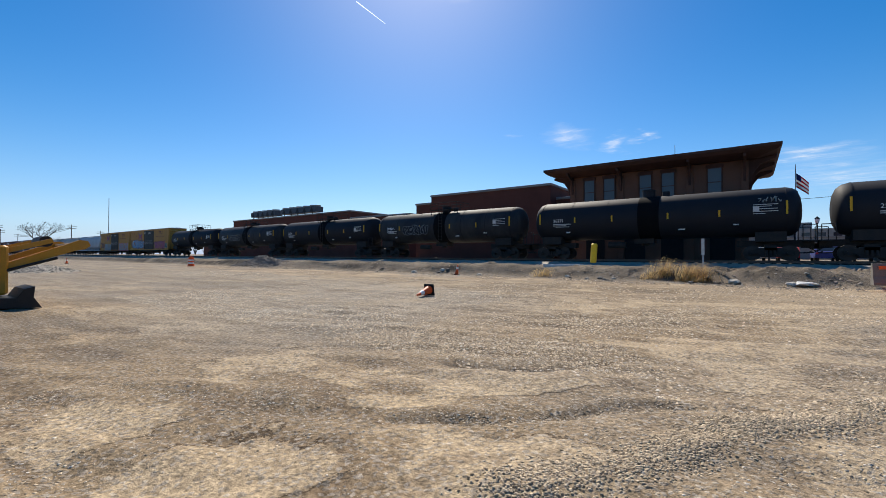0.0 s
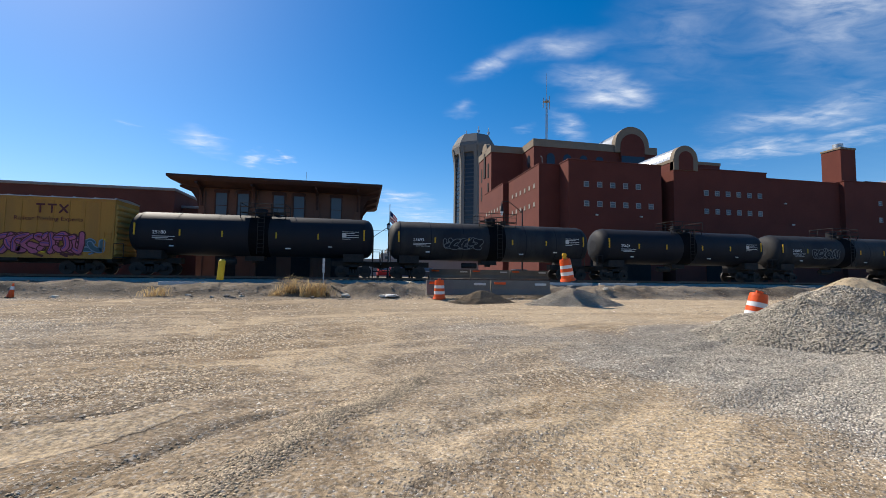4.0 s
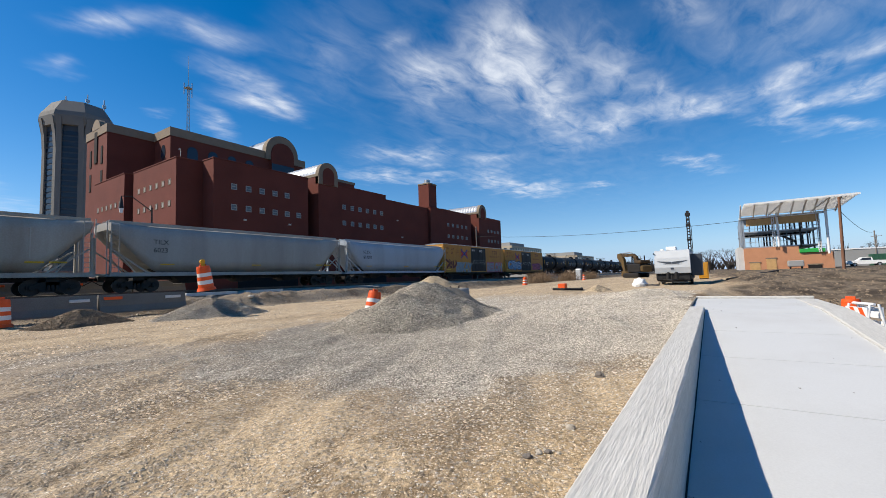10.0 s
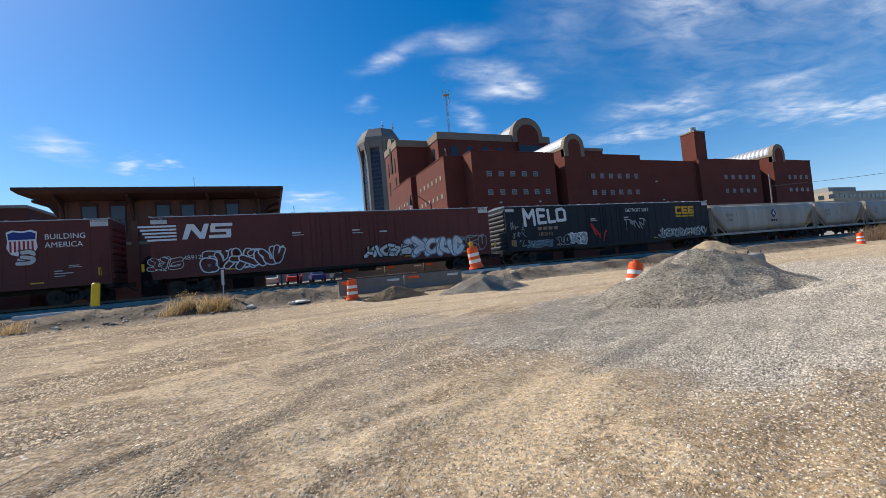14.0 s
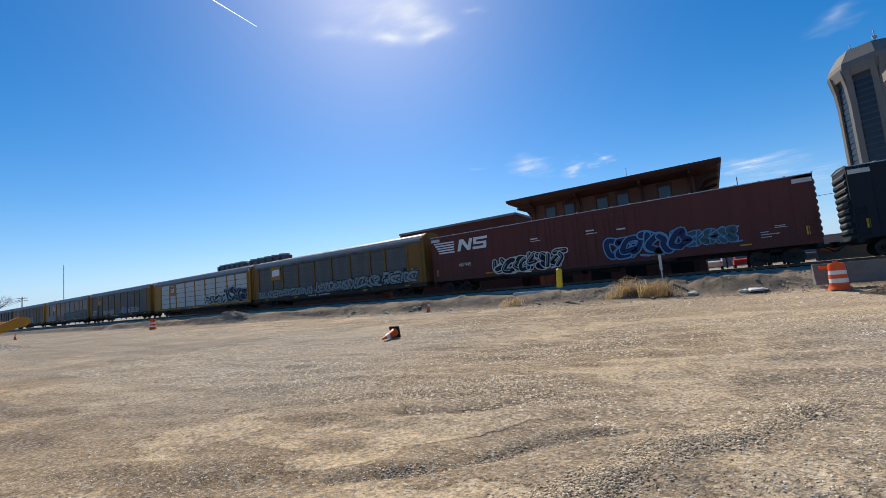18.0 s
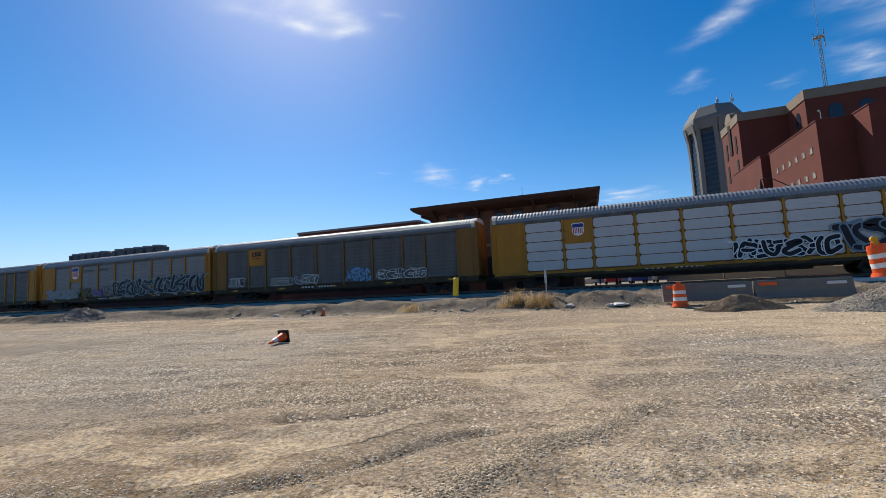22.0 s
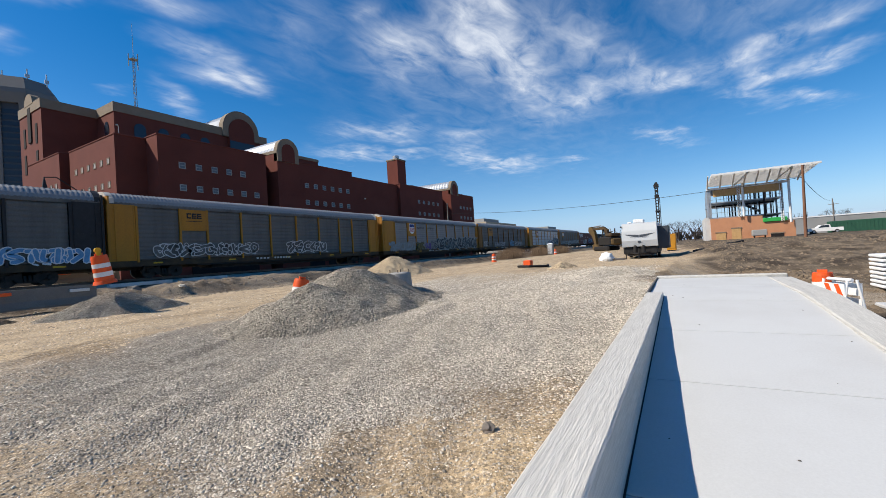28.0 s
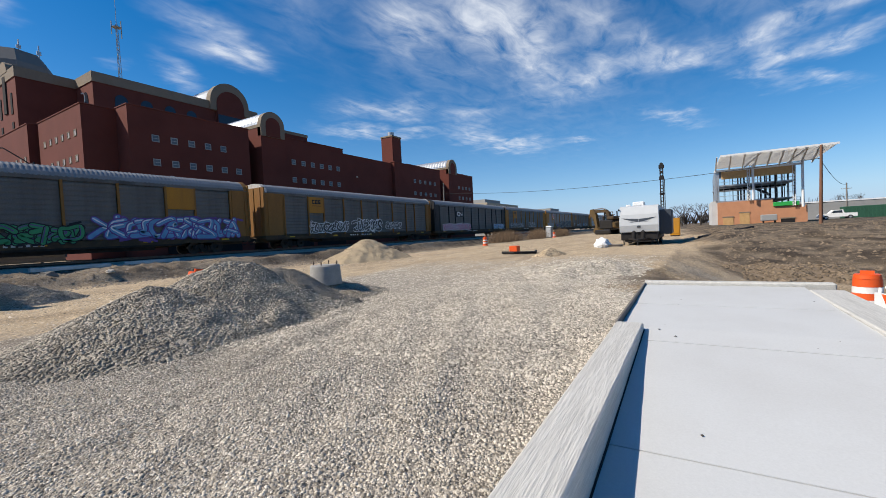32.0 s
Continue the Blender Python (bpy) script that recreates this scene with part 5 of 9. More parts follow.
    if style != 2:
        part("platform", platform, "under", car, key="plat")
        part("ladder", lambda: ladder_mesh(3.0, 0.42, 10), "under", car, at=pose(0.35, -1.56, 1.6), key="t")

    for x in (-7.7, -4.9, -2.2, 1.4, 4.3, 7.6):
        tall = 0.8 if abs(x) > 7 else 0.42
        part("reflector", lambda tall=tall: Mesh().box(-0.05, 0.05, -r - 0.02, -r + 0.03, 2.75, 2.75 + tall), "logo_yellow", car, at=pose(x, 0, 0), key=("mk", tall))
    y = -r - 0.004
    text(("25180", "25693", "25624", "200845", "26271")[seed % 5], 0.34, "white", car, -6.6, 2.85, y)
    bars([(-6.6, -5.2, 2.66, 2.71), (-6.6, -5.6, 2.56, 2.6), (-6.4, -5.3, 2.46, 2.5)], "dirty_white", car, y)
    bars([(6.0, 6.9, 3.25, 3.29), (6.0, 7.2, 3.1, 3.14), (6.0, 7.2, 2.95, 2.99), (6.0, 6.6, 2.82, 2.86)], "dirty_white", car, y)
    if style == 2:
        tag_line(car, 6.2, 7.3, 3.5, 3.85, y - 0.004, "g_pale", 70)
    if style == 1:
        graffiti(car, -4.4, -1.2, 2.3, 3.15, y - 0.004, "tank", "tank_grey", 40 + seed)
    bars([(6.0, 7.2, 3.36, 3.4), (6.0, 6.3, 3.0, 3.26)], "dirty_white", car, y)
    bars([(5.0, 5.3, 2.2, 2.3), (2.0, 2.4, 2.0, 2.08), (-5.6, -5.3, 2.0, 2.1)], "dirty_white", car, y + 0.18)
    for sx in (-1, 1):
        bogie(car, sx * 6.85)
        coupler(car, sx * 8.3, sx)
    return car


def boxcar(s, half, material, end_material, label, doors, seams, door_material=None, tall=5.18, white_corner=True):
    car = thing("boxcar", pose(s, TRACK_Y, RAIL_Z), label, "boxcar", "boxcars of the train")
    w = 1.5
    part("body", lambda: Mesh().box(-half, half, -w, w, 1.12, tall - 0.12), material, car, key=("box", half, tall))

    def roof():
        m = Mesh()
        m.prism([(-w - 0.03, tall - 0.12), (w + 0.03, tall - 0.12), (w + 0.03, tall - 0.07), (0, tall + 0.02), (-w - 0.03, tall - 0.07)], "x", -half - 0.02, half + 0.02)
        n = int(half * 2 / 1.2)
        for k in range(n + 1):
            x = -half + 2 * half * k / n
            m.prism([(-w - 0.03, tall - 0.06), (0, tall + 0.03), (w + 0.03, tall - 0.06), (w + 0.03, tall - 0.03), (0, tall + 0.065), (-w - 0.03, tall - 0.03)], "x", x - 0.05, x + 0.05)
        return m

    part("roof", roof, "galv", car, key=("roof", half, tall))

    for sx in (-1, 1):
        for k in range(9):
            z = 1.3 + (tall - 1.7) * (k + 0.5) / 9
            part("end_rib", lambda: Mesh().loft([[(-0.01, -w + 0.12, -0.19), (-0.01, w - 0.12, -0.19), (-0.01, w - 0.12, 0.19), (-0.01, -w + 0.12, 0.19)], [(0.03, -w + 0.14, -0.17), (0.03, w - 0.14, -0.17), (0.03, w - 0.14, 0.17), (0.03, -w + 0.14, 0.17)], [(0.1, -w + 0.22, -0.07), (0.1, w - 0.22, -0.07), (0.1, w - 0.22, 0.07), (0.1, -w + 0.22, 0.07)]], smooth=False), end_material, car, at=pose(sx * half, 0, z, 0, 0, 0 if sx > 0 else 180), key="end_rib")

    for side in (-1, 1):
        for k in range(seams + 1):
            x = -half + 2 * half * k / seams
            if any(a - 0.2 < x < b + 0.2 for a, b in doors):
                continue
            x = min(max(x, -half + 0.05), half - 0.05)
            part("side_post", lambda: Mesh().box(-0.05, 0.05, 0, 0.022, 1.15, tall - 0.16), material, car, at=pose(x, side * w, 0, 0, 0, 0 if side > 0 else 180), key=("post", tall))
        for z0, z1 in ((1.05, 1.28), (tall - 0.3, tall - 0.14)):
            part("side_sill", lambda z0=z0, z1=z1: Mesh().box(-half, half, 0, 0.03, z0, z1), material, car, at=pose(0, side * w, 0, 0, 0, 0 if side > 0 else 180), key=("ss", half, z0))
    for a, b in doors:
        for side in (-1, 1):
            def door_mesh(a=a, b=b, side=side):
                return Mesh().box(a, b, *sorted((side * w, side * (w + 0.045))), 1.2, tall - 0.32)
            d = part("door", door_mesh, door_material or material, car, key=("door", a, b, tall, side))
            for k in range(5):
                z = 1.5 + (tall - 2.1) * k / 4
                part("door_rib", lambda: Mesh().box(0.08 - (b - a) / 2, (b - a) / 2 - 0.08, -0.013, 0.013, -0.05, 0.05), door_material or material, d, at=pose((a + b) / 2, side * (w + 0.057), z), key=("drib", round(b - a, 3)))
            for x in (a + 0.3, (a + b) / 2, b - 0.3):
                part("lock_rod", lambda: Mesh().cyl((0, 0, 1.2), (0, 0, tall - 0.4), 0.022, n=6), "navy_door" if door_material else material, d, at=pose(x, side * (w + 0.08), 0), key=("rod", tall))

    def under():
        m = Mesh()
        m.box(-half, half, -0.35, 0.35, 0.75, 1.12)
        for sx in (-1, 1):
            m.box(*sorted((sx * (half - 0.3), sx * half)), -1.5, 1.5, 0.85, 1.12)
        for side in (-1, 1):
            m.box(-half * 0.45, half * 0.45, *sorted((side * 1.3, side * 1.48)), 0.85, 1.1)
        m.box(-1.6, -0.3, -0.8, 0.8, 0.55, 0.95)
        m.cyl((1.0, -0.5, 0.7), (2.3, -0.5, 0.7), 0.2, n=10)
        return m

    part("underframe", under, "under", car, key=("under", half))
    for sx in (-1, 1):
        part("ladder", lambda: ladder_mesh(2.0 if tall < 5 else 1.7, 0.42, 6), material, car, at=pose(sx * (half - 0.35), -w - 0.02, 1.15), key=("l", tall))
        bogie(car, sx * (half - 2.1))
        coupler(car, sx * (half - 0.1), sx)
        if white_corner:
            part("corner_patch", lambda: Mesh().box(-0.45, 0.45, -w - 0.03, -w, tall - 0.55, tall - 0.14), "dirty_white", car, at=pose(sx * (half - 0.5), 0, 0), key=("corner", tall))
    return car


def ttx_boxcar(s, seed):
    car = boxcar(s, 9.85, "tbox", "tbox_end", "mustard yellow boxcar with navy double doors and graffiti", ((-1.98, 0.4), (0.46, 2.85)), 22, "navy_door", white_corner=False)
    y = -1.535
    for k, two in enumerate(("67 56 69", "66 24 12")[seed].split()):
        text(two, 0.46, "maroon", car, -9.15 + 1.25 * k, 3.72, y, wide=1.1, slant=0.15)
    text("TB", 0.42, "maroon", car, -9.1, 4.32, y, wide=1.3)
    text("OX", 0.42, "maroon", car, -7.85, 4.32, y, wide=1.3)
    # crossed flash: two bent bands in blue over two in red
    level = 0
    for pts, mm in ((((-5.0, 4.45), (-4.35, 3.95), (-3.85, 3.95), (-3.2, 4.45)), "logo_blue"), (((-5.0, 3.2), (-4.35, 3.7), (-3.85, 3.7), (-3.2, 3.2)), "logo_blue"), (((-5.0, 4.15), (-4.55, 3.82), (-5.0, 3.5)), "logo_red"), (((-3.2, 4.15), (-3.65, 3.82), (-3.2, 3.5)), "logo_red")):
        m = Mesh()
        for a, b in zip(pts, pts[1:]):
            stroke(m, [a, b], 0.11, y - 0.004 - 0.0012 * level)
            level += 1
        part("flash", m, mm, car, "painted flash")
    bars([(5.3, 5.8, 4.5, 4.62), (5.5, 5.6, 4.0, 4.5), (5.95, 6.45, 4.5, 4.62), (6.15, 6.25, 4.0, 4.5)], "maroon", car, y, "company_mark")
    for k, pts in enumerate((((6.65, 4.05), (7.1, 4.57)), ((6.65, 4.57), (7.1, 4.05)))):
        m = Mesh()
        stroke(m, pts, 0.06, y - 0.003 - 0.001 * k)
        part("company_mark", m, "maroon", car)
    text("Railcar Pooling Experts", 0.4, "maroon", car, 4.1, 3.5, y, wide=1.05)
    bars([(-2.0, -1.0, 4.5 - k * 0.09, 4.54 - k * 0.09) for k in range(3)] + [(0.5, 1.6, 4.5 - k * 0.09, 4.54 - k * 0.09) for k in range(4)] + [(-1.8 + 0.28 * k, -1.62 + 0.28 * k, 2.3 + 0.25 * (k % 3), 2.42 + 0.25 * (k % 3)) for k in range(7)] + [(0.7 + 0.28 * k, 0.86 + 0.28 * k, 2.3 + 0.25 * ((k + 1) % 3), 2.42 + 0.25 * ((k + 1) % 3)) for k in range(7)], "dirty_white", car, y - 0.08)
    bars([(-6.2, -5.7, 4.2, 4.25), (-6.2, -5.6, 4.0, 4.05), (-2.95, -2.5, 4.2, 4.25)], "maroon", car, y)
    bars([(-9.6, -9.4, 1.75, 2.6), (-9.0, -8.0, 1.4, 1.5), (9.2, 9.4, 1.75, 2.4), (-4, -3.2, 1.4, 1.48), (5, 6, 1.4, 1.48)], "yellow", car, y)
    if seed == 0:
        graffiti(car, -8.5, -2.3, 1.35, 3.05, y - 0.004, "g_blue", "g_navy", 3, inner="g_white", dense=True)
        graffiti(car, 3.1, 8.3, 1.25, 2.75, y - 0.004, "g_pink", "maroon", 9, inner="g_purple", dense=True)
        graffiti(car, 8.0, 9.3, 1.3, 2.3, y - 0.004, "g_teal", "g_slate", 11)
        tag_line(car, -9.6, -8.5, 1.6, 3.4, y - 0.004, "g_black", 13)
    else:
        text("ESKAY", 1.75, "g_pale", car, -6.6, 1.2, y - 0.003, "graffiti", 0.09, 0.92)
        text("ESKAY", 1.75, "g_slate", car, -6.6, 1.2, y - 0.008, "graffiti", 0.02, 0.92)
        text("RELOH", 1.85, "g_pink", car, 3.3, 1.2, y - 0.003, "graffiti", 0.12, 0.98)
        text("RELOH", 1.85, "g_pale", car, 3.3, 1.2, y - 0.008, "graffiti", 0.05, 0.98)
        graffiti(car, -9.2, -6.6, 1.5, 2.9, y - 0.004, "maroon", "tbox", 12)
    return car


def big_boxcar(s, kind):
    look_up = {
        "melo": ("csxblue", "dark blue long boxcar with white painted letters and graffiti"),
        "ns1": ("brown", "dark red long boxcar with white company mark and pale graffiti"),
        "wp": ("brown2", "dark red long boxcar with a crest, white slogan and white graffiti"),
        "csx": ("csxblue", "dark blue long boxcar with a yellow company mark and grey graffiti"),
        "ns2": ("brown", "dark red long boxcar with white company mark and blue graffiti"),
    }
    paint, label = look_up[kind]
    half = 12.35 if kind == "ns1" else 13.35
    car = boxcar(s, half, paint, paint, label, ((-4.2, -2.2), (-2.1, -0.1), (0.1, 2.1), (2.2, 4.2)), 26)
    y = -1.535
    bars([(-3.8, -3.2, 3.6, 3.7), (-3.8, -3.0, 3.45, 3.5), (0.5, 1.1, 3.6, 3.7), (0.5, 1.3, 3.4, 3.46), (2.6, 3.2, 3.4, 3.5)], "dirty_white", car, y - 0.08)
    bars([(-12.9, -12.75, 1.6, 2.1), (12.7, 12.85, 1.6, 2.1), (-8, -7.4, 1.35, 1.43), (-2, -1.4, 1.4, 1.48), (4.5, 5.1, 1.35, 1.43), (9.5, 10.1, 1.35, 1.43)], "logo_yellow", car, y, "reflector")
    bars([(10.6, 11.0, 2.0, 2.05), (10.6, 11.5, 1.85, 1.9), (11.3, 11.8, 2.3, 2.34), (11.3, 11.9, 2.2, 2.24), (10.6, 11.1, 1.7, 1.74)], "dirty_white", car, y)
    if kind == "melo":
        text("DETROIT 2013", 0.5, "g_white", car, 0.8, 4.2, y - 0.08, "graffiti")
        # hand-brushed capitals that grow smaller to the right
        m = Mesh()
        level = 0
        for line in (((-11.29, 3.3), (-11.40, 4.85), (-10.90, 4.0), (-10.36, 4.75), (-10.28, 3.35)), ((-9.10, 4.7), (-9.89, 4.75), (-9.82, 3.5), (-8.99, 3.55)), ((-9.82, 4.15), (-9.20, 4.15)), ((-8.74, 4.7), (-8.66, 3.55), (-7.98, 3.6)), ((-7.73, 4.65), (-7.69, 3.65), (-6.79, 3.7), (-6.83, 4.55), (-7.12, 4.75), (-7.73, 4.65))):
            for a, b in zip(line, line[1:]):
                stroke(m, [a, b], 0.14, y - 0.004 - 0.0012 * level)
                level += 1
        part("graffiti", m, "g_white", car, "hand-brushed white capitals")
        text("180870", 0.5, "faded_tan", car, -10.0, 2.3, y, wide=1.1)
        bars([(-10.0, -9.55, 2.85, 3.15), (-9.4, -8.95, 2.85, 3.15), (-8.8, -8.35, 2.85, 3.15), (-8.2, -7.75, 2.85, 3.15)], "faded_tan", car, y)
        tag_line(car, -12.9, -11.9, 2.9, 3.9, y - 0.004, "g_pale", 71)
        tag_line(car, -12.7, -11.6, 2.3, 2.8, y - 0.004, "g_pale", 72)
        tag_line(car, 0.5, 3.6, 2.2, 3.6, y - 0.08, "g_pale", 73)
        tag_line(car, -4.0, -2.4, 1.5, 3.6, y - 0.08, "logo_red", 74)
        bars([(-12.8, -12.4, 1.5, 2.1), (-12.8, -12.5, 2.2, 2.4), (-5.9, -5.1, 1.9, 2.2)], "faded_tan", car, y)
        block_logo(car, 8.1, 3.75, 2.9, 0.85, y, "logo_yellow")
        graffiti(car, -6.6, -4.3, 1.25, 2.35, y - 0.004, "g_pale", "g_white", 21, inner="g_slate")
        graffiti(car, -8.2, -6.5, 1.3, 2.1, y - 0.004, "csxblue", "g_pale", 26)
        graffiti(car, 5.0, 12.6, 1.25, 2.3, y - 0.004, "g_pale", "g_black", 22, inner="g_white")
        tag_line(car, -12.2, -11.4, 1.3, 2.1, y - 0.004, "g_pale", 75)
        graffiti(car, -11.3, -8.4, 1.25, 1.9, y - 0.004, "g_teal", "g_slate", 27)
    elif kind == "csx":
        block_logo(car, 8.45, 3.6, 2.55, 0.9, y, "logo_yellow")
        text("180847", 0.42, "logo_yellow", car, -11.3, 2.25, y)
        bars([(-11.3, -10.9, 2.75, 3.05), (-10.8, -10.4, 2.75, 3.05), (-10.2, -9.8, 2.75, 3.05)], "logo_yellow", car, y)
        graffiti(car, 3.6, 8.0, 1.2, 2.3, y - 0.004, "dirty_white", "g_slate", 31, inner="g_white")
        graffiti(car, 8.0, 12.4, 1.2, 2.5, y - 0.004, "g_pale", "g_white", 33, inner="g_teal")
        graffiti(car, -6.9, -4.7, 1.4, 2.3, y - 0.004, "g_navy", "g_blue", 34)
    elif kind == "wp":
        shield(car, 9.2, 3.75, 1.4, y)
        text("BUILDING", 0.46, "white", car, 10.2, 3.95, y, wide=0.95)
        text("AMERICA", 0.46, "white", car, 10.2, 3.45, y, wide=0.95)
        text("WP", 0.5, "dirty_white", car, -11.1, 2.55, y, wide=1.3)
        text("86121", 0.5, "dirty_white", car, -11.1, 2.02, y, wide=1.3)
        text("JASE", 1.4, "g_white", car, -8.7, 1.2, y - 0.003, "graffiti", 0.08, 1.75)
        text("JASE", 1.4, "g_slate", car, -8.7, 1.2, y - 0.008, "graffiti", 0.015, 1.75)
        plate([(-11.9, 1.2), (-8.7, 1.2), (-8.7, 2.0), (-9.5, 1.75)], "g_white", car, y, "graffiti")
        plate([(-3.3, 1.25), (-1.2, 1.35), (-2.6, 1.8), (-3.6, 2.3)], "g_white", car, y - 0.08, "graffiti")
        graffiti(car, 6.6, 7.5, 2.6, 3.6, y - 0.004, "dirty_white", "brown", 36)
        graffiti(car, 8.9, 9.6, 2.4, 3.4, y - 0.004, "dirty_white", "brown", 37)
    else:
        bars([(-13.0 + 0.12 * k, -10.9, 4.4 - 0.22 * k, 4.52 - 0.22 * k) for k in range(5)], "white", car, y, "stripe")
        plate([(-10.6, 3.55), (-10.3, 3.55), (-10.05, 4.2), (-9.6, 3.55), (-9.3, 3.55), (-9.0, 4.55), (-9.3, 4.55), (-9.5, 3.95), (-9.9, 4.55), (-10.3, 4.55)], "white", car, y, "company_mark")
        bars([(-8.9, -7.6, 4.33, 4.55), (-8.95, -8.65, 4.1, 4.4), (-8.95, -7.7, 3.95, 4.15), (-8.0, -7.7, 3.7, 4.0), (-9.05, -7.75, 3.55, 3.77)], "white", car, y, "company_mark")
        text({"ns1": "489129", "ns2": "487945"}[kind], 0.42, "dirty_white", car, -10.6, 2.2, y)
        if kind == "ns2":
            graffiti(car, -7.5, -1.2, 1.2, 2.5, y - 0.08, "g_black", "dirty_white", 41, inner="g_pale")
            graffiti(car, 1.6, 7.0, 1.4, 2.9, y - 0.08, "g_navy", "g_blue", 43)
            graffiti(car, 6.6, 9.4, 1.6, 2.6, y - 0.004, "g_teal", "g_blue", 44)
            bars([(-6.2, -5.3, 1.12, 1.24), (-4.6, -4.0, 1.12, 1.24)], "white", car, y)
        else:
            graffiti(car, -9.6, -4.6, 1.35, 2.7, y - 0.004, "brown", "g_white", 45)
            graffiti(car, 1.0, 5.0, 1.4, 2.4, y - 0.08, "dirty_white", "g_black", 46, inner="g_white")
            graffiti(car, 4.6, 9.6, 1.15, 2.7, y - 0.004, "g_white", "g_slate", 47, inner="dirty_white")
            graffiti(car, 9.4, 11.8, 1.5, 2.7, y - 0.004, "brown", "g_pale", 49)
            graffiti(car, -12.6, -10.8, 1.6, 2.4, y - 0.004, "brown", "dirty_white", 48)
    return car


def hopper(s, half, material, label, mark, bays=3):
    car = thing("covered_hopper", pose(s, TRACK_Y, RAIL_Z), label, "hopper car", "hopper cars of the train")
    top, low = 4.55, 1.38

    def ring(x, z0, squeeze=1.0):
        o = []
        for y, z in ((-0.62, 0.18), (-1.0, 0.12), (-1.36, 0.0), (-1.5, 0.25), (-1.52, 0.5), (-1.47, 0.75), (-1.3, 0.92), (-0.9, 0.985), (0, 1.0)):
            o.append((y * squeeze, z))
        o += [(-y, z) for y, z in reversed(o[:-1])]
        return [(x, y, z0 + (top - z0) * z) for y, z in o]

    def body():
        e = half - 0.25
        rings = [ring(-e, 3.95, 0.97), ring(-e + 0.1, 3.75), ring(-e + 0.7, 3.1), ring(-e + 1.4, 2.35), ring(-e + 2.3, low + 0.1), ring(-e + 2.6, low - 0.05)]
        rings += [ring(x, low - 0.05) for x in np.linspace(-e + 3.4, e - 3.4, 5)]
        rings += [ring(e - 2.6, low - 0.05), ring(e - 2.3, low + 0.1), ring(e - 1.4, 2.35), ring(e - 0.7, 3.1), ring(e - 0.1, 3.75), ring(e, 3.95, 0.97)]
        return Mesh().loft(rings)

    part("body", body, material, car, key=("hb", half))

    def details():
        m = Mesh()
        e = half - 0.25
        for side in (-1, 1):
            m.box(-half + 0.2, half - 0.2, *sorted((side * 1.3, side * 1.52)), 1.05, 1.3)
            m.box(-e, e, *sorted((side * 1.05, side * 1.12)), top - 0.1, top + 0.12)
            for sx in (-1, 1):
                m.box(*sorted((sx * (half - 0.3), sx * (half - 0.2))), *sorted((side * 1.35, side * 1.5)), 1.05, 3.7)
                m.prism([(sx * (half - 2.5), 1.2), (sx * (half - 2.35), 1.2), (sx * (half - 0.25), 2.75), (sx * (half - 0.4), 2.75)], "y", *sorted((side * 1.38, side * 1.46)))
                m.prism([(sx * (half - 1.9), 1.2), (sx * (half - 1.8), 1.2), (sx * (half - 0.9), 2.4), (sx * (half - 1.0), 2.4)], "y", *sorted((side * 0.9, side * 0.98)))
        for sx in (-1, 1):
            m.box(*sorted((sx * (half - 0.9), sx * half)), -1.5, 1.5, 1.05, 1.15)
        return m

    part("sill", details, material, car, key=("hd", half))
    if material == "hop_tan":
        for k in range(int(half)):
            x = -half + 3.0 + (2 * half - 6.0) * k / (int(half) - 1)
            for side in (-1, 1):
                part("side_seam", lambda: Mesh().box(-0.03, 0.03, -0.012, 0.012, 0, 1.75), material, car, at=pose(x, side * 1.522, 2.1), key="seam")

    for k in range(bays):
        x = (k - (bays - 1) / 2) * (2 * half - 6.4) / bays
        w = (2 * half - 6.6) / bays / 2
        part("hopper_gate", lambda w=w: Mesh().loft([[(-w, -1.3, 1.6), (w, -1.3, 1.6), (w, 1.3, 1.6), (-w, 1.3, 1.6)], [(-0.55, -0.55, 0.55), (0.55, -0.55, 0.55), (0.55, 0.55, 0.55), (-0.55, 0.55, 0.55)]], smooth=False), "under", car, at=pose(x, 0, 0), key=("hg", half, bays))
    part("centre_sill", lambda: Mesh().box(-half, half, -0.25, 0.25, 0.8, 1.06), "under", car, key=("hs", half))

    def walkway():
        m = Mesh()
        m.box(-half + 0.4, half - 0.4, -0.5, -0.15, top + 0.12, top + 0.15)
        m.box(-half + 0.4, half - 0.4, 0.15, 0.5, top + 0.12, top + 0.15)
        for k in range(14):
            x = -half + 0.6 + (2 * half - 1.2) * k / 13
            m.box(x - 0.03, x + 0.03, -0.55, 0.55, top - 0.03, top + 0.12)
        m.box(-half + 1.2, half - 1.2, -0.13, 0.13, top, top + 0.12)
        return m

    part("roof_walkway", walkway, "galv", car, key=("hw", half))
    for sx in (-1, 1):
        part("end_ladder", lambda: ladder_mesh(3.3, 0.42, 11), material, car, at=pose(sx * (half - 0.45), -1.5, 1.15), key="hl")
        for side in (-1, 1):
            part("corner_post", lambda: Mesh().cyl((0, 0, 0), (0, 0, 3.5), 0.03, n=6), material, car, at=pose(sx * (half - 0.06), side * 1.4, 1.1), key="hc")
        bogie(car, sx * (half - 1.9))
        coupler(car, sx * (half - 0.1), sx)
    y = -1.53
    for k, line in enumerate(mark):
        text(line, 0.45, "g_black", car, -half + 2.6, 3.2 - 0.55 * k, y)
    bars([(half - 3.2, half - 2.4, 1.85, 1.95), (half - 2.2, half - 1.4, 1.85, 1.95), (-half + 3, -half + 3.9, 1.8, 1.88), (0, 0.8, 1.8, 1.88)], "logo_yellow", car, y)
    return car


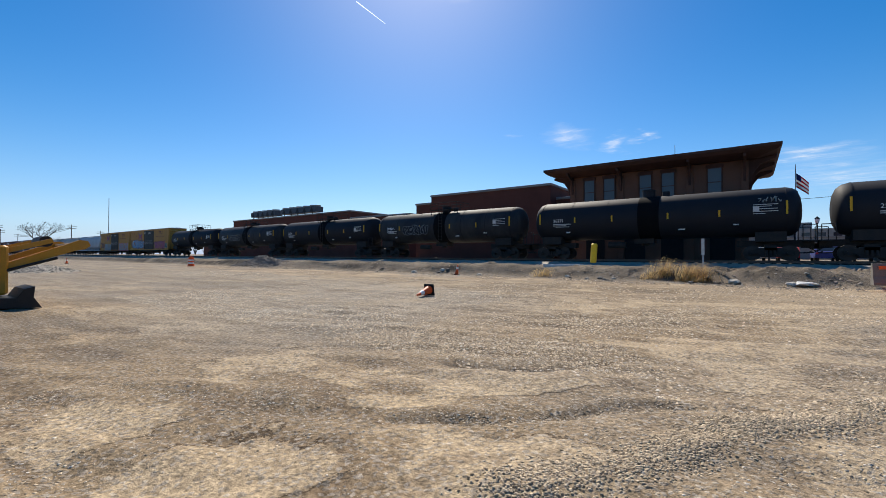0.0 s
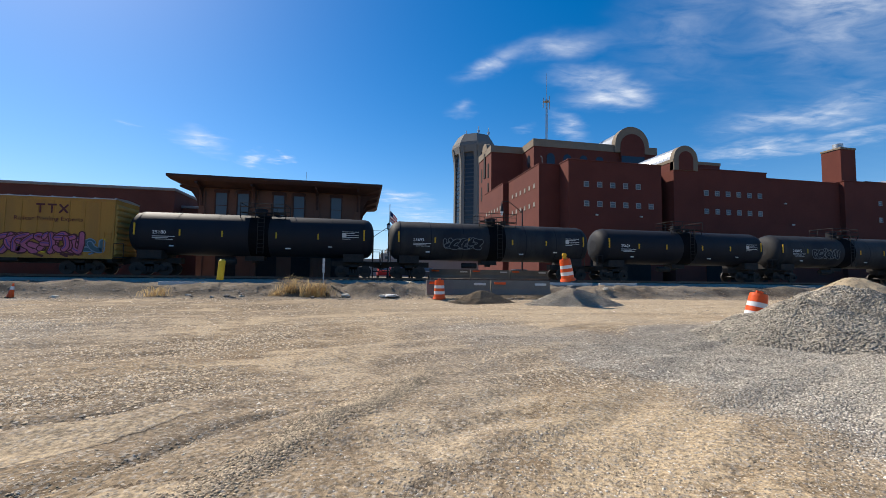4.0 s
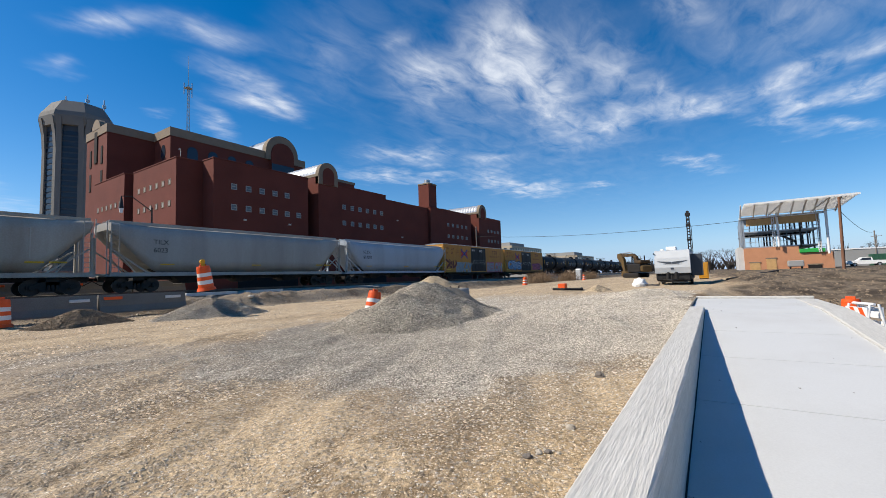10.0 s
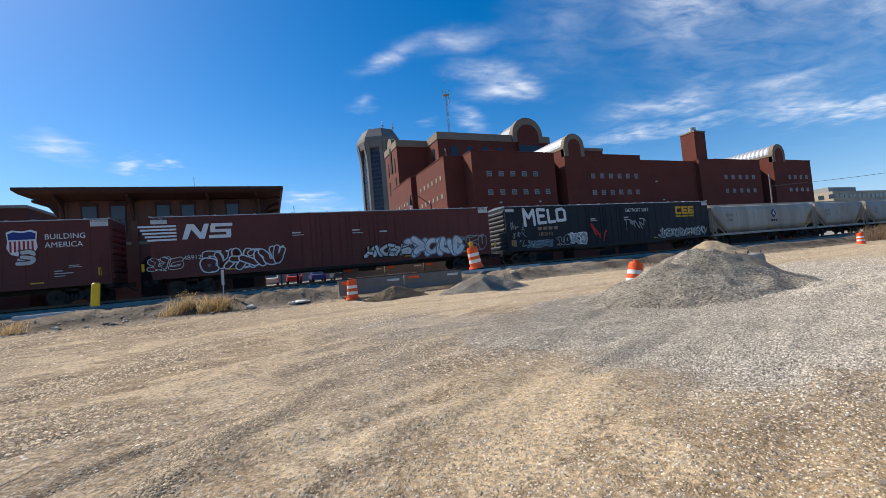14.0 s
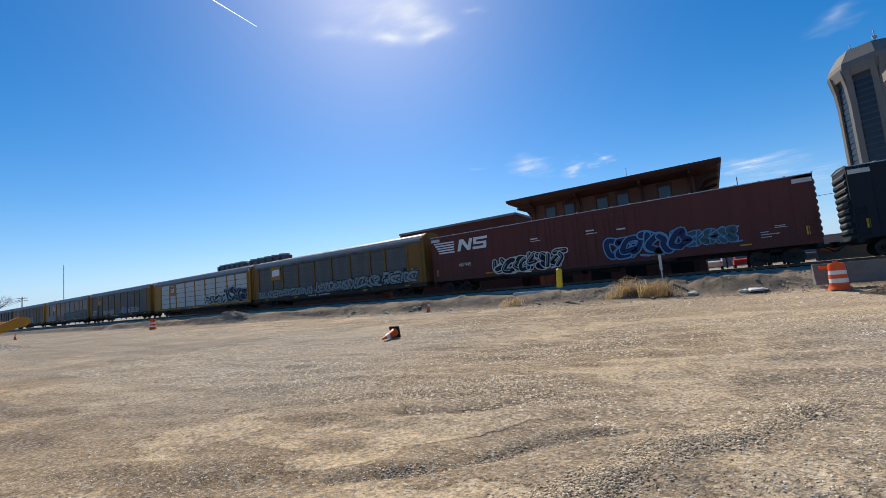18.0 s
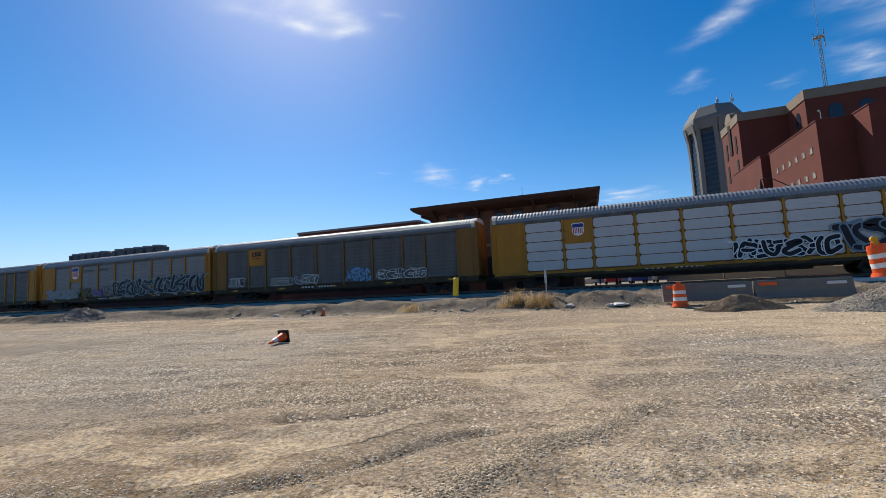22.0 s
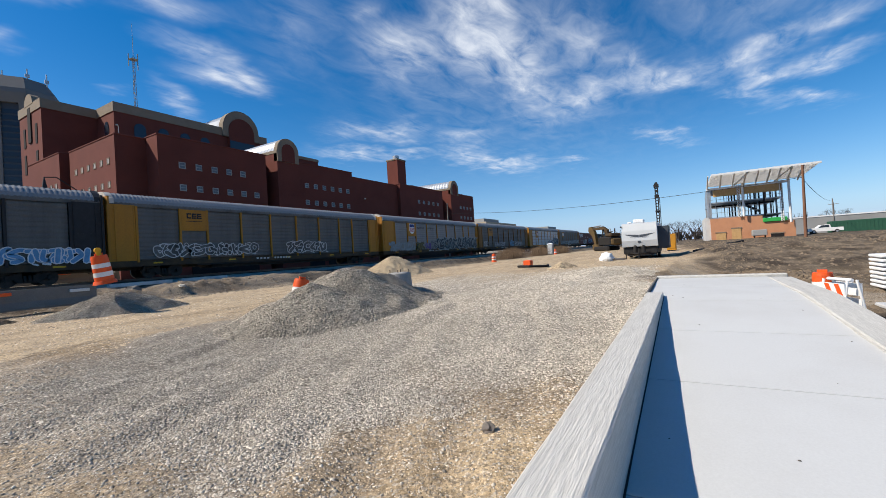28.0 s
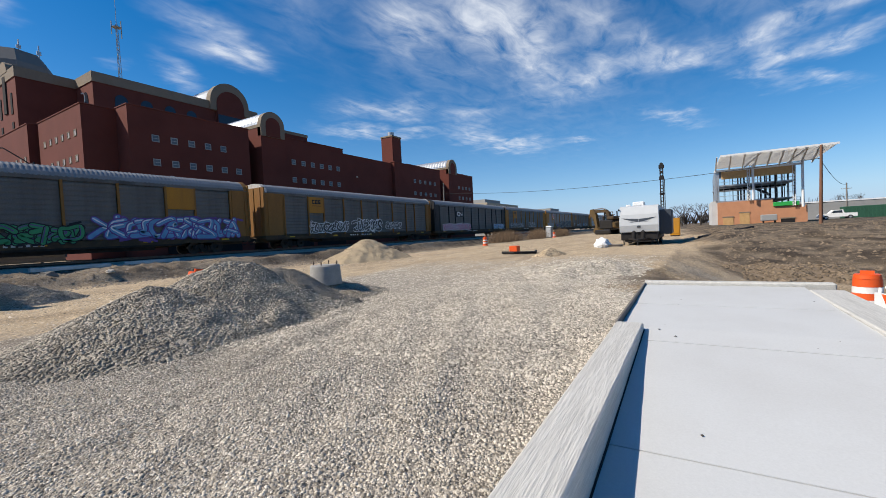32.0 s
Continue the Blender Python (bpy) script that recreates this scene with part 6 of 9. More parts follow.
def autorack(s, panel, frame_mat, label, seed, crest=None, painted=(), roof="rack_roof", shift=0.0):
    """Enclosed car carrier: corrugated side screens between posts, ribbed roof, end doors."""
    car = thing("autorack_car", pose(s, TRACK_Y, RAIL_Z), label, "autorack", "autorack cars of the train")
    half, w = 13.48, 1.5

    def deck():
        m = Mesh()
        m.box(-half, half, -w, w, 0.95, 1.2)
        for side in (-1, 1):
            m.box(-half, half, *sorted((side * (w - 0.02), side * (w + 0.03))), 0.82, 1.22)
        m.box(-half, half, -0.35, 0.35, 0.6, 0.95)
        return m

    part("deck", deck, "rack_sill", car, key="deck")
    for side in (-1, 1):
        part("top_beam", lambda: Mesh().box(-half, half, -0.03, 0.03, 4.86, 5.1), "rack_grey", car, at=pose(0, side * (w - 0.01), 0), key="beam")

    def roof_mesh():
        prof = [(-w - 0.02, 5.06), (-w + 0.03, 5.3), (-w + 0.3, 5.56), (-w + 0.62, 5.74), (0, 5.82), (w - 0.62, 5.74), (w - 0.3, 5.56), (w - 0.03, 5.3), (w + 0.02, 5.06)]
        rings = []
        n = 110
        for k in range(2 * n + 1):
            x = -half + 2 * half * k / (2 * n)
            up = 0.03 if k % 2 else 0.0
            rings.append([(x, y * (1 + up * 0.2), z + (up if 1 < i < 7 else 0)) for i, (y, z) in enumerate(prof)])
        return Mesh().loft(rings, smooth=False, caps=False, closed=False)

    part("roof", roof_mesh, roof, car, key="roof")

    def plates(a):
        """One side screen of white plates, 2 a long."""
        m = Mesh()
        b = a - 0.12
        for k in range(5):
            z = 1.29 + 0.715 * k
            o = [(-a, z + 0.12), (-b, z), (b, z), (a, z + 0.12), (a, z + 0.54), (b, z + 0.66), (-b, z + 0.66), (-a, z + 0.54)]
            m.prism(o, "y", -0.05, 0.0)
            m.prism([(-b, z + 0.29), (b, z + 0.29), (b, z + 0.37), (-b, z + 0.37)], "y", -0.075, -0.05)
        return m

    def screen(a):
        """One side screen with level ridges, 2 a long."""
        m = Mesh()
        prof = []
        n = 12
        for k in range(n):
            z = 1.26 + 3.58 * k / n
            prof += [(0.0, z), (0.025, z + 0.05), (0.025, z + 0.17), (0.0, z + 0.22)]
        outline = [(-y, z) for y, z in prof] + [(0.06, 4.86), (0.06, 1.26)]
        m.prism(outline, "x", -a, a)
        return m

    posts = [shift + x for x in (-11.9, -9.1, -7.1, -4.25, -1.42, 1.42, 4.25, 7.1, 9.1, 11.9)]
    for side in (-1, 1):
        turn = 0 if side < 0 else 180
        for k in range(9):
            a = (posts[k + 1] - posts[k]) / 2 - 0.1
            part("side_screen", (lambda a=a: plates(a)) if panel == "rack_white" else (lambda a=a: screen(a)), panel, car, at=pose((posts[k] + posts[k + 1]) / 2, side * (w - 0.05), 0, 0, 0, turn), key=("screen", panel == "rack_white", round(a, 2)))
        if panel == "rack_white":
            part("screen_backing", lambda: Mesh().box(-12.3, 12.3, 0.002, 0.05, 1.24, 4.88), "rack_brown", car, at=pose(0, side * (w - 0.05), 0, 0, 0, turn), key="backing")
            part("yellow_sill", lambda: Mesh().box(-13.4, 13.4, -0.1, -0.06, 1.02, 1.2), frame_mat, car, at=pose(0, side * (w - 0.02), 0, 0, 0, turn), key="ysill")
        for x in posts:
            part("side_post", lambda: Mesh().box(-0.07, 0.07, -0.07, 0.05, 1.1, 4.9), frame_mat, car, at=pose(x, side * w, 0, 0, 0, turn), key="post")

    def end_panel(a):
        m = Mesh().box(-a, a, -0.03, 0.05, 1.2, 4.95)
        m.box(-a + 0.06, -a + 0.12, -0.06, -0.03, 1.25, 4.9).box(a - 0.12, a - 0.06, -0.06, -0.03, 1.25, 4.9).box(-a + 0.12, a - 0.12, -0.06, -0.03, 3.0, 3.1)
        return m

    def end_door():
        o = [(-0.05, -1.6), (-0.05, 1.6)]
        for k in range(7):
            y = 1.6 - 3.2 * k / 7
            d = 0.06 + 0.05 * (k % 2)
            o += [(d, y), (d, y - 3.2 / 7)]
        return Mesh().prism(o, "z", 1.2, 5.45)

    for sx in (-1, 1):
        for side in (-1, 1):
            inner = abs(posts[0] if sx < 0 else posts[-1]) + 0.075
            a = (13.55 - inner) / 2
            part("end_panel", lambda a=a: end_panel(a), frame_mat, car, at=pose(sx * (inner + a), side * w, 0, 0, 0, 0 if side < 0 else 180), key=("endp", round(a, 2)))
        part("end_door", end_door, frame_mat, car, at=pose(sx * half, 0, 0, 0, 0, 0 if sx > 0 else 180), key="endd")
        part("end_cap", lambda: Mesh().prism([(-w - 0.03, 5.0), (w + 0.03, 5.0), (w, 5.32), (w - 0.3, 5.6), (w - 0.6, 5.79), (0, 5.86), (-w + 0.6, 5.79), (-w + 0.3, 5.6), (-w, 5.32)], "x", -0.35, 0.02), "end_white" if seed in (1, 2, 3, 4, 6) else frame_mat, car, at=pose(sx * half, 0, 0, 0, 0, 0 if sx > 0 else 180), key="cap")
        bogie(car, sx * 10.1)
        coupler(car, sx * (half - 0.3), sx)
        part("ladder", lambda: ladder_mesh(3.6, 0.4, 11), frame_mat, car, at=pose(sx * 13.35, -w - 0.05, 1.2), key="al")

    def under():
        m = Mesh().box(-6.5, 6.5, -0.9, 0.9, 0.45, 0.95)
        m.box(-8, 8, -1.48, -1.42, 0.7, 0.85).box(-8, 8, 1.42, 1.48, 0.7, 0.85)
        return m

    part("underframe", under, "under", car, key="under")
    y = -w - 0.065
    if crest is not None:
        x, kind = crest
        wide = {"up": 0.93, "wave": 1.34, "board": 0.93}.get(kind, 0.92)
        bars([(x - wide, x + wide, 3.1 if kind == "up" else 3.3, 4.2 if kind == "wave" else 4.86)], "rack_yellow" if frame_mat != "rack_black" else "rack_black", car, y + 0.01, "crest_board", 0.02, "painted board")
        if kind == "up":
            shield(car, x, 4.1, 0.85 if panel == "rack_white" else 1.25, y - 0.016)
        elif kind == "blocks":
            block_logo(car, x - 0.55, 4.2, 1.1, 0.4, y - 0.014, "g_black", under=False)
            bars([(x - 0.6, x + 0.6, 3.98, 4.02)], "g_black", car, y - 0.014)
        elif kind == "white":
            plate([(x - 0.75, 3.75), (x + 0.7, 3.8), (x + 0.75, 4.55), (x - 0.6, 4.5)], "white", car, y - 0.014, "paper_patch")
        elif kind == "wave":
            m = Mesh()
            stroke(m, [(x - 0.15, 4.02), (x - 0.75, 4.02), (x - 0.85, 3.75), (x - 0.7, 3.47), (x - 0.1, 3.47), (x + 0.0, 4.02), (x + 0.75, 3.47), (x + 0.8, 4.05)], 0.08, y - 0.016)
            part("company_mark", m, "white", car, "white looped company mark")
    bars([(-11.0 + 5.5 * k, -10.4 + 5.5 * k, 0.98, 1.08) for k in range(5)], "logo_yellow", car, y + 0.02)
    bars([(-3.0 + 0.35 * k, -2.8 + 0.35 * k, 0.96, 1.1) for k in range(4)] + [(-1.2 + 0.3 * k, -1.02 + 0.3 * k, 0.96, 1.1) for k in range(6)], "dirty_white", car, y + 0.02)
    for x0, x1, z0, z1, fill, edge, inner in painted:
        graffiti(car, x0, x1, z0, z1, y - 0.02, fill, edge, seed * 17 + int(x0 * 10), inner=inner, dense=z1 - z0 > 1.15)
    return car


SPEED = 17.5
TRAIN = []


def build_train():
    # tank cars, ahead of the yellow boxcars
    ends = [-86.7, -69.0, -50.9, -33.6, -15.4, 2.5]
    for k in range(20):
        mid = (ends[k] + ends[k + 1]) / 2 if k < 5 else 2.5 + 18.1 * (k - 5) + 9.05
        TRAIN.append((tank_car(mid, (0, 1, 0, 1, 2, 0, 1, 0)[k % 8], k), mid))
    for s, seed in ((-96.6, 0), (-116.8, 1)):
        TRAIN.append((ttx_boxcar(s, seed), s))
    for s, half, paint, label, mark, bays in (
        (-135.5, 9.6, "hop_blue", "pale blue-grey covered hopper with black lettering", ("SCYX", "893582"), 3),
        (-155.4, 9.7, "hop_grey", "light grey covered hopper with black lettering", ("TILX", "6023"), 3),
        (-171.8, 6.25, "hop_tan", "short light grey covered hopper with black lettering", ("FLOX", "983297"), 2),
        (-188.3, 10.3, "hop_tan", "stained grey covered hopper with a dark diamond mark", ("ADMX", "63508"), 4),
    ):
        car = hopper(s, half, paint, label, mark, bays)
        if half > 10:
            plate([(0.8, 3.3), (1.35, 3.95), (1.9, 3.3), (1.35, 2.75)], "g_navy", car, -1.535, "diamond_mark")
            plate([(1.1, 3.3), (1.5, 3.7), (1.55, 3.1)], "white", car, -1.54, "diamond_mark")
            bars([(0.75, 1.1, 2.35, 2.6), (1.2, 1.55, 2.35, 2.6), (1.65, 2.0, 2.35, 2.6)], "g_black", car, -1.535)
        TRAIN.append((car, s))
    for s, kind in ((-212.35, "melo"), (-239.75, "ns1"), (-267.55, "wp"), (-295.1, "csx"), (-323.2, "ns2")):
        TRAIN.append((big_boxcar(s, kind), s))
    racks = [
        ("rack_grey", "rack_brown", "weathered grey autorack with yellow posts, white patch and pale graffiti", (-8.75, "white"), [(-12.6, -2.0, 1.15, 2.1, "g_pale", "rack_black", None), (-2.2, 8.0, 1.15, 2.4, "g_pale", "g_black", None), (8.0, 12.4, 1.2, 2.6, "g_pale", "g_black", None)]),
        ("rack_white", "rack_yellow", "white-panelled autorack with yellow ends and dark graffiti", (-7.15, "up"), [(1.8, 7.6, 1.2, 2.5, "g_black", "g_white", None), (7.4, 12.6, 1.2, 3.1, "g_black", "g_slate", None)]),
        ("rack_grey", "rack_brown", "dull grey autorack with brown-yellow posts and faint graffiti", (-8.1, "blocks"), [(-11.6, -9.5, 1.4, 2.2, "rack_grey", "dirty_white", None), (-6.5, -4.0, 1.3, 2.0, "rack_grey", "dirty_white", None), (-3.6, -1.2, 1.3, 2.1, "rack_grey", "dirty_white", None), (1.6, 4.2, 1.2, 2.4, "g_blue", "rack_grey", None), (4.6, 9.0, 1.3, 2.1, "rack_grey", "dirty_white", None)]),
        ("rack_silver", "rack_yellow", "silver autorack with yellow posts, crest, slogan and large teal graffiti", (-7.1, "up"), [(-0.8, 12.9, 1.1, 2.9, "g_black", "g_pale", "g_teal"), (-12.4, -6.4, 1.15, 2.3, "g_pale", "rack_silver", None), (-6.4, -4.2, 1.2, 2.2, "g_olive", "rack_sill", None), (-4.0, -2.3, 1.2, 2.1, "g_purple", "rack_silver", None), (-2.2, -0.6, 1.2, 2.4, "rack_silver", "g_black", None)]),
        ("rack_grey", "rack_yellow", "grey autorack with yellow posts and a yellow board", (-8.1, "blocks"), [(-11.0, -3.0, 1.4, 2.3, "rack_grey", "dirty_white", None), (0.0, 5.0, 1.4, 2.4, "rack_grey", "dirty_white", None)]),
        ("rack_grey", "rack_black", "dark grey autorack with black posts and a white looped mark", (-5.67, "wave"), [(-11.5, -2.0, 1.15, 2.2, "g_pink", "g_white", "g_blue"), (7.5, 12.6, 1.2, 2.1, "g_blue", "g_white", None)]),
        ("rack_grey", "rack_brown", "dull grey autorack with yellow ends, a lettered board and white graffiti", (-7.6, "blocks"), [(-8.8, -3.4, 1.3, 2.5, "rack_grey", "g_white", None), (-2.8, 2.4, 1.3, 2.7, "rack_grey", "g_white", None), (3.0, 6.4, 1.6, 2.4, "rack_grey", "dirty_white", None)]),
        ("rack_grey", "rack_brown", "grey autorack with yellow door and green and purple graffiti", (8.1, "board"), [(-12.5, 2.0, 1.0, 2.3, "g_green", "g_black", "g_purple"), (2.6, 12.4, 1.1, 2.7, "g_blue", "g_purple", "g_white")]),
    ]
    joints = [-336.8, -365.0, -392.8, -420.6, -448.6, -475.6, -503.2, -531.8, -560.2]
    for k in range(15):
        panel, posts, label, crest, painted = racks[k] if k < len(racks) else racks[(2, 0, 4, 6, 3, 1, 2)[k - len(racks)]]
        s = (joints[k] + joints[k + 1]) / 2 if k < 8 else -560.2 - 28.3 * (k - 8) - 14.15
        s += 0.4 if k in (1, 3) else 0.0
        car = autorack(s, panel, posts, label, k, crest, painted if k < 8 else painted[:2], shift={0: -0.4, 1: 0.9, 3: 1.0, 6: 0.5}.get(k, 0.0))
        if k == 3:
            text("BUILDING", 0.4, "g_black", car, -5.8, 4.12, -1.57, wide=1.0)
            text("AMERICA", 0.4, "g_black", car, -3.12, 4.12, -1.57, wide=1.0)
        TRAIN.append((car, s))


build_train()


# ================= buildings =================
def window(parent, x, z, w, h, y, glass="dark_glass", frame_mat="wood_trim", side="y", bar=True):
    """A window that faces -y (or -x): frame proud of the wall, sunk pane, glazing bars."""
    def frame_mesh():
        m = Mesh()
        t = min(0.09, w * 0.12)
        m.box(-w / 2, w / 2, -0.05, 0.06, h - t, h).box(-w / 2, w / 2, -0.07, 0.06, 0, t)
        m.box(-w / 2, -w / 2 + t, -0.05, 0.06, t, h - t).box(w / 2 - t, w / 2, -0.05, 0.06, t, h - t)
        if bar:
            m.box(-w / 2 + t, w / 2 - t, -0.03, 0.05, h * 0.5 - t / 3, h * 0.5 + t / 3)
        return m
    at = pose(x, y, z) if side == "y" else pose(y, x, z, 0, 0, -90)
    f = part("window", frame_mesh, frame_mat, parent, at=at, key=("wf", w, h, bar))
    part("pane", lambda: Mesh().box(-w / 2 + 0.02, w / 2 - 0.02, -0.012, 0.0, 0.02, h - 0.02), glass, f, key=("wp", w, h))


def arch_outline(cx, half, z0, spring, n=14):
    o = [(cx - half, z0), (cx + half, z0)]
    return o + [(cx + half * math.cos(math.pi * k / n), spring + half * math.sin(math.pi * k / n)) for k in range(n + 1)]


def vault_tower(b, x0, x1, front, back, spring, side_band=True):
    """A brick bay with a stone arch and a ribbed metal vault that runs back from it."""
    cx, half = (x0 + x1) / 2, (x1 - x0) / 2
    part("bay", Mesh().box(x0, x1, front, back, 1.0, spring), "brick", b)
    outer = arch_outline(cx, half, spring - 1.8, spring)
    part("gable", Mesh().prism(outer, "y", front - 0.15, front + 0.7), "stone", b, "buff stone arch")
    part("gable_infill", Mesh().prism(arch_outline(cx, half * 0.6, spring - 1.78, spring - 0.05), "y", front - 0.19, front), "brick", b)
    n = 14
    m = Mesh()
    rings = []
    count = int((back - front) / 0.9)
    for k in range(count * 2 + 1):
        y = front + 0.7 + (back - front - 0.7) * k / (count * 2)
        r = half * 0.95 + (0.12 if k % 2 else 0)
        rings.append([(cx + r * math.cos(math.pi * i / n), y, spring + r * math.sin(math.pi * i / n)) for i in range(n + 1)])
    m.loft(rings, smooth=False, closed=False, caps=False)
    part("vault_roof", m, "vault", b, "ribbed bright metal vault")
    if side_band:
        part("parapet_band", Mesh().box(x0 - 0.06, x1 + 0.06, front - 0.06, back, spring - 0.5, spring - 0.02), "stone", b)


def civic_building():
    b = thing("county_building", Matrix(), "large dark red brick building with stone bands and metal vaults", "building")
    g = 0.9

    def block(x0, x1, y0, y1, top, cap="brick"):
        part("wall_block", Mesh().box(x0, x1, y0, y1, g, top), "brick", b)
        part("coping", Mesh().soft(x0 - 0.08, x1 + 0.08, y0 - 0.08, y1 + 0.08, top, top + 0.16, 0.03), "stone" if cap == "stone" else "brick", b)
        part("flat_roof", Mesh().box(x0 + 0.4, x1 - 0.4, y0 + 0.4, y1 - 0.4, top + 0.16, top + 0.2), "roofing", b)

    block(26.1, 46.5, 59.9, 73.2, 18.8)
    block(25.3, 46.5, 74.2, 86.0, 18.8)
    # the gap between the blocks is filled near-black, its shade painted
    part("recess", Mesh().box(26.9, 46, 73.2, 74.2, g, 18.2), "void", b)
    block(29.5, 45.2, 57.0, 59.8, 18.95)
    block(45.2, 47.0, 62.0, 72.0, 18.6)
    vault_tower(b, 46.9, 51.2, 56.4, 73.0, 20.15)
    block(51.2, 65.0, 57.0, 80.0, 18.95)
    part("penthouse", Mesh().box(51.4, 60.5, 61.5, 72, 19.1, 21.1), "brick", b)
    part("penthouse_band", Mesh().box(51.3, 60.6, 61.4, 72.1, 21.1, 21.6), "stone", b)
    block(65.0, 81.0, 57.4, 80.0, 18.2)
    block(80.6, 86.2, 56.6, 62.0, 18.5)
    chim = part("chimney", Mesh().soft(81.9, 85.2, 57.8, 61.0, 18.6, 24.6, 0.05), "brick", b)
    part("chimney_cap", Mesh().soft(81.8, 85.3, 57.7, 61.1, 24.6, 24.95, 0.05), "stone", chim)
    part("chimney_flue", Mesh().cyl((83.6, 59.4, 24.9), (83.6, 59.4, 26.0), 0.75, n=14), "galv", chim, "bright metal flue")
    block(86.2, 101.2, 57.2, 80.0, 18.8)
    vault_tower(b, 104.6, 109.1, 56.4, 74.0, 20.2)
    block(101.2, 104.6, 60.5, 80.0, 18.8)
    block(109.1, 120.3, 57.0, 80.0, 19.0)
    # upper block with arch gable, and the wing behind it
    block(39.2, 72.3, 92.0, 122.0, 32.4)
    block(30.9, 39.2, 99.0, 109.9, 32.4)
    part("upper_band", Mesh().box(39.05, 72.45, 91.85, 122, 32.5, 34.3), "stone", b, "buff stone parapet")
    part("upper_band", Mesh().box(30.75, 39.2, 98.85, 110.05, 32.5, 34.2), "stone", b, "buff stone parapet")
    cx, half = 65.1, 4.7
    part("arch_gable", Mesh().prism(arch_outline(cx, half, 32.4, 34.4), "y", 91.4, 93.0), "stone", b, "large buff stone arch")
    part("arch_infill", Mesh().prism(arch_outline(cx, 3.3, 26.0, 33.9), "y", 91.2, 92.0), "brick", b)
    part("arch_window", Mesh().box(cx - 3.2, cx + 3.2, 91.15, 91.4, 26.6, 31.5), "dark_glass", b)
    m = Mesh()
    rings = []
    for k in range(81):
        rr = 4.3 + (0.16 if k % 2 else 0)
        rings.append([(cx + rr * math.cos(math.pi * i / 16), 93 + 0.3 * k, 34.35 + rr * math.sin(math.pi * i / 16)) for i in range(17)])
    m.loft(rings, smooth=False, closed=False, caps=False)
    part("vault_roof", m, "vault", b, "bright metal vault")
    m = Mesh()
    m.loft([[(30.7, 104.4 + 2.1 * math.cos(math.pi * i / 12), 34.0 + 2.1 * math.sin(math.pi * i / 12)) for i in range(13)], [(31.8, 104.4 + 2.1 * math.cos(math.pi * i / 12), 34.0 + 2.1 * math.sin(math.pi * i / 12)) for i in range(13)]], smooth=False)
    part("side_arch", m, "stone", b)
    # slot and tall windows: near-black shapes, their inner shade painted
    part("side_slot", Mesh().box(30.7, 31.2, 103.7, 105.1, 27, 33.5), "void", b)
    for y in (101.0, 106.9):
        for z in (21.5, 26.5):
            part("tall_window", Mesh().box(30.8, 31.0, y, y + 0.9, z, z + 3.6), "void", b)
    for k in range(7):
        if k != 4:
            x = 43.5 + 4.3 * k if k < 4 else 43.5 + 4.3 * k + 1.0
            if not 60 < x < 70:
                part("arched_window", Mesh().prism(arch_outline(x, 1.05, 28.2, 30.0, 8), "y", 91.9, 92.02), "dark_glass", b)
    part("side_window", Mesh().prism([(95 + 0.9 * math.cos(math.pi * k / 6), 29.5 + 1.6 * math.sin(math.pi * k / 6)) for k in range(12)], "x", 39.1, 39.25), "dark_glass", b)
    # punched square windows
    for z in (15.0, 12.05):
        for k in range(6):
            if not (k == 5 and z > 14):
                window(b, 32.4 + 2.18 * k, z, 0.85, 0.85, 57.0, "pale_glass", "far_grey")
        for k in range(6):
            window(b, 53.3 + 2.05 * k, z - 0.3, 0.85, 0.85, 57.0, "pale_glass", "far_grey")
        for k in range(5):
            window(b, 89.3 + 2.3 * k, z - 0.3, 0.85, 0.85, 57.2, "pale_glass", "far_grey")
        for k in range(4):
            window(b, 111.4 + 2.2 * k, z - 0.3, 0.85, 0.85, 57.0, "pale_glass", "far_grey")
        # -x wall panes, with the sun's reflection painted pale
        for k in range(6):
            window(b, 61.7 + 1.9 * k, z + 0.35, 0.75, 0.8, 26.1, "sunlit_pane", "stone", side="x", bar=False)
        for k in range(6):
            window(b, 75.6 + 1.75 * k, z - 1.05, 0.75, 0.8, 25.3, "sunlit_pane", "stone", side="x", bar=False)
    # no real openings: near-black boxes on the wall carry the bays' shade
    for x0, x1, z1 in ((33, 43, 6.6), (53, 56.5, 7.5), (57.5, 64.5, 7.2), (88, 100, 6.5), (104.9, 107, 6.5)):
        part("loading_bay", Mesh().box(x0, x1, 56.9, 57.35, 1.0, z1), "void", b, "loading bay opening drawn as a near-black box of painted shade")
        part("bay_canopy", Mesh().soft(x0 - 0.3, x1 + 0.3, 55.8, 57.1, z1, z1 + 0.35, 0.04), "stone", b)
    for x, y, z in ((26.5, 59.6, 19.2),):
        m = Mesh().cyl((x, y, z - 0.25), (x, y, z + 0.5), 0.035, n=8)
        m.cyl((x, y, z + 0.5), (x - 0.15, y - 0.15, z + 0.7), 0.035, n=8).cyl((x - 0.15, y - 0.15, z + 0.7), (x - 0.4, y - 0.4, z + 0.55), 0.06, n=8)
        part("roof_camera", m, "dirty_white", b)
    for x, z in ((34, 10.7), (41.5, 10.7), (68.5, 14.0), (70, 10.5)):
        part("wall_lamp", Mesh().soft(x - 0.2, x + 0.2, 56.75, 57.0, z, z + 0.22, 0.03), "dirty_white", b)
    for k in range(3):
        part("roof_unit", Mesh().soft(40 + 3 * k, 41.2 + 3 * k, 62, 63.5, 18.9, 19.7, 0.05), "galv", b)


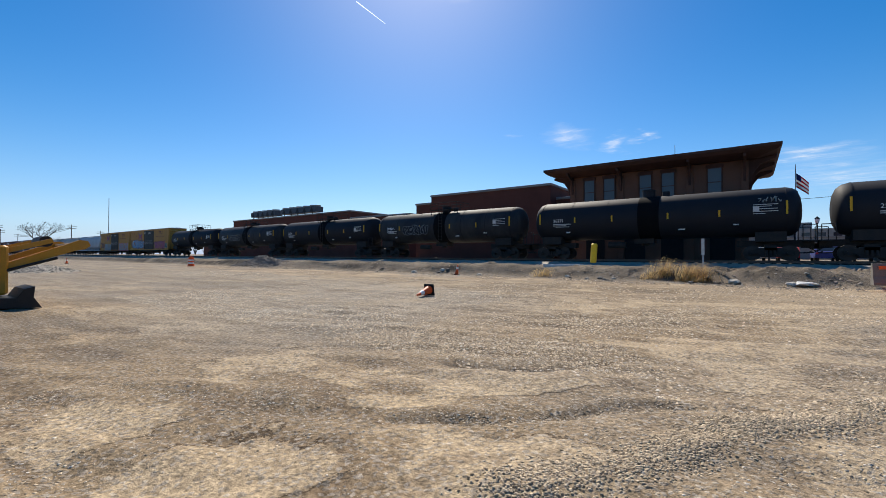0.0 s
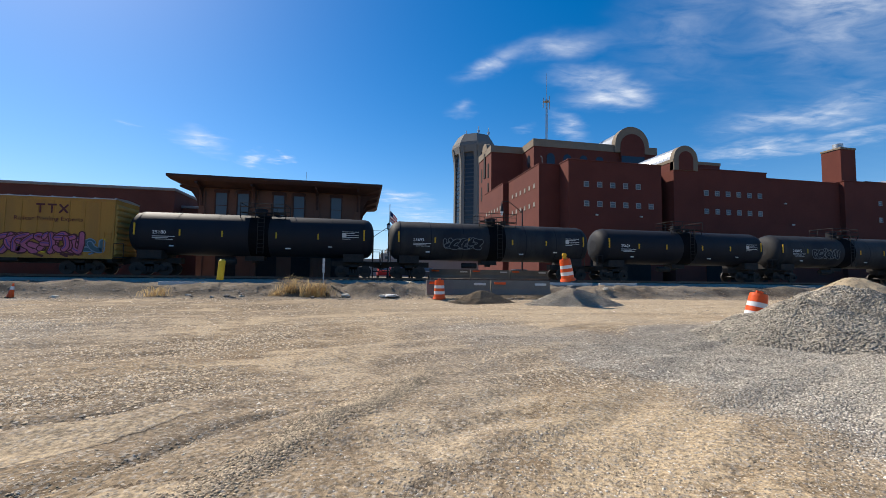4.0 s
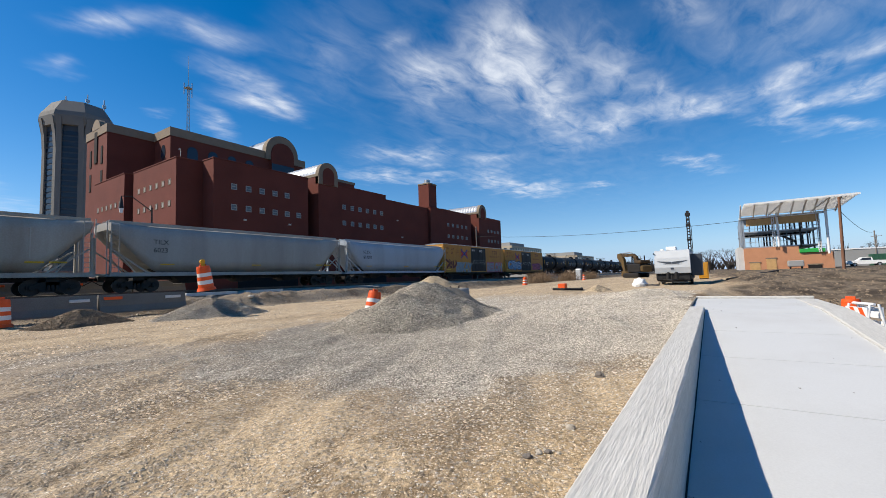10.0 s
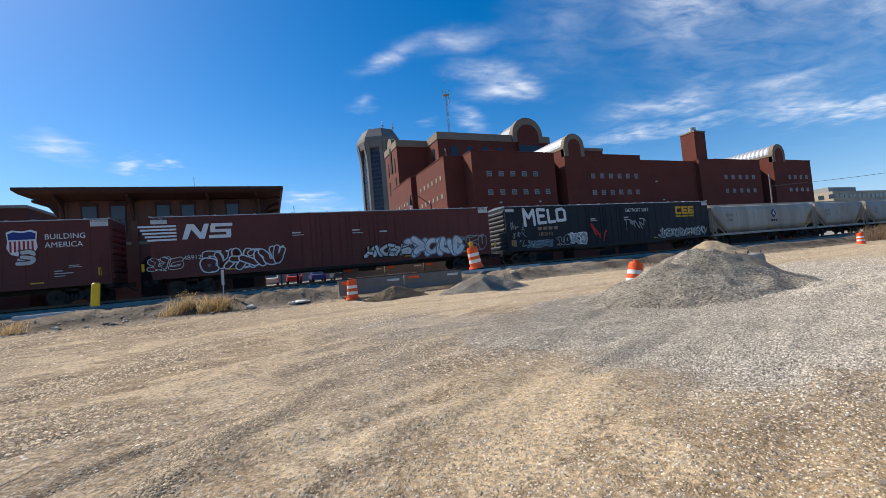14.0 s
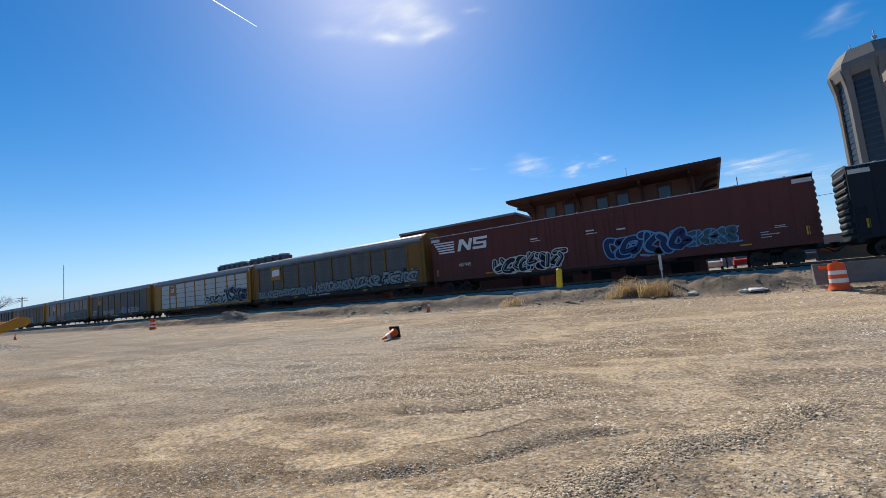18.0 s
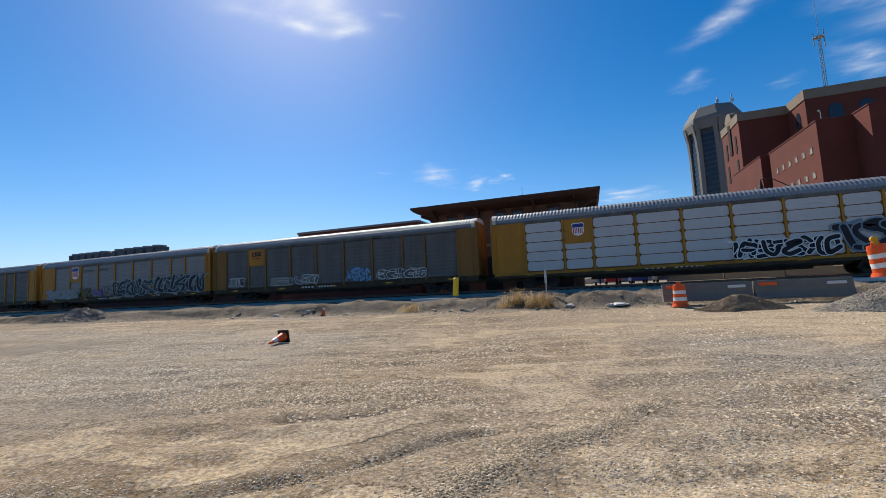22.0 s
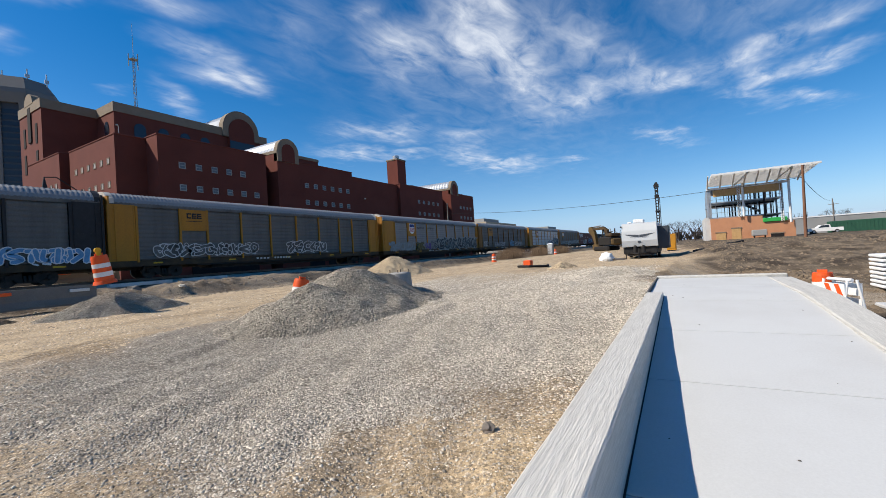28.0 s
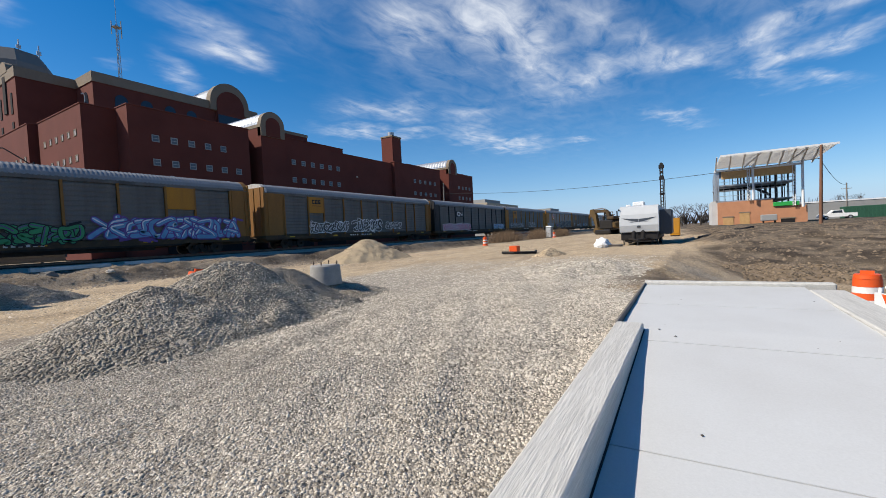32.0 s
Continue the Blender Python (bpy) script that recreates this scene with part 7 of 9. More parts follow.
def radio_mast():
    m = thing("radio_mast", pose(51.9, 112.0, 32.6), "thin lattice radio mast with antennas on a roof", "mast")
    body = Mesh()
    for a in range(3):
        c, s = 0.45 * math.cos(a * 2.1), 0.45 * math.sin(a * 2.1)
        body.cyl((c, s, 0), (c * 0.5, s * 0.5, 21), 0.055, n=5)
    for k in range(20):
        z, r = k * 1.05, 0.45 - 0.011 * k
        for a in range(3):
            p = (r * math.cos(a * 2.1), r * math.sin(a * 2.1), z)
            q = (r * math.cos(a * 2.1 + 2.1), r * math.sin(a * 2.1 + 2.1), z + 1.0)
            body.cyl(p, q, 0.03, n=4)
    part("lattice", body, "far_grey", m)
    part("whip", Mesh().cyl((0, 0, 21), (0, 0, 29), 0.06, 0.03, n=6), "far_grey", m)
    part("antenna_ring", Mesh().cyl((0, 0, 20.2), (0, 0, 20.3), 0.9, n=10).cyl((0.9, 0, 18), (0.9, 0, 22), 0.1, n=6).cyl((-0.9, 0.3, 18.5), (-0.9, 0.3, 21.5), 0.1, n=6), "far_grey", m)


def office_tower():
    """Octagonal concrete tower with dark window strips and a flared crown."""
    t = thing("office_tower", pose(81.6, 300.0, 1.0), "tall grey concrete tower with dark vertical window strips and flared crown", "tower")
    r = 15.4
    n = 8
    for k in range(n):
        a0, a1 = 2 * math.pi * (k - 0.5) / n + 0.25, 2 * math.pi * (k + 0.5) / n + 0.25
        am = (a0 + a1) / 2
        p0, p1 = Vector((r * math.cos(a0), r * math.sin(a0), 0)), Vector((r * math.cos(a1), r * math.sin(a1), 0))
        out = Vector((math.cos(am), math.sin(am), 0))
        for u0, u1 in ((0.0, 0.2), (0.8, 1.0)):
            q0, q1 = p0.lerp(p1, u0), p0.lerp(p1, u1)
            rings = []
            for z, push in ((0, 0), (76, 0), (85, 0.5), (94, 2.0)):
                a, c = q0 + out * push, q1 + out * push
                rings.append([(a.x, a.y, z), (c.x, c.y, z), (c.x - out.x * 2, c.y - out.y * 2, z), (a.x - out.x * 2, a.y - out.y * 2, z)])
            part("pier", Mesh().loft(rings, smooth=False), "tower_conc", t)
        g0, g1 = p0.lerp(p1, 0.2) - out * 0.8, p0.lerp(p1, 0.8) - out * 0.8
        mid, half = (g0 + g1) / 2, (g1 - g0).length / 2
        turn = math.degrees(math.atan2(g1.y - g0.y, g1.x - g0.x))
        if out.y < 0.6:
            for f in range(28):
                part("window", lambda: Mesh().box(-half, half, -0.05, 0.05, 0, 2.1), "dark_glass", t, at=pose(mid.x, mid.y, 1 + f * 3.1, 0, 0, turn), key="tower_window")
        part("spandrel_wall", lambda: Mesh().box(-half, half, -0.04, 0.2, 0, 90), "trailer_dark", t, at=pose(mid.x - out.x * 0.2, mid.y - out.y * 0.2, 0, 0, 0, turn), key="tower_spandrel")
    ring = [[((rr) * math.cos(2 * math.pi * (k - 0.5) / n + 0.25), rr * math.sin(2 * math.pi * (k - 0.5) / n + 0.25), z) for k in range(n)] for z, rr in ((90, 16.3), (95, 17.2), (97.5, 16.6), (104.5, 12.2))]
    part("crown", Mesh().loft(ring, smooth=False), "tower_conc", t, "flared concrete crown")
    for x, y, h in ((-6, 2, 6), (2, -4, 8), (6, 5, 5), (11, 0, 9)):
        m = Mesh().cyl((x, y, 104), (x, y, 104.5 + h), 0.3, n=6).box(x - 0.9, x + 0.9, y - 0.4, y + 0.4, 104 + h * 0.5, 104 + h * 0.7)
        part("antenna", m, "galv", t)


def depot():
    d = thing("depot", Matrix(), "two-storey brown brick depot with wide bracketed eaves", "building")
    g = 1.0
    x0, x1, y0, y1 = -14.9, -0.65, 41.5, 52.0
    part("wall", Mesh().box(x0, x1, y0, y1, g, 9.2), "depot_brick", d)
    for x in (x0, -10.4, -4.9, x1 - 0.5):
        part("pilaster", Mesh().soft(x, x + 0.5, y0 - 0.12, y0 + 0.05, g, 8.9, 0.03), "depot_brick", d)
    part("belt", Mesh().soft(x0 - 0.05, x1 + 0.05, y0 - 0.1, y0 + 0.1, 5.5, 5.75, 0.03), "stone", d)
    rings = []
    for z, o in ((9.15, 0.6), (9.42, 1.75), (9.66, 2.0), (9.86, 2.0)):
        rings.append([(x0 - o, y0 - o, z), (x1 + o, y0 - o, z), (x1 + o, y1 + o, z), (x0 - o, y1 + o, z)])
    part("eave", Mesh().loft(rings, smooth=False), "wood_trim", d, "dark wooden eaves")
    part("roof", Mesh().loft([[(x0 - 1.9, y0 - 1.9, 9.87), (x1 + 1.9, y0 - 1.9, 9.87), (x1 + 1.9, y1 + 1.9, 9.87), (x0 - 1.9, y1 + 1.9, 9.87)], [(x0 + 3, y0 + 4, 10.15), (x1 - 3, y0 + 4, 10.15), (x1 - 3, y1 - 4, 10.15), (x0 + 3, y1 - 4, 10.15)]], smooth=False), "roofing", d)

    def bracket():
        o = [(0, 0), (-0.18, 0.1), (-0.3, 0.7), (-0.75, 1.35), (-1.75, 1.75), (-1.75, 1.95), (0, 1.95)]
        return Mesh().prism(o, "x", -0.09, 0.09)

    for x in (x0 + 0.25, -10.15, -4.65, x1 - 0.25):
        b = part("bracket", bracket, "wood_trim", d, key="b")
        # the outline lies in y and z
        b.matrix_basis = pose(x, y0, 7.4)
    for y in (y0 + 0.3, 45, 49):
        part("bracket", bracket, "wood_trim", d, at=pose(x1, y, 7.4, 0, 0, 90), key="b")
        part("bracket", bracket, "wood_trim", d, at=pose(x0, y, 7.4, 0, 0, -90), key="b")
    for x in (-13.05, -11.2, -8.1, -6.3, -2.9):
        window(d, x, 6.35, 1.1, 2.45, y0 - 0.02, "depot_glass")
        part("lintel", Mesh().prism(arch_outline(x, 0.62, 8.75, 8.82, 6)[:2] + [(x + 0.62, 9.0), (x, 9.12), (x - 0.62, 9.0)], "y", y0 - 0.1, y0), "wood_trim", d)
    # arches laid on the closed wall in near-black, as painted inner shade
    for x in (-12.5, -9.0, -6.0, -2.4):
        part("arched_opening", Mesh().prism(arch_outline(x, 0.85, 1.1, 3.7, 10), "y", y0 - 0.04, y0 + 0.02), "void", d)
    part("roof_whip", Mesh().cyl((-6.2, 45, 10), (-6.2, 45, 11.9), 0.025, n=5), "galv", d)
    for z in (5.0, 4.4):
        part("wall_sign", Mesh().soft(-1.9, -1.2, y0 - 0.08, y0, z, z + 0.4, 0.02), "wood_trim", d)


def plain_block(name, label, walls, category="building", group=""):
    b = thing(name, Matrix(), label, category, group)
    for x0, x1, y0, y1, z0, z1, mm in walls:
        part("wall", Mesh().box(x0, x1, y0, y1, z0, z1), mm, b)
        part("coping", Mesh().soft(x0 - 0.15, x1 + 0.15, y0 - 0.15, y1 + 0.15, z1, z1 + 0.3, 0.05), "roofing", b)
    return b


def roof_chiller(x0, x1, y, z):
    c = thing("roof_chiller", pose((x0 + x1) / 2, y, z), "grey rooftop chiller with fans on legs", "chiller", "rooftop chillers")
    w = (x1 - x0) / 2
    part("casing", Mesh().soft(-w, w, -1.2, 1.2, 1.0, 2.4, 0.06), "trailer_dark", c)
    for k in range(5):
        x = -w + (k + 0.5) * 2 * w / 5
        part("fan_housing", Mesh().cyl((x, 0, 2.4), (x, 0, 2.75), w / 5.5, n=12), "far_grey", c)
        part("leg", Mesh().box(x - 0.1, x + 0.1, -1.1, -0.9, 0, 1.0), "machine_dark", c)
        part("coil", Mesh().prism([(x - 0.8, 1.1), (x + 0.8, 1.1), (x, 2.3)], "y", -1.26, -1.2), "machine_dark", c)


def left_buildings():
    plain_block("brick_warehouse", "low red-brown brick building with a flat roof", [(-40.7, -21.2, 52, 70, 0.9, 10.55, "warehouse_brick"), (-44.6, -40.7, 53, 70, 0.9, 9.6, "warehouse_brick"), (-21.2, -17.5, 54, 68, 0.9, 8.9, "warehouse_brick")])
    plain_block("long_brick_building", "long low brick building with rooftop plant", [(-122, -71, 62, 90, 0.9, 11.0, "warehouse_brick"), (-71, -54, 62, 90, 0.9, 9.4, "warehouse_brick"), (-150, -122, 66, 90, 0.9, 8.4, "warehouse_brick")])
    roof_chiller(-118.5, -106, 66.5, 11.3)
    roof_chiller(-103.2, -88, 66.5, 11.3)


civic_building()
radio_mast()
office_tower()
depot()
left_buildings()


def street_lamp(x, y, z, h):
    s = thing("street_lamp", pose(x, y, z), "black ornamental street lamp with a pale globe", "street lamp", "ornamental street lamps")
    part("post", Mesh().cyl((0, 0, 0), (0, 0, 0.9), 0.16, 0.1, n=10).cyl((0, 0, 0.9), (0, 0, h - 0.6), 0.07, 0.05, n=8), "rack_black", s)
    part("lantern", Mesh().cyl((0, 0, h - 0.6), (0, 0, h - 0.1), 0.14, 0.22, n=10).cyl((0, 0, h - 0.1), (0, 0, h + 0.15), 0.26, 0.04, n=10), "rack_black", s)
    part("globe", Mesh().cyl((0, 0, h - 0.55), (0, 0, h - 0.12), 0.16, 0.23, n=10), "white", s)


def arm_lamp(x, y, z, h, way):
    s = thing("arm_lamp", pose(x, y, z), "tall black street light with a curved arm and hanging lantern", "street lamp", "arm street lamps")
    part("post", Mesh().cyl((0, 0, 0), (0, 0, h), 0.11, 0.07, n=10), "rack_black", s)
    a = Mesh()
    pts = [(0, h - 0.4), (way * 0.8, h + 0.2), (way * 1.8, h + 0.9), (way * 2.6, h + 0.8)]
    for (xa, za), (xb, zb) in zip(pts, pts[1:]):
        a.cyl((xa, 0, za), (xb, 0, zb), 0.045, n=6)
    part("arm", a, "rack_black", s)
    part("lantern", Mesh().cyl((way * 2.6, 0, h - 0.4), (way * 2.6, 0, h + 0.2), 0.22, 0.14, n=10).cyl((way * 2.6, 0, h + 0.2), (way * 2.6, 0, h + 0.8), 0.14, 0.04, n=10), "rack_black", s)
    part("bowl", Mesh().cyl((way * 2.6, 0, h - 0.85), (way * 2.6, 0, h - 0.4), 0.1, 0.2, n=10), "white", s)


street_lamp(2.45, 46.5, 1.0, 6.0)
street_lamp(5.2, 60, 1.0, 4.6)
arm_lamp(18.6, 48.0, 1.0, 8.6, -1)
arm_lamp(1.2, 62.0, 1.0, 6.3, 1)


def flag_pole():
    f = thing("flag_pole", pose(2.6, 47.5, 1.0), "thin flag pole with a striped flag hanging limp", "flag")
    part("pole", Mesh().cyl((0, 0, 0), (0, 0, 8.4), 0.06, 0.035, n=8), "galv", f)
    for k in range(7):
        part("stripe", Mesh().prism([(0.05, 7.6 - 0.17 * k), (0.5, 7.2 - 0.17 * k), (0.85, 6.75 - 0.15 * k), (0.85, 6.62 - 0.15 * k), (0.5, 7.05 - 0.17 * k), (0.05, 7.44 - 0.17 * k)], "y", -0.02 - 0.012 * (k % 3), 0.02), "flag_red" if k % 2 == 0 else "flag_white", f)
    part("canton", Mesh().prism([(0.05, 7.62), (0.36, 7.34), (0.36, 6.85), (0.05, 7.1)], "y", -0.06, 0.03), "flag_blue", f)


flag_pole()


# ================= things of the site =================
def drum(x, y, z, lamp=False, tilt=(0, 0), label="orange and white striped traffic drum"):
    d = thing("traffic_drum", pose(x, y, z, tilt[0], tilt[1], 0 if tilt != (0, 0) else (x * 37) % 90), label + (" with an amber lamp" if lamp else ""), "traffic drum", "traffic drums")
    zs = [(0.1, 0.285), (0.26, 0.28), (0.42, 0.273), (0.57, 0.265), (0.72, 0.257), (0.9, 0.247), (1.0, 0.23)]
    for k, ((za, ra), (zb, rb)) in enumerate(zip(zs, zs[1:])):
        white = k in (1, 3)
        part("band", lambda za=za, ra=ra, zb=zb, rb=rb: Mesh().cyl((0, 0, za), (0, 0, zb - 0.012), ra, rb + 0.004, n=20).cyl((0, 0, zb - 0.012), (0, 0, zb), rb - 0.008, n=20), "reflective" if white else "orange", d, key=("band", k))
    part("base", lambda: Mesh().cyl((0, 0, 0), (0, 0, 0.11), 0.36, 0.32, n=20), "orange", d, key="drumbase")
    part("handle", lambda: Mesh().box(-0.12, 0.12, -0.025, 0.025, 1.0, 1.08), "orange", d, key="drumhandle")
    if lamp:
        part("warning_lamp", lambda: Mesh().cyl((0, -0.04, 1.18), (0, 0.04, 1.18), 0.1, n=14).box(-0.07, 0.07, -0.05, 0.05, 1.0, 1.1), "logo_yellow", d, key="lamp")
    return d


def cone(x, y, z, m, label):
    c = thing("traffic_cone", m, label, "traffic cone", "traffic cones")
    part("base", lambda: Mesh().soft(-0.18, 0.18, -0.18, 0.18, 0, 0.045, 0.012), "rubber", c, key="conebase")
    part("body", lambda: Mesh().cyl((0, 0, 0.04), (0, 0, 0.7), 0.135, 0.028, n=18), "orange", c, key="conebody")
    part("collar", lambda: Mesh().cyl((0, 0, 0.4), (0, 0, 0.55), 0.082, 0.058, n=18), "reflective", c, key="conecol")
    return c


def barrier(x0, x1, y, z, turn=0.0):
    b = thing("concrete_barrier", pose((x0 + x1) / 2, y, z, 0, 0, turn), "weathered grey concrete traffic barrier with pale panels", "barrier", "concrete barriers")
    h = (x1 - x0) / 2 - 0.02
    prof = [(-0.3, 0), (0.3, 0), (0.3, 0.08), (0.17, 0.33), (0.09, 0.82), (-0.09, 0.82), (-0.17, 0.33), (-0.3, 0.08)]
    part("body", Mesh().prism(prof, "x", -h, h), "old_conc", b)
    for x, z, paint in ((-h + 0.5, 0.6, "orange"), (h - 0.6, 0.55, "dirty_white")):
        part("reflector_panel", Mesh().soft(x - 0.34, x + 0.34, -0.2, -0.1, z, z + 0.13, 0.01), paint, b, "orange panel" if paint == "orange" else "white panel")
    return b


def heap(name, x, y, rx, ry, h, material, label, seed, stone_mat=None, count=0, size=(0.015, 0.04), lean=(0, 0), second=None):
    """A tipped heap: uneven cone with a skirt, and loose stones on it."""
    def top(u, v):
        r = math.hypot(u / rx, v / ry)
        a = math.atan2(v, u)
        wob = 1 + 0.12 * noise.noise(Vector((math.cos(a) * 1.5 + seed, math.sin(a) * 1.5, 0))) + 0.05 * noise.noise(Vector((math.cos(a) * 5, math.sin(a) * 5, seed)))
        q = max(0.0, 1 - r / wob)
        z = h * (q * 0.92 + 0.08 * q * q) if q < 0.86 else h * (0.84 + 0.92 * (q - 0.86) * 0.35)
        if second:
            sx, sy, sr, sh = second
            q2 = max(0.0, 1 - math.hypot(u - sx, v - sy) / sr / wob)
            z = max(z, sh * q2) + 0.15 * min(z, sh * q2)
        return z + 0.04 * h * noise.noise(Vector((u * 2.2, v * 2.2, seed))) * min(1, q * 5)

    n = 90
    ex, ey = rx * 1.25, ry * 1.25
    if second:
        ex, ey = max(ex, abs(second[0]) + second[2] * 1.05), max(ey, abs(second[1]) + second[2] * 1.05)
    g = np.linspace(-1, 1, n)
    verts, faces = [], []
    for b in g:
        for a in g:
            u, v = a * ex, b * ey
            t = top(u, v)
            verts.append((x + u + lean[0] * t, y + v + lean[1] * t, ground_z(x + u, y + v) + t - 0.06 + (0.0 if t > 0.02 else -0.05)))
    for j in range(n - 1):
        for i in range(n - 1):
            faces.append((j * n + i, j * n + i + 1, (j + 1) * n + i + 1, (j + 1) * n + i))
    ob = solid(name, Mesh().add(verts, faces, True), material, label, "heap")
    if count:
        rng = np.random.default_rng(seed)
        pl, sz = [], []
        while len(pl) < count:
            u, v = rng.uniform(-ex, ex), rng.uniform(-ey, ey)
            t = top(u, v)
            if t > 0.015 or rng.random() < 0.25:
                pl.append((x + u + lean[0] * t, y + v + lean[1] * t, ground_z(x + u, y + v) + t - 0.05))
                sz.append(rng.uniform(*size) * (1.5 if rng.random() < 0.07 else 1))
        s = stones("loose_stone", pl, sz, stone_mat, "loose crushed stone")
        s.parent = ob
        for key in ("category", "label"):
            del s[key]
    return ob


heap("gravel_heap", 10.9, 8.7, 3.1, 2.5, 1.35, "gravel_grey", "heap of grey crushed stone on the lot", 3, "gravel_grey", 42000, (0.012, 0.03), second=(-1.8, -0.4, 2.35, 0.92))
heap("fine_gravel_heap", 11.7, 8.25, 1.9, 1.65, 1.2, "fine_grey", "smooth heap of fine grey stone tipped against the coarse heap", 14, "fine_grey", 9000, (0.007, 0.016))
heap("small_gravel_heap", 14.0, 9.0, 2.0, 1.3, 0.5, "gravel_grey", "low spill of crushed stone round a concrete ring", 8, "gravel_grey", 9000, (0.011, 0.027))
heap("sand_heap", 29.0, 20.8, 3.8, 3.0, 1.75, "fill_sand", "tan heap of sandy fill", 5, "fill_sand", 3000, (0.015, 0.04))
heap("grey_stone_heap", 9.3, 18.6, 2.6, 1.5, 0.92, "gravel_grey", "heap of pale grey stone at the barriers", 6, "gravel_grey", 16000, (0.012, 0.028))
heap("dark_soil_heap", 5.4, 20.3, 1.7, 1.0, 0.75, "soil_clod", "small heap of dark brown soil", 7, "soil_clod", 5000, (0.012, 0.032))
heap("spoil_heap", -44.0, 25.5, 4.8, 2.2, 0.75, "bank_stone", "low uneven spoil heap beside the track", 11, "bank_stone", 3000, (0.03, 0.08))
heap("left_stone_heap", -42.0, 8.0, 3.5, 2.2, 0.6, "gravel_grey", "low heap of grey stone on the lot", 12, "gravel_grey", 1500, (0.03, 0.07))
heap("pale_stone_heap", 17.2, 2.9, 2.6, 1.9, 0.32, "gravel", "low pale heap of crushed stone past the ramp", 15, "gravel", 9000, (0.014, 0.032))
heap("soil_berm", 27.5, -3.2, 3.6, 2.6, 0.5, "soil_clod", "low mound of turned soil beside the trailer", 16, "soil_clod", 2500, (0.03, 0.08))
heap("rubble_heap", 30.0, 7.6, 1.9, 1.0, 0.5, "gravel_tan", "low heap of rubble on the lot", 13, "gravel_tan", 1200, (0.03, 0.09))

drum(3.65, 22.3, 0.25)
drum(8.8, 18.2, 1.32, True, (0, -9), "leaning orange and white striped traffic drum")
drum(11.6, 11.75, ground_z(11.6, 11.75) - 0.13, False, (4, 12))
drum(51.0, 21.5, ground_z(51, 21.5))
drum(-48.0, 20.3, ground_z(-48, 20.3))
drum(18.9, -3.05, ground_z(18.9, -3.05) - 0.05)
drum(86.0, 23.0, ground_z(86, 23))
cone(0, 0, 0, pose(-8.75, 11.15, 0.42, 0, 100, -84), "fallen orange traffic cone with a black base")
cone(0, 0, 0, pose(-16.3, 23.6, ground_z(-16.3, 23.6) - 0.02, 4, 8, 30), "small orange marker cone by the track bank")
cone(0, 0, 0, pose(-72.0, 15.2, ground_z(-72, 15.2)), "orange traffic cone standing on the lot")
barrier(3.1, 6.75, 23.4, 0.42)
barrier(6.8, 10.4, 23.45, 0.42, 0.6)
for x0 in (5.6, 9.4, 13.2):
    barrier(x0, x0 + 3.75, 37.6, 1.22)


def bollard():
    b = thing("bollard", pose(-7.75, 24.8, 1.1, 0, 4, 0), "bright yellow steel bollard leaning slightly", "bollard")
    part("sleeve", Mesh().cyl((0, 0, 0), (0, 0, 1.02), 0.17, n=18).cyl((0, 0, 1.02), (0, 0, 1.09), 0.17, 0.1, n=18), "yellow", b)


bollard()


def dry_grass(x, y, n, h, spread, seed, material="straw", label="tuft of pale dry grass on the bank"):
    rng = random.Random(seed)
    m = Mesh()
    for _ in range(n):
        bx, by = x + rng.gauss(0, spread), y + rng.gauss(0, spread * 0.5)
        z = ground_z(bx, by) - 0.04
        a = rng.uniform(0, 6.28)
        lean = rng.uniform(0.2, 1.25) * h
        if rng.random() < 0.75:
            a = rng.uniform(-0.6, 0.6)
        hh = h * rng.uniform(0.5, 1.1)
        w = rng.uniform(0.008, 0.015)
        dx, dy = math.cos(a), math.sin(a)
        droop = rng.uniform(0.55, 1.0)
        v = []
        for k, (go, up) in enumerate(((0.0, 0.0), (0.16, 0.5), (0.48, 0.9), (0.8, 0.95 * droop + 0.05), (1.0, 0.85 * droop))):
            q, ww = (bx + dx * lean * go, by + dy * lean * go, z + hh * up), w * (1 - 0.2 * k)
            v += [(q[0] - dy * ww, q[1] + dx * ww, q[2]), (q[0] + dy * ww, q[1] - dx * ww, q[2])]
        m.add(v, [(2 * k, 2 * k + 1, 2 * k + 3, 2 * k + 2) for k in range(4)])
    ob = solid("dry_grass" if material == "straw" else "dry_brush", m, material, label, "grass", group="dry grass tufts" if material == "straw" else "dry brush", kind="stuff")
    return ob


for k, (x, n, h, sp) in enumerate(((-10.7, 130, 0.6, 0.3), (-5.0, 70, 0.5, 0.22), (-4.3, 170, 0.85, 0.3), (-3.1, 240, 1.0, 0.3), (-2.5, 80, 0.8, 0.25))):
    dry_grass(x, 24.6 + 0.3 * (k % 3), n, h, sp, 60 + k)
for k in range(9):
    dry_grass(62 + 5.5 * k, 24.5 + (k % 3), 420, 1.7, 1.4, 90 + k, "brush", "clump of dry brown brush beside the track")


def lump(name, x, y, r, material, label, category, flat=0.5, seed=1, z=None):
    m = Mesh()
    n, rings = 12, []
    for j in range(7):
        ph = -math.pi / 2 + math.pi * (j + 0.5) / 7
        ring = []
        for i in range(n):
            a = 2 * math.pi * i / n
            d = Vector((math.cos(ph) * math.cos(a), math.cos(ph) * math.sin(a), math.sin(ph)))
            k = r * (1 + 0.45 * noise.noise(d * 1.7 + Vector((seed * 3.1, 0, 0))))
            ring.append((x + d.x * k, y + d.y * k, (ground_z(x, y) if z is None else z) + r * flat * 0.4 + d.z * k * flat))
        rings.append(ring)
    return solid(name, m.loft(rings, smooth=False), material, label, category)


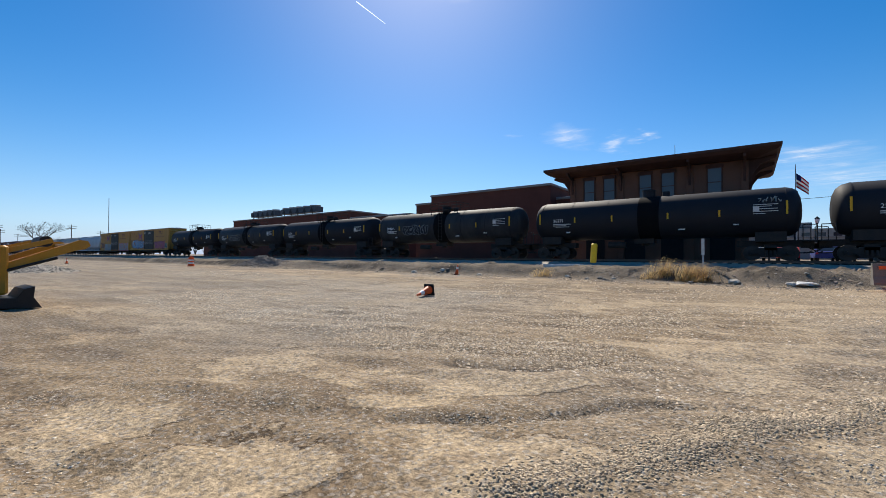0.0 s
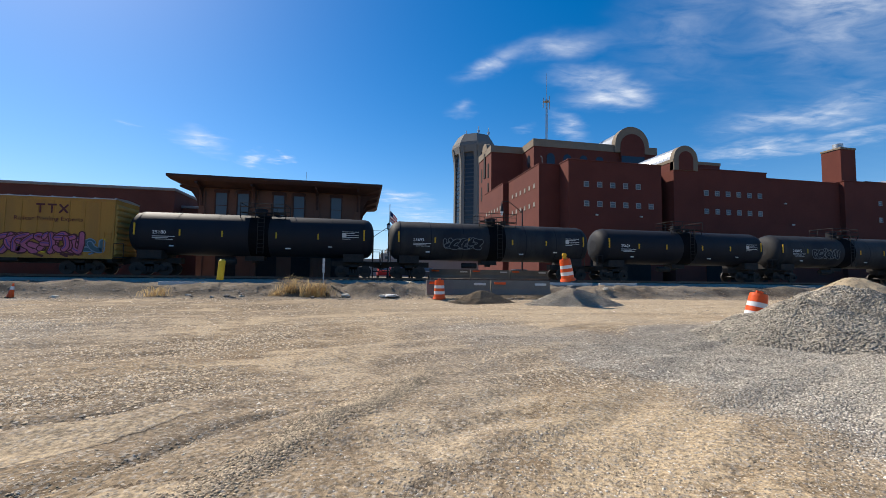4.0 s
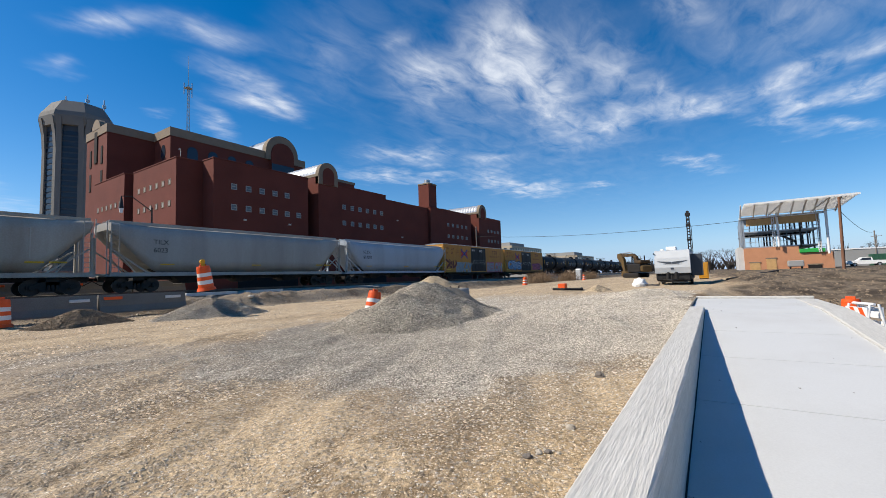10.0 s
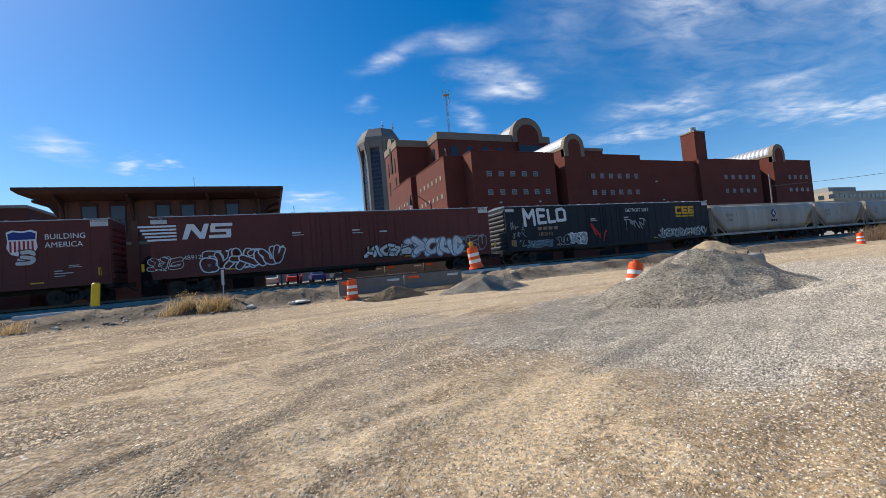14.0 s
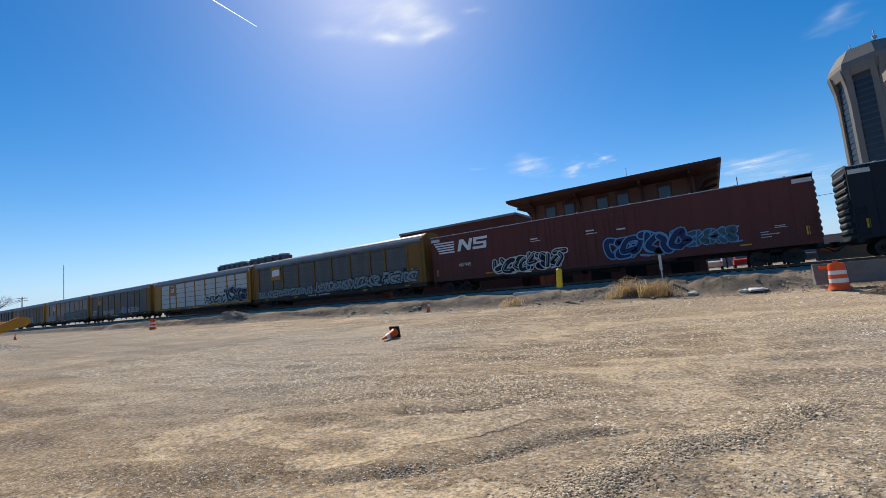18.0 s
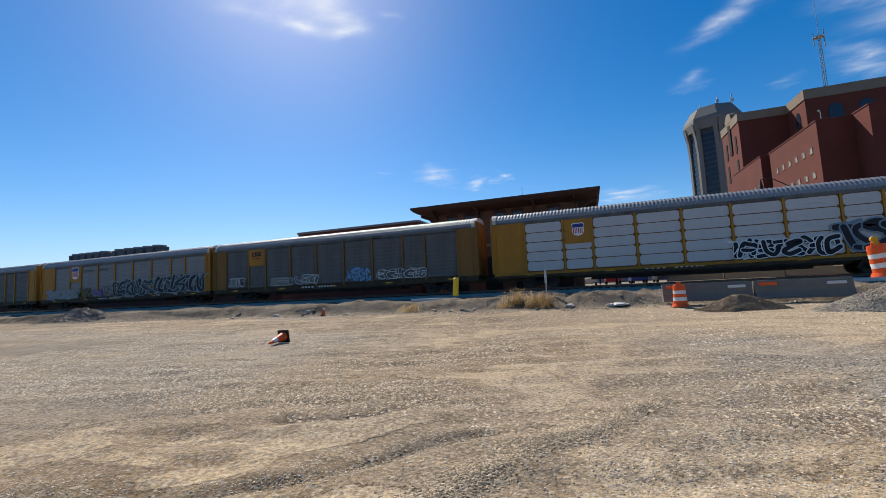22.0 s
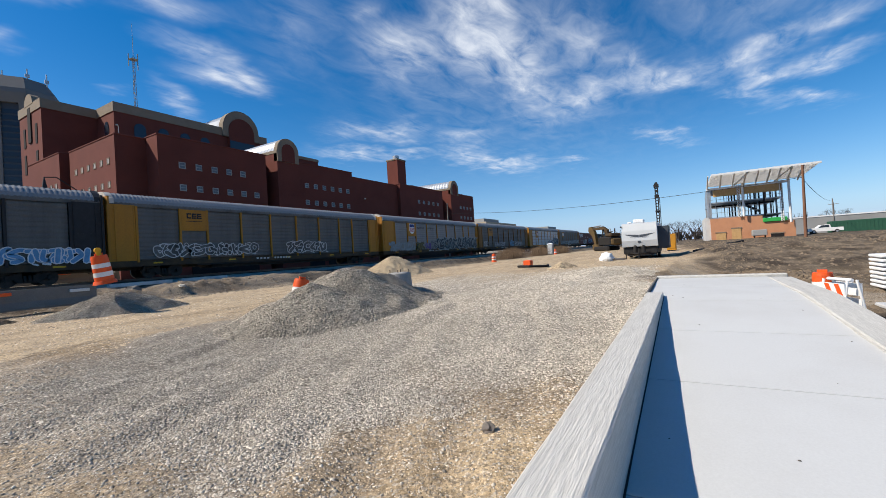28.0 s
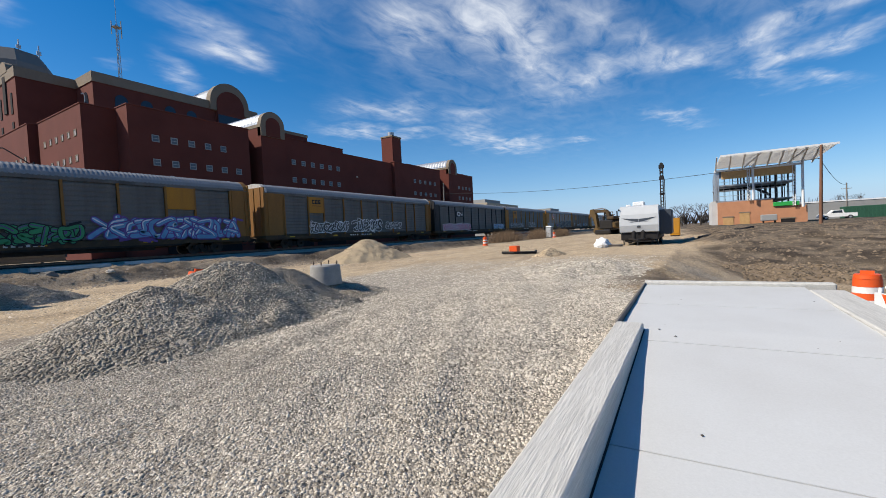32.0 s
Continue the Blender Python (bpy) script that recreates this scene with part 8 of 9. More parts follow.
lump("stone", 5.0, 1.9, 0.055, "bank_stone", "grey-brown lump of rock on the tan gravel", "stone", 0.8, 2)
lump("stone", 3.3, 1.75, 0.04, "gravel_grey", "grey lump of rock on the tan gravel", "stone", 0.6, 5)
lump("stone", 2.75, 1.75, 0.03, "bank_stone", "broken grey-brown clod on the tan gravel", "stone", 0.5, 7)
lump("stone", 2.6, 1.85, 0.032, "bank_stone", "broken grey-brown clod on the tan gravel", "stone", 0.5, 9)
for k in range(7):
    rng = random.Random(520 + k)
    lump("stone", 2.68 + rng.gauss(0, 0.07), 1.8 + rng.gauss(0, 0.05), rng.uniform(0.01, 0.022), "gravel_grey", "crumb of grey hardened soil on the tan gravel", "stone", 0.6, 20 + k)
lump("slab_fragment", 1.25, 23.9, 0.42, "dirty_white", "pale slab of broken concrete on the bank", "rubble", 0.22, 3)
lump("slab_fragment", 12.5, 24.9, 0.35, "old_conc", "lump of broken concrete by the track", "rubble", 0.6, 4)
for k in range(26):
    rng = random.Random(300 + k)
    lump("stone", rng.uniform(-26, 16), rng.uniform(23.2, 25.2), rng.uniform(0.08, 0.26), rng.choice(["clod", "gravel_grey", "old_conc", "gravel"]), "broken stone on the track bank", "stone", 0.55, k)


def pier_ring():
    p = thing("concrete_ring", pose(13.85, 9.15, ground_z(13.85, 9.15) + 0.36), "short round concrete footing with anchor bolts", "footing")
    part("body", Mesh().cyl((0, 0, 0), (0, 0, 0.5), 0.44, 0.4, n=24).cyl((0, 0, 0.5), (0, 0, 0.54), 0.4, 0.37, n=24), "pier_conc", p)
    for k in range(4):
        a = k * 1.571 + 0.5
        part("anchor_bolt", Mesh().cyl((0.32 * math.cos(a), 0.32 * math.sin(a), 0.53), (0.32 * math.cos(a), 0.32 * math.sin(a), 0.64), 0.018, n=6), "rail", p)


pier_ring()
st = thing("survey_stake", pose(12.4, 9.9, ground_z(12.4, 9.9), 6, 8, 0), "short pale wooden survey stake", "stake")
part("stake", Mesh().soft(-0.025, 0.025, -0.012, 0.012, 0, 0.55, 0.004), "plywood", st)


def sign_stake(x, y):
    s = thing("trackside_post", pose(x, y, ground_z(x, y)), "thin grey trackside marker post", "post")
    part("post", Mesh().box(-0.03, 0.03, -0.02, 0.02, 0, 1.7), "galv", s)
    part("plate", Mesh().soft(-0.07, 0.07, -0.035, -0.02, 0.9, 1.75, 0.01), "dirty_white", s)


sign_stake(-2.6, 26.5)


def planks():
    for k, (x, y, l, a) in enumerate(((14.5, 28.6, 3.4, 2), (18.5, 28.9, 3.0, -1), (-10.5, 27.5, 2.6, 3))):
        t = thing("timber", pose(x, y, ground_z(x, y) + 0.03, 0, 0, a), "pale squared timber lying beside the track", "timber", "timbers by the track")
        part("beam", Mesh().soft(-l / 2, l / 2, -0.12, 0.12, 0, 0.2, 0.015), "dirty_white", t)


planks()


# ---- backhoe arm at the far left of the lot ----
def backhoe():
    b = thing("skid_loader", pose(-15.6, 1.7, 0.2), "yellow loader with raised twin arms and dark bucket", "loader")
    part("body", Mesh().soft(-1.9, 1.05, -1.2, 0.75, 0.7, 1.55, 0.08), "machine_yellow", b)
    part("cab", Mesh().loft([[(-1.6, -1.1, 1.55), (0.2, -1.1, 1.55), (0.2, 0.4, 1.55), (-1.6, 0.4, 1.55)], [(-1.4, -1.0, 2.2), (0.0, -1.0, 2.2), (0.0, 0.3, 2.2), (-1.4, 0.3, 2.2)]], smooth=False), "dark_glass", b)
    part("cab_roof", Mesh().soft(-1.6, 0.2, -1.1, 0.4, 2.2, 2.3, 0.04), "machine_yellow", b)
    for x in (-1.3, 0.3):
        w = part("wheel", Mesh().cyl((x, -1.35, 0.42), (x, -1.0, 0.42), 0.42, n=20), "rubber", b)
        part("hub", Mesh().cyl((x, -1.37, 0.42), (x, -0.98, 0.42), 0.2, n=14), "machine_yellow", w)
    part("mounting_bracket", Mesh().soft(0.75, 1.12, 0.35, 0.95, 0.34, 1.5, 0.05), "machine_yellow", b)
    for x in (-1.5, 0.95):
        o = [(0.6, 0.95), (0.68, 0.82), (2.15, 1.38), (2.36, 1.42), (2.46, 1.52), (2.4, 1.64), (2.24, 1.66), (1.95, 1.53)]
        part("lift_arm", Mesh().prism(o, "x", x - 0.07, x + 0.07), "machine_yellow", b)
        part("upper_link", Mesh().prism([(0.5, 1.3), (0.55, 1.19), (1.75, 1.58), (1.7, 1.68)], "x", x - 0.05, x + 0.05), "machine_yellow", b)
        part("cylinder", Mesh().cyl((x + 0.12, 0.6, 0.8), (x + 0.12, 1.8, 1.2), 0.035, n=8), "machine_dark", b)
    part("hose_drum", Mesh().cyl((-0.6, 1.72, 1.62), (0.3, 1.72, 1.62), 0.14, n=18), "machine_dark", b)
    part("cross_tube", Mesh().cyl((-1.5, 2.25, 1.52), (0.95, 2.25, 1.52), 0.07, n=10), "machine_yellow", b)
    part("bucket", Mesh().prism([(-1.0, 0.12), (1.1, 0.08), (1.42, 0.05), (1.28, 0.3), (1.3, 0.55), (1.12, 0.5), (1.0, 0.3), (-0.9, 0.4)], "x", 0.6, 1.75), "machine_dark", b, "dark steel bucket resting on the ground")


backhoe()


# ---- travel trailer and clutter round it ----
def travel_trailer():
    gz = ground_z(39.6, 3.65)
    t = thing("travel_trailer", pose(39.6, 3.65, gz), "pale grey travel trailer with dark graphics, front end on", "trailer")
    prof = [(0.0, 0.98), (-0.12, 1.1), (-0.22, 1.5), (-0.12, 2.3), (0.12, 2.86), (0.4, 2.96), (8.2, 2.96), (8.2, 0.98)]
    part("shell", Mesh().prism(prof, "y", -1.3, 1.3), "trailer_skin", t)
    part("front_trim", Mesh().prism([(-0.14, 1.02), (-0.1, 1.02), (-0.21, 1.5), (-0.12, 2.2), (-0.15, 2.2), (-0.25, 1.5)], "y", -1.32, 1.32), "trailer_skin", t)
    m = Mesh()
    for s in (-1, 1):
        m.add([(-0.21, s * 0.02, 1.96), (-0.185, s * 1.18, 2.06), (-0.2, s * 0.95, 1.97), (-0.235, s * 0.35, 1.8), (-0.24, s * 0.02, 1.76)], [(0, 1, 2, 3, 4)])
        m.add([(-0.242, s * 0.18, 1.72), (-0.235, s * 0.75, 1.8), (-0.242, s * 0.5, 1.74)], [(0, 1, 2)])
    part("front_graphic", m, "trailer_dark", t)
    part("emblem", Mesh().box(-0.245, -0.2, -0.12, 0.12, 1.32, 1.47), "trailer_dark", t)
    part("roof_unit", Mesh().soft(0.6, 1.6, -0.35, 0.45, 2.95, 3.27, 0.06), "white", t)
    part("roof_vent", Mesh().soft(0.5, 0.9, 0.6, 0.9, 2.95, 3.08, 0.03), "white", t)
    part("slide_out", Mesh().soft(1.2, 5.0, -2.1, -1.28, 0.75, 2.6, 0.04), "trailer_dark", t)
    part("awning_rail", Mesh().cyl((-0.1, 1.36, 2.7), (6, 1.36, 2.7), 0.06, n=8), "machine_dark", t)
    part("hitch_frame", Mesh().cyl((0.4, -0.9, 0.5), (-1.5, 0, 0.45), 0.06, n=6).cyl((0.4, 0.9, 0.5), (-1.5, 0, 0.45), 0.06, n=6).cyl((-1.3, 0, 0), (-1.3, 0, 0.9), 0.05, n=8), "machine_dark", t)
    for y in (-0.3, 0.3):
        part("gas_bottle", Mesh().cyl((-0.55, y, 0.5), (-0.55, y, 1.0), 0.16, n=12).cyl((-0.55, y, 1.0), (-0.55, y, 1.12), 0.16, 0.06, n=12), "machine_dark", t)
    for y in (-1.15, 1.15):
        for x in (4.2, 5.1):
            part("wheel", Mesh().cyl((x, y - 0.1, 0.34), (x, y + 0.1, 0.34), 0.34, n=16), "rubber", t)
        part("corner_jack", Mesh().cyl((0.7, y, 0), (0.7, y, 0.62), 0.04, n=6), "machine_dark", t)
    part("chassis", Mesh().box(0.1, 8.0, -1.0, 1.0, 0.25, 0.4), "machine_dark", t)
    part("skirt", Mesh().soft(0.02, 8.1, -1.26, 1.26, 0.4, 0.98, 0.05), "machine_dark", t)
    lump("rubble_bag", 38.6, 6.1, 0.62, "white", "full white bulk bag beside the trailer", "bag", 0.8, 6)
    lump("rubble_bag", 37.7, 5.9, 0.35, "dirty_white", "small white sack beside the trailer", "bag", 0.7, 8)
    p = thing("pallet", pose(38.3, 5.2, ground_z(38.3, 5.2)), "weathered timber pallet on the ground", "pallet")
    for k in range(6):
        part("slat", Mesh().box(-0.6, 0.6, -0.5 + 0.18 * k, -0.38 + 0.18 * k, 0.1, 0.125), "pole_grey", p)
    for x in (-0.55, 0, 0.5):
        part("bearer", Mesh().box(x, x + 0.06, -0.5, 0.52, 0, 0.1), "pole_grey", p)
    c = thing("yellow_cabinet", pose(62.0, 2.1, ground_z(62.0, 2.1)), "tall yellow site cabinet standing past the trailer", "cabinet")
    part("body", Mesh().soft(-0.6, 0.6, -0.75, 0.3, 0.1, 2.15, 0.03), "machine_yellow", c)
    part("skid", Mesh().box(-0.6, 0.6, -0.7, 0.25, 0, 0.12), "machine_dark", c)
    part("door", Mesh().soft(-0.64, -0.59, -0.65, 0.2, 0.3, 2.0, 0.02), "machine_yellow", c)
    h = thing("black_hose", Matrix(), "black drain hose lying on the ground", "hose")
    for (a0, b0, a1, b1) in ((34.2, 9.8, 32.8, 9.4), (32.8, 9.4, 31.6, 10.4), (31.6, 10.4, 31.9, 11.4)):
        part("hose_length", Mesh().cyl((a0, b0, ground_z(a0, b0) + 0.12), (a1, b1, ground_z(a1, b1) + 0.12), 0.09, n=8), "rubber", h)
    r = thing("orange_crate", pose(33.7, 11.2, ground_z(33.7, 11.2)), "small orange-red plastic box on the lot", "box")
    part("body", Mesh().soft(-0.3, 0.3, -0.3, 0.3, 0, 0.5, 0.04), "orange", r)
    for x0, y0, x1, y1 in ((45, -0.2, 55, -3.6), (45.5, -0.6, 52, -4.5)):
        d = thing("drain_pipe", Matrix(), "long black pipe lying on the soil bank", "pipe", "pipes on the bank")
        part("pipe", Mesh().cyl((x0, y0, ground_z(x0, y0) + 0.04), (x1, y1, ground_z(x1, y1) + 0.02), 0.1, n=10), "rubber", d)


travel_trailer()


def portable_toilet():
    gz = ground_z(88, 24.5)
    t = thing("portable_toilet", pose(88, 24.5, gz), "grey portable toilet with a white roof", "portable toilet")
    part("cabin", Mesh().soft(-0.55, 0.55, -0.55, 0.55, 0, 2.1, 0.04), "far_grey", t)
    part("door", Mesh().soft(-0.58, -0.53, -0.4, 0.4, 0.15, 1.95, 0.02), "trailer_skin", t)
    part("roof", Mesh().loft([[(-0.6, -0.6, 2.1), (0.6, -0.6, 2.1), (0.6, 0.6, 2.1), (-0.6, 0.6, 2.1)], [(-0.4, -0.4, 2.32), (0.4, -0.4, 2.32), (0.4, 0.4, 2.32), (-0.4, 0.4, 2.32)]], smooth=False), "white", t)


portable_toilet()


def far_excavator():
    e = thing("excavator", pose(99, 15.2, ground_z(99, 15.2), 0, 0, -132), "yellow-brown tracked excavator seen from afar", "excavator")
    for y in (-1.3, 1.3):
        part("track", Mesh().soft(-2.4, 2.4, y - 0.35, y + 0.35, 0, 1.0, 0.25), "machine_dark", e)
    part("house", Mesh().soft(-0.9, 3.0, -1.5, 1.4, 1.1, 3.0, 0.2), "machine_dark", e)
    part("engine_cover", Mesh().soft(1.2, 3.3, -1.4, 1.3, 3.0, 3.7, 0.2), "rack_sill", e)
    part("cab", Mesh().soft(-1.2, 0.4, 0.4, 1.5, 1.3, 4.0, 0.15), "dark_glass", e)
    part("cab_roof", Mesh().soft(-1.3, 0.5, 0.35, 1.55, 4.0, 4.15, 0.05), "rack_sill", e)
    part("boom", Mesh().prism([(1.4, 2.4), (0.7, 4.6), (-0.4, 5.3), (-4.6, 5.35), (-5.0, 5.0), (-4.6, 4.75), (-0.8, 4.65), (0.2, 3.9), (0.7, 2.4)], "y", -0.3, 0.3), "rack_sill", e)
    part("dipper", Mesh().prism([(-5.3, 5.5), (-4.3, 5.6), (-3.4, 4.2), (-2.9, 1.6), (-3.5, 1.3), (-4.3, 3.4), (-5.5, 4.6)], "y", -0.32, 0.32), "dull_ochre", e)
    part("dipper_ram", Mesh().cyl((-4.0, 0, 5.5), (-1.6, 0, 5.6), 0.14, n=8).cyl((-1.6, 0, 5.6), (-0.6, 0, 5.4), 0.09, n=8), "galv", e)
    part("boom_ram", Mesh().cyl((-0.6, -0.45, 1.9), (-0.3, -0.45, 4.7), 0.15, n=8), "machine_dark", e)
    part("bucket", Mesh().prism([(-3.6, 1.5), (-2.6, 1.6), (-1.9, 0.9), (-2.3, 0.2), (-3.4, 0.1), (-3.9, 0.7)], "y", -0.7, 0.7), "dull_ochre", e)
    part("counterweight", Mesh().soft(2.9, 3.7, -1.4, 1.3, 1.2, 2.6, 0.25), "dull_ochre", e)
    part("guard_rail", Mesh().cyl((1.4, -1.3, 3.7), (1.4, -1.3, 4.6), 0.05, n=6).cyl((3.2, -1.3, 3.7), (3.2, -1.3, 4.6), 0.05, n=6).cyl((1.4, -1.3, 4.6), (3.2, -1.3, 4.6), 0.05, n=6), "dull_ochre", e)
    part("exhaust", Mesh().cyl((2.2, 0.6, 3.6), (2.2, 0.6, 4.7), 0.12, n=8), "machine_dark", e)


far_excavator()


def drill_mast():
    d = thing("drill_mast", pose(72.0, 3.6, 0.7), "tall dark steel drill mast standing upright", "mast")
    for y in (-0.17, 0.17):
        part("mast_rail", Mesh().box(-0.12, 0.12, y - 0.07, y + 0.07, 0, 9.3), "machine_dark", d)
    for k in range(20):
        part("rung", lambda: Mesh().box(-0.14, 0.14, -0.12, 0.12, 0, 0.09), "machine_dark", d, at=pose(0, 0, 0.45 * k + 0.2), key="mast")
    for z, w, h in ((7.3, 0.3, 0.5), (8.2, 0.24, 0.35), (8.9, 0.34, 0.5), (5.2, 0.3, 0.3), (2.4, 0.34, 0.6)):
        part("drive_unit", Mesh().soft(-0.22, 0.22, -w, w, z, z + h, 0.05), "machine_dark", d)
    part("sheave", Mesh().cyl((-0.1, 0, 9.5), (0.1, 0, 9.5), 0.22, n=12), "machine_dark", d)
    part("hose", Mesh().cyl((-0.2, -0.36, 0.2), (-0.2, -0.36, 7.4), 0.05, n=6), "rubber", d)


drill_mast()


# ---- building under construction ----
def steel_frame_building():
    b = thing("steel_frame_building", Matrix(), "unfinished building with tan brick base, steel frame and white roof deck", "building")
    x0, x1, ya, yb = 100.0, 118.0, -17.3, -4.3
    part("brick_base", Mesh().box(x0, x1, -12.6, yb, 0.3, 5.3), "orange_brick", b)
    part("brick_base", Mesh().box(x0, x1, ya, -12.602, 0.3, 3.95), "orange_brick", b)
    # tall openings get plywood; the low one a near-black panel of painted shade
    for y, w, h in ((-5.9, 1.6, 1.5), (-8.4, 1.5, 2.2), (-14.6, 1.9, 0.8)):
        part("base_opening", Mesh().box(x0 - 0.08, x0 + 0.1, y - w / 2, y + w / 2, 0.9 if h > 1 else 1.0, 0.9 + h), "plywood" if h > 1 else "void", b, "base opening closed by a flat panel")
        part("opening_frame", Mesh().box(x0 - 0.12, x0 + 0.1, y - w / 2 - 0.1, y + w / 2 + 0.1, 0.9 + h, 1.1 + h), "stone", b)
    part("stair_core", Mesh().box(x0 + 0.6, x1 - 4, yb, yb + 0.9, 0.3, 5.6), "concrete", b)
    part("side_panel", Mesh().box(x0 + 0.05, x0 + 5.0, yb + 0.02, yb + 0.3, 5.6, 11.2), "galv", b, "galvanised side cladding")
    for z in (5.3, 8.3):
        part("floor_deck", Mesh().box(x0 + 0.2, x1, ya + 1.5, yb, z, z + 0.22), "galv", b)
    for x in (x0 + 0.2, x0 + 6, x0 + 12, x1 - 0.3):
        for y in (ya + 1.6, -13.0, -9.0, yb - 0.2):
            part("column", Mesh().box(x - 0.13, x + 0.13, y - 0.13, y + 0.13, 4.0 if y < -12.5 else 5.3, 11.2), "galv" if y > -5 else "machine_dark", b)
    for y, foot in ((-9.7, 5.3), (-16.6, 3.6)):
        part("white_column", Mesh().cyl((x0 - 0.7, y, foot), (x0 - 0.7, y, 12.4), 0.2, n=10), "steel_white", b)
    for y, foot in ((-8.9, 5.3), (-15.3, 3.9)):
        m = Mesh().cyl((x0 - 0.4, y, foot), (x0 - 0.4, y, 12.0), 0.06, n=6).cyl((x0 - 0.4, y - 0.36, foot), (x0 - 0.4, y - 0.36, 12.0), 0.06, n=6)
        for k in range(12):
            z = foot + 0.5 * k
            m.cyl((x0 - 0.4, y, z), (x0 - 0.4, y - 0.36, z + 0.25), 0.04, n=5).cyl((x0 - 0.4, y - 0.36, z + 0.25), (x0 - 0.4, y, z + 0.5), 0.04, n=5)
        part("lattice_column", m, "steel_white", b)
    m = Mesh()
    for k in range(13):
        y = yb - 0.1 - k * 0.95
        m.box(x0 + 0.25, x0 + 0.31, y, y + 0.05, 5.5, 9.7)
    for z in (6.4, 7.4, 9.0):
        m.box(x0 + 0.25, x0 + 0.31, ya + 1.6, yb, z, z + 0.06)
    part("stud_wall", m, "galv", b)
    m = Mesh()
    for k in range(9):
        m.box(x0 + 7.8, x0 + 8.0, yb - 0.4 - 1.35 * k, yb - 0.28 - 1.35 * k, 5.4, 11.0)
    m.box(x0 + 7.8, x0 + 8.0, ya + 1.6, yb, 8.0, 8.4)
    part("rear_framing", m, "machine_dark", b)["kind"] = "stuff"
    part("plywood_band", Mesh().box(x0 - 0.05, x0 + 0.2, ya + 1.7, yb - 0.7, 9.6, 10.95), "plywood", b)
    part("side_fascia", Mesh().box(x0 + 0.1, x1 - 5, yb - 0.12, yb + 0.05, 9.4, 11.3), "galv", b)
    # open canopy: raking beams under level purlins, rising towards the lot
    part("eaves_beam", Mesh().box(x0 - 0.25, x0 + 0.1, ya + 0.6, yb + 0.4, 10.95, 11.35), "steel_white", b)
    part("front_beam", Mesh().box(x0 - 5.4, x0 - 5.15, -20.3, yb - 0.3, 13.1, 13.42), "steel_white", b)
    for k in range(15):
        k *= 0.6
        x = x0 - 0.6 - 0.5 * k
        z = 11.35 + (x0 - x) * 0.36
        part("purlin", Mesh().box(x - 0.08, x + 0.08, -18.4 - 0.2 * k, yb + 0.35 - 0.07 * k, z, z + 0.16), "steel_white", b)
    for y in (yb + 0.2, -6.2, -8.2, -10.0, -11.8, -13.5, -15.0, -16.5, -18.0):
        part("raking_beam", Mesh().prism([(x0, 11.1), (x0 - 5.3, 13.0), (x0 - 5.3, 13.25), (x0, 11.4)], "y", y - 0.1, y + 0.1), "steel_white", b)
    for y in (-8.5, -14.6):
        part("strut", Mesh().cyl((x0 - 0.5, y, 11.4), (x0 - 5.2, y - 1.9, 13.1), 0.12, n=8), "steel_white", b)
    part("main_roof", Mesh().box(x0 + 0.1, x1 - 4, ya + 1.4, yb, 11.0, 11.25), "galv", b)
    part("green_sheeting", Mesh().soft(x0 - 0.3, x0 + 1.5, -16.2, -12.6, 3.95, 4.7, 0.08), "green_wrap", b, "green plastic sheeting")
    part("guard_rail", Mesh().box(x0 - 0.05, x0 + 0.0, -16.4, -12.4, 4.9, 4.95).box(x0 - 0.05, x0 + 0.0, -16.4, -12.4, 5.35, 5.4).box(x0 - 0.05, x0 + 0.0, -16.4, -16.34, 4.0, 5.4), "machine_dark", b)
    part("stair_flight", Mesh().prism([(-8.5, 8.5), (-12.5, 5.9), (-12.5, 6.3), (-8.5, 8.9)], "x", x0 + 1.0, x0 + 2.2), "machine_dark", b)
    g = thing("site_generator", pose(97.5, -11.6, ground_z(97.5, -11.6)), "small grey machine parked by the brick base", "generator")
    part("body", Mesh().soft(-0.8, 0.8, -1.1, 1.1, 0.4, 1.5, 0.1), "far_grey", g)
    for y in (-0.8, 0.8):
        part("wheel", Mesh().cyl((-0.3, y - 0.1, 0.35), (-0.3, y + 0.1, 0.35), 0.35, n=12), "rubber", g)


steel_frame_building()


def pickup(x, y):
    p = thing("pickup_truck", pose(x, y, ground_z(x, y), 0, 0, 90), "white pickup truck parked sideways", "pickup truck")
    o = [(-2.9, 0.5), (2.9, 0.5), (2.95, 0.9), (2.7, 1.15), (1.35, 1.25), (0.7, 1.85), (-0.75, 1.9), (-0.95, 1.25), (-2.9, 1.2)]
    part("body", Mesh().prism(o, "y", -0.95, 0.95), "white", p)
    for a in (-1, 1):
        part("side_glass", Mesh().prism([(-0.65, 1.28), (1.1, 1.28), (0.6, 1.75), (-0.6, 1.78)], "y", *sorted((a * 0.94, a * 0.97))), "dark_glass", p)
        for xx in (-1.85, 1.85):
            w = part("wheel", Mesh().cyl((xx, a * 0.75, 0.4), (xx, a * 0.98, 0.4), 0.4, n=18), "rubber", p)
            part("rim", Mesh().cyl((xx, a * 0.8, 0.4), (xx, a * 1.0, 0.4), 0.22, n=12), "galv", w)
    part("bumper", Mesh().soft(2.85, 3.02, -0.9, 0.9, 0.45, 0.7, 0.03), "galv", p)


pickup(120.0, -25.6)


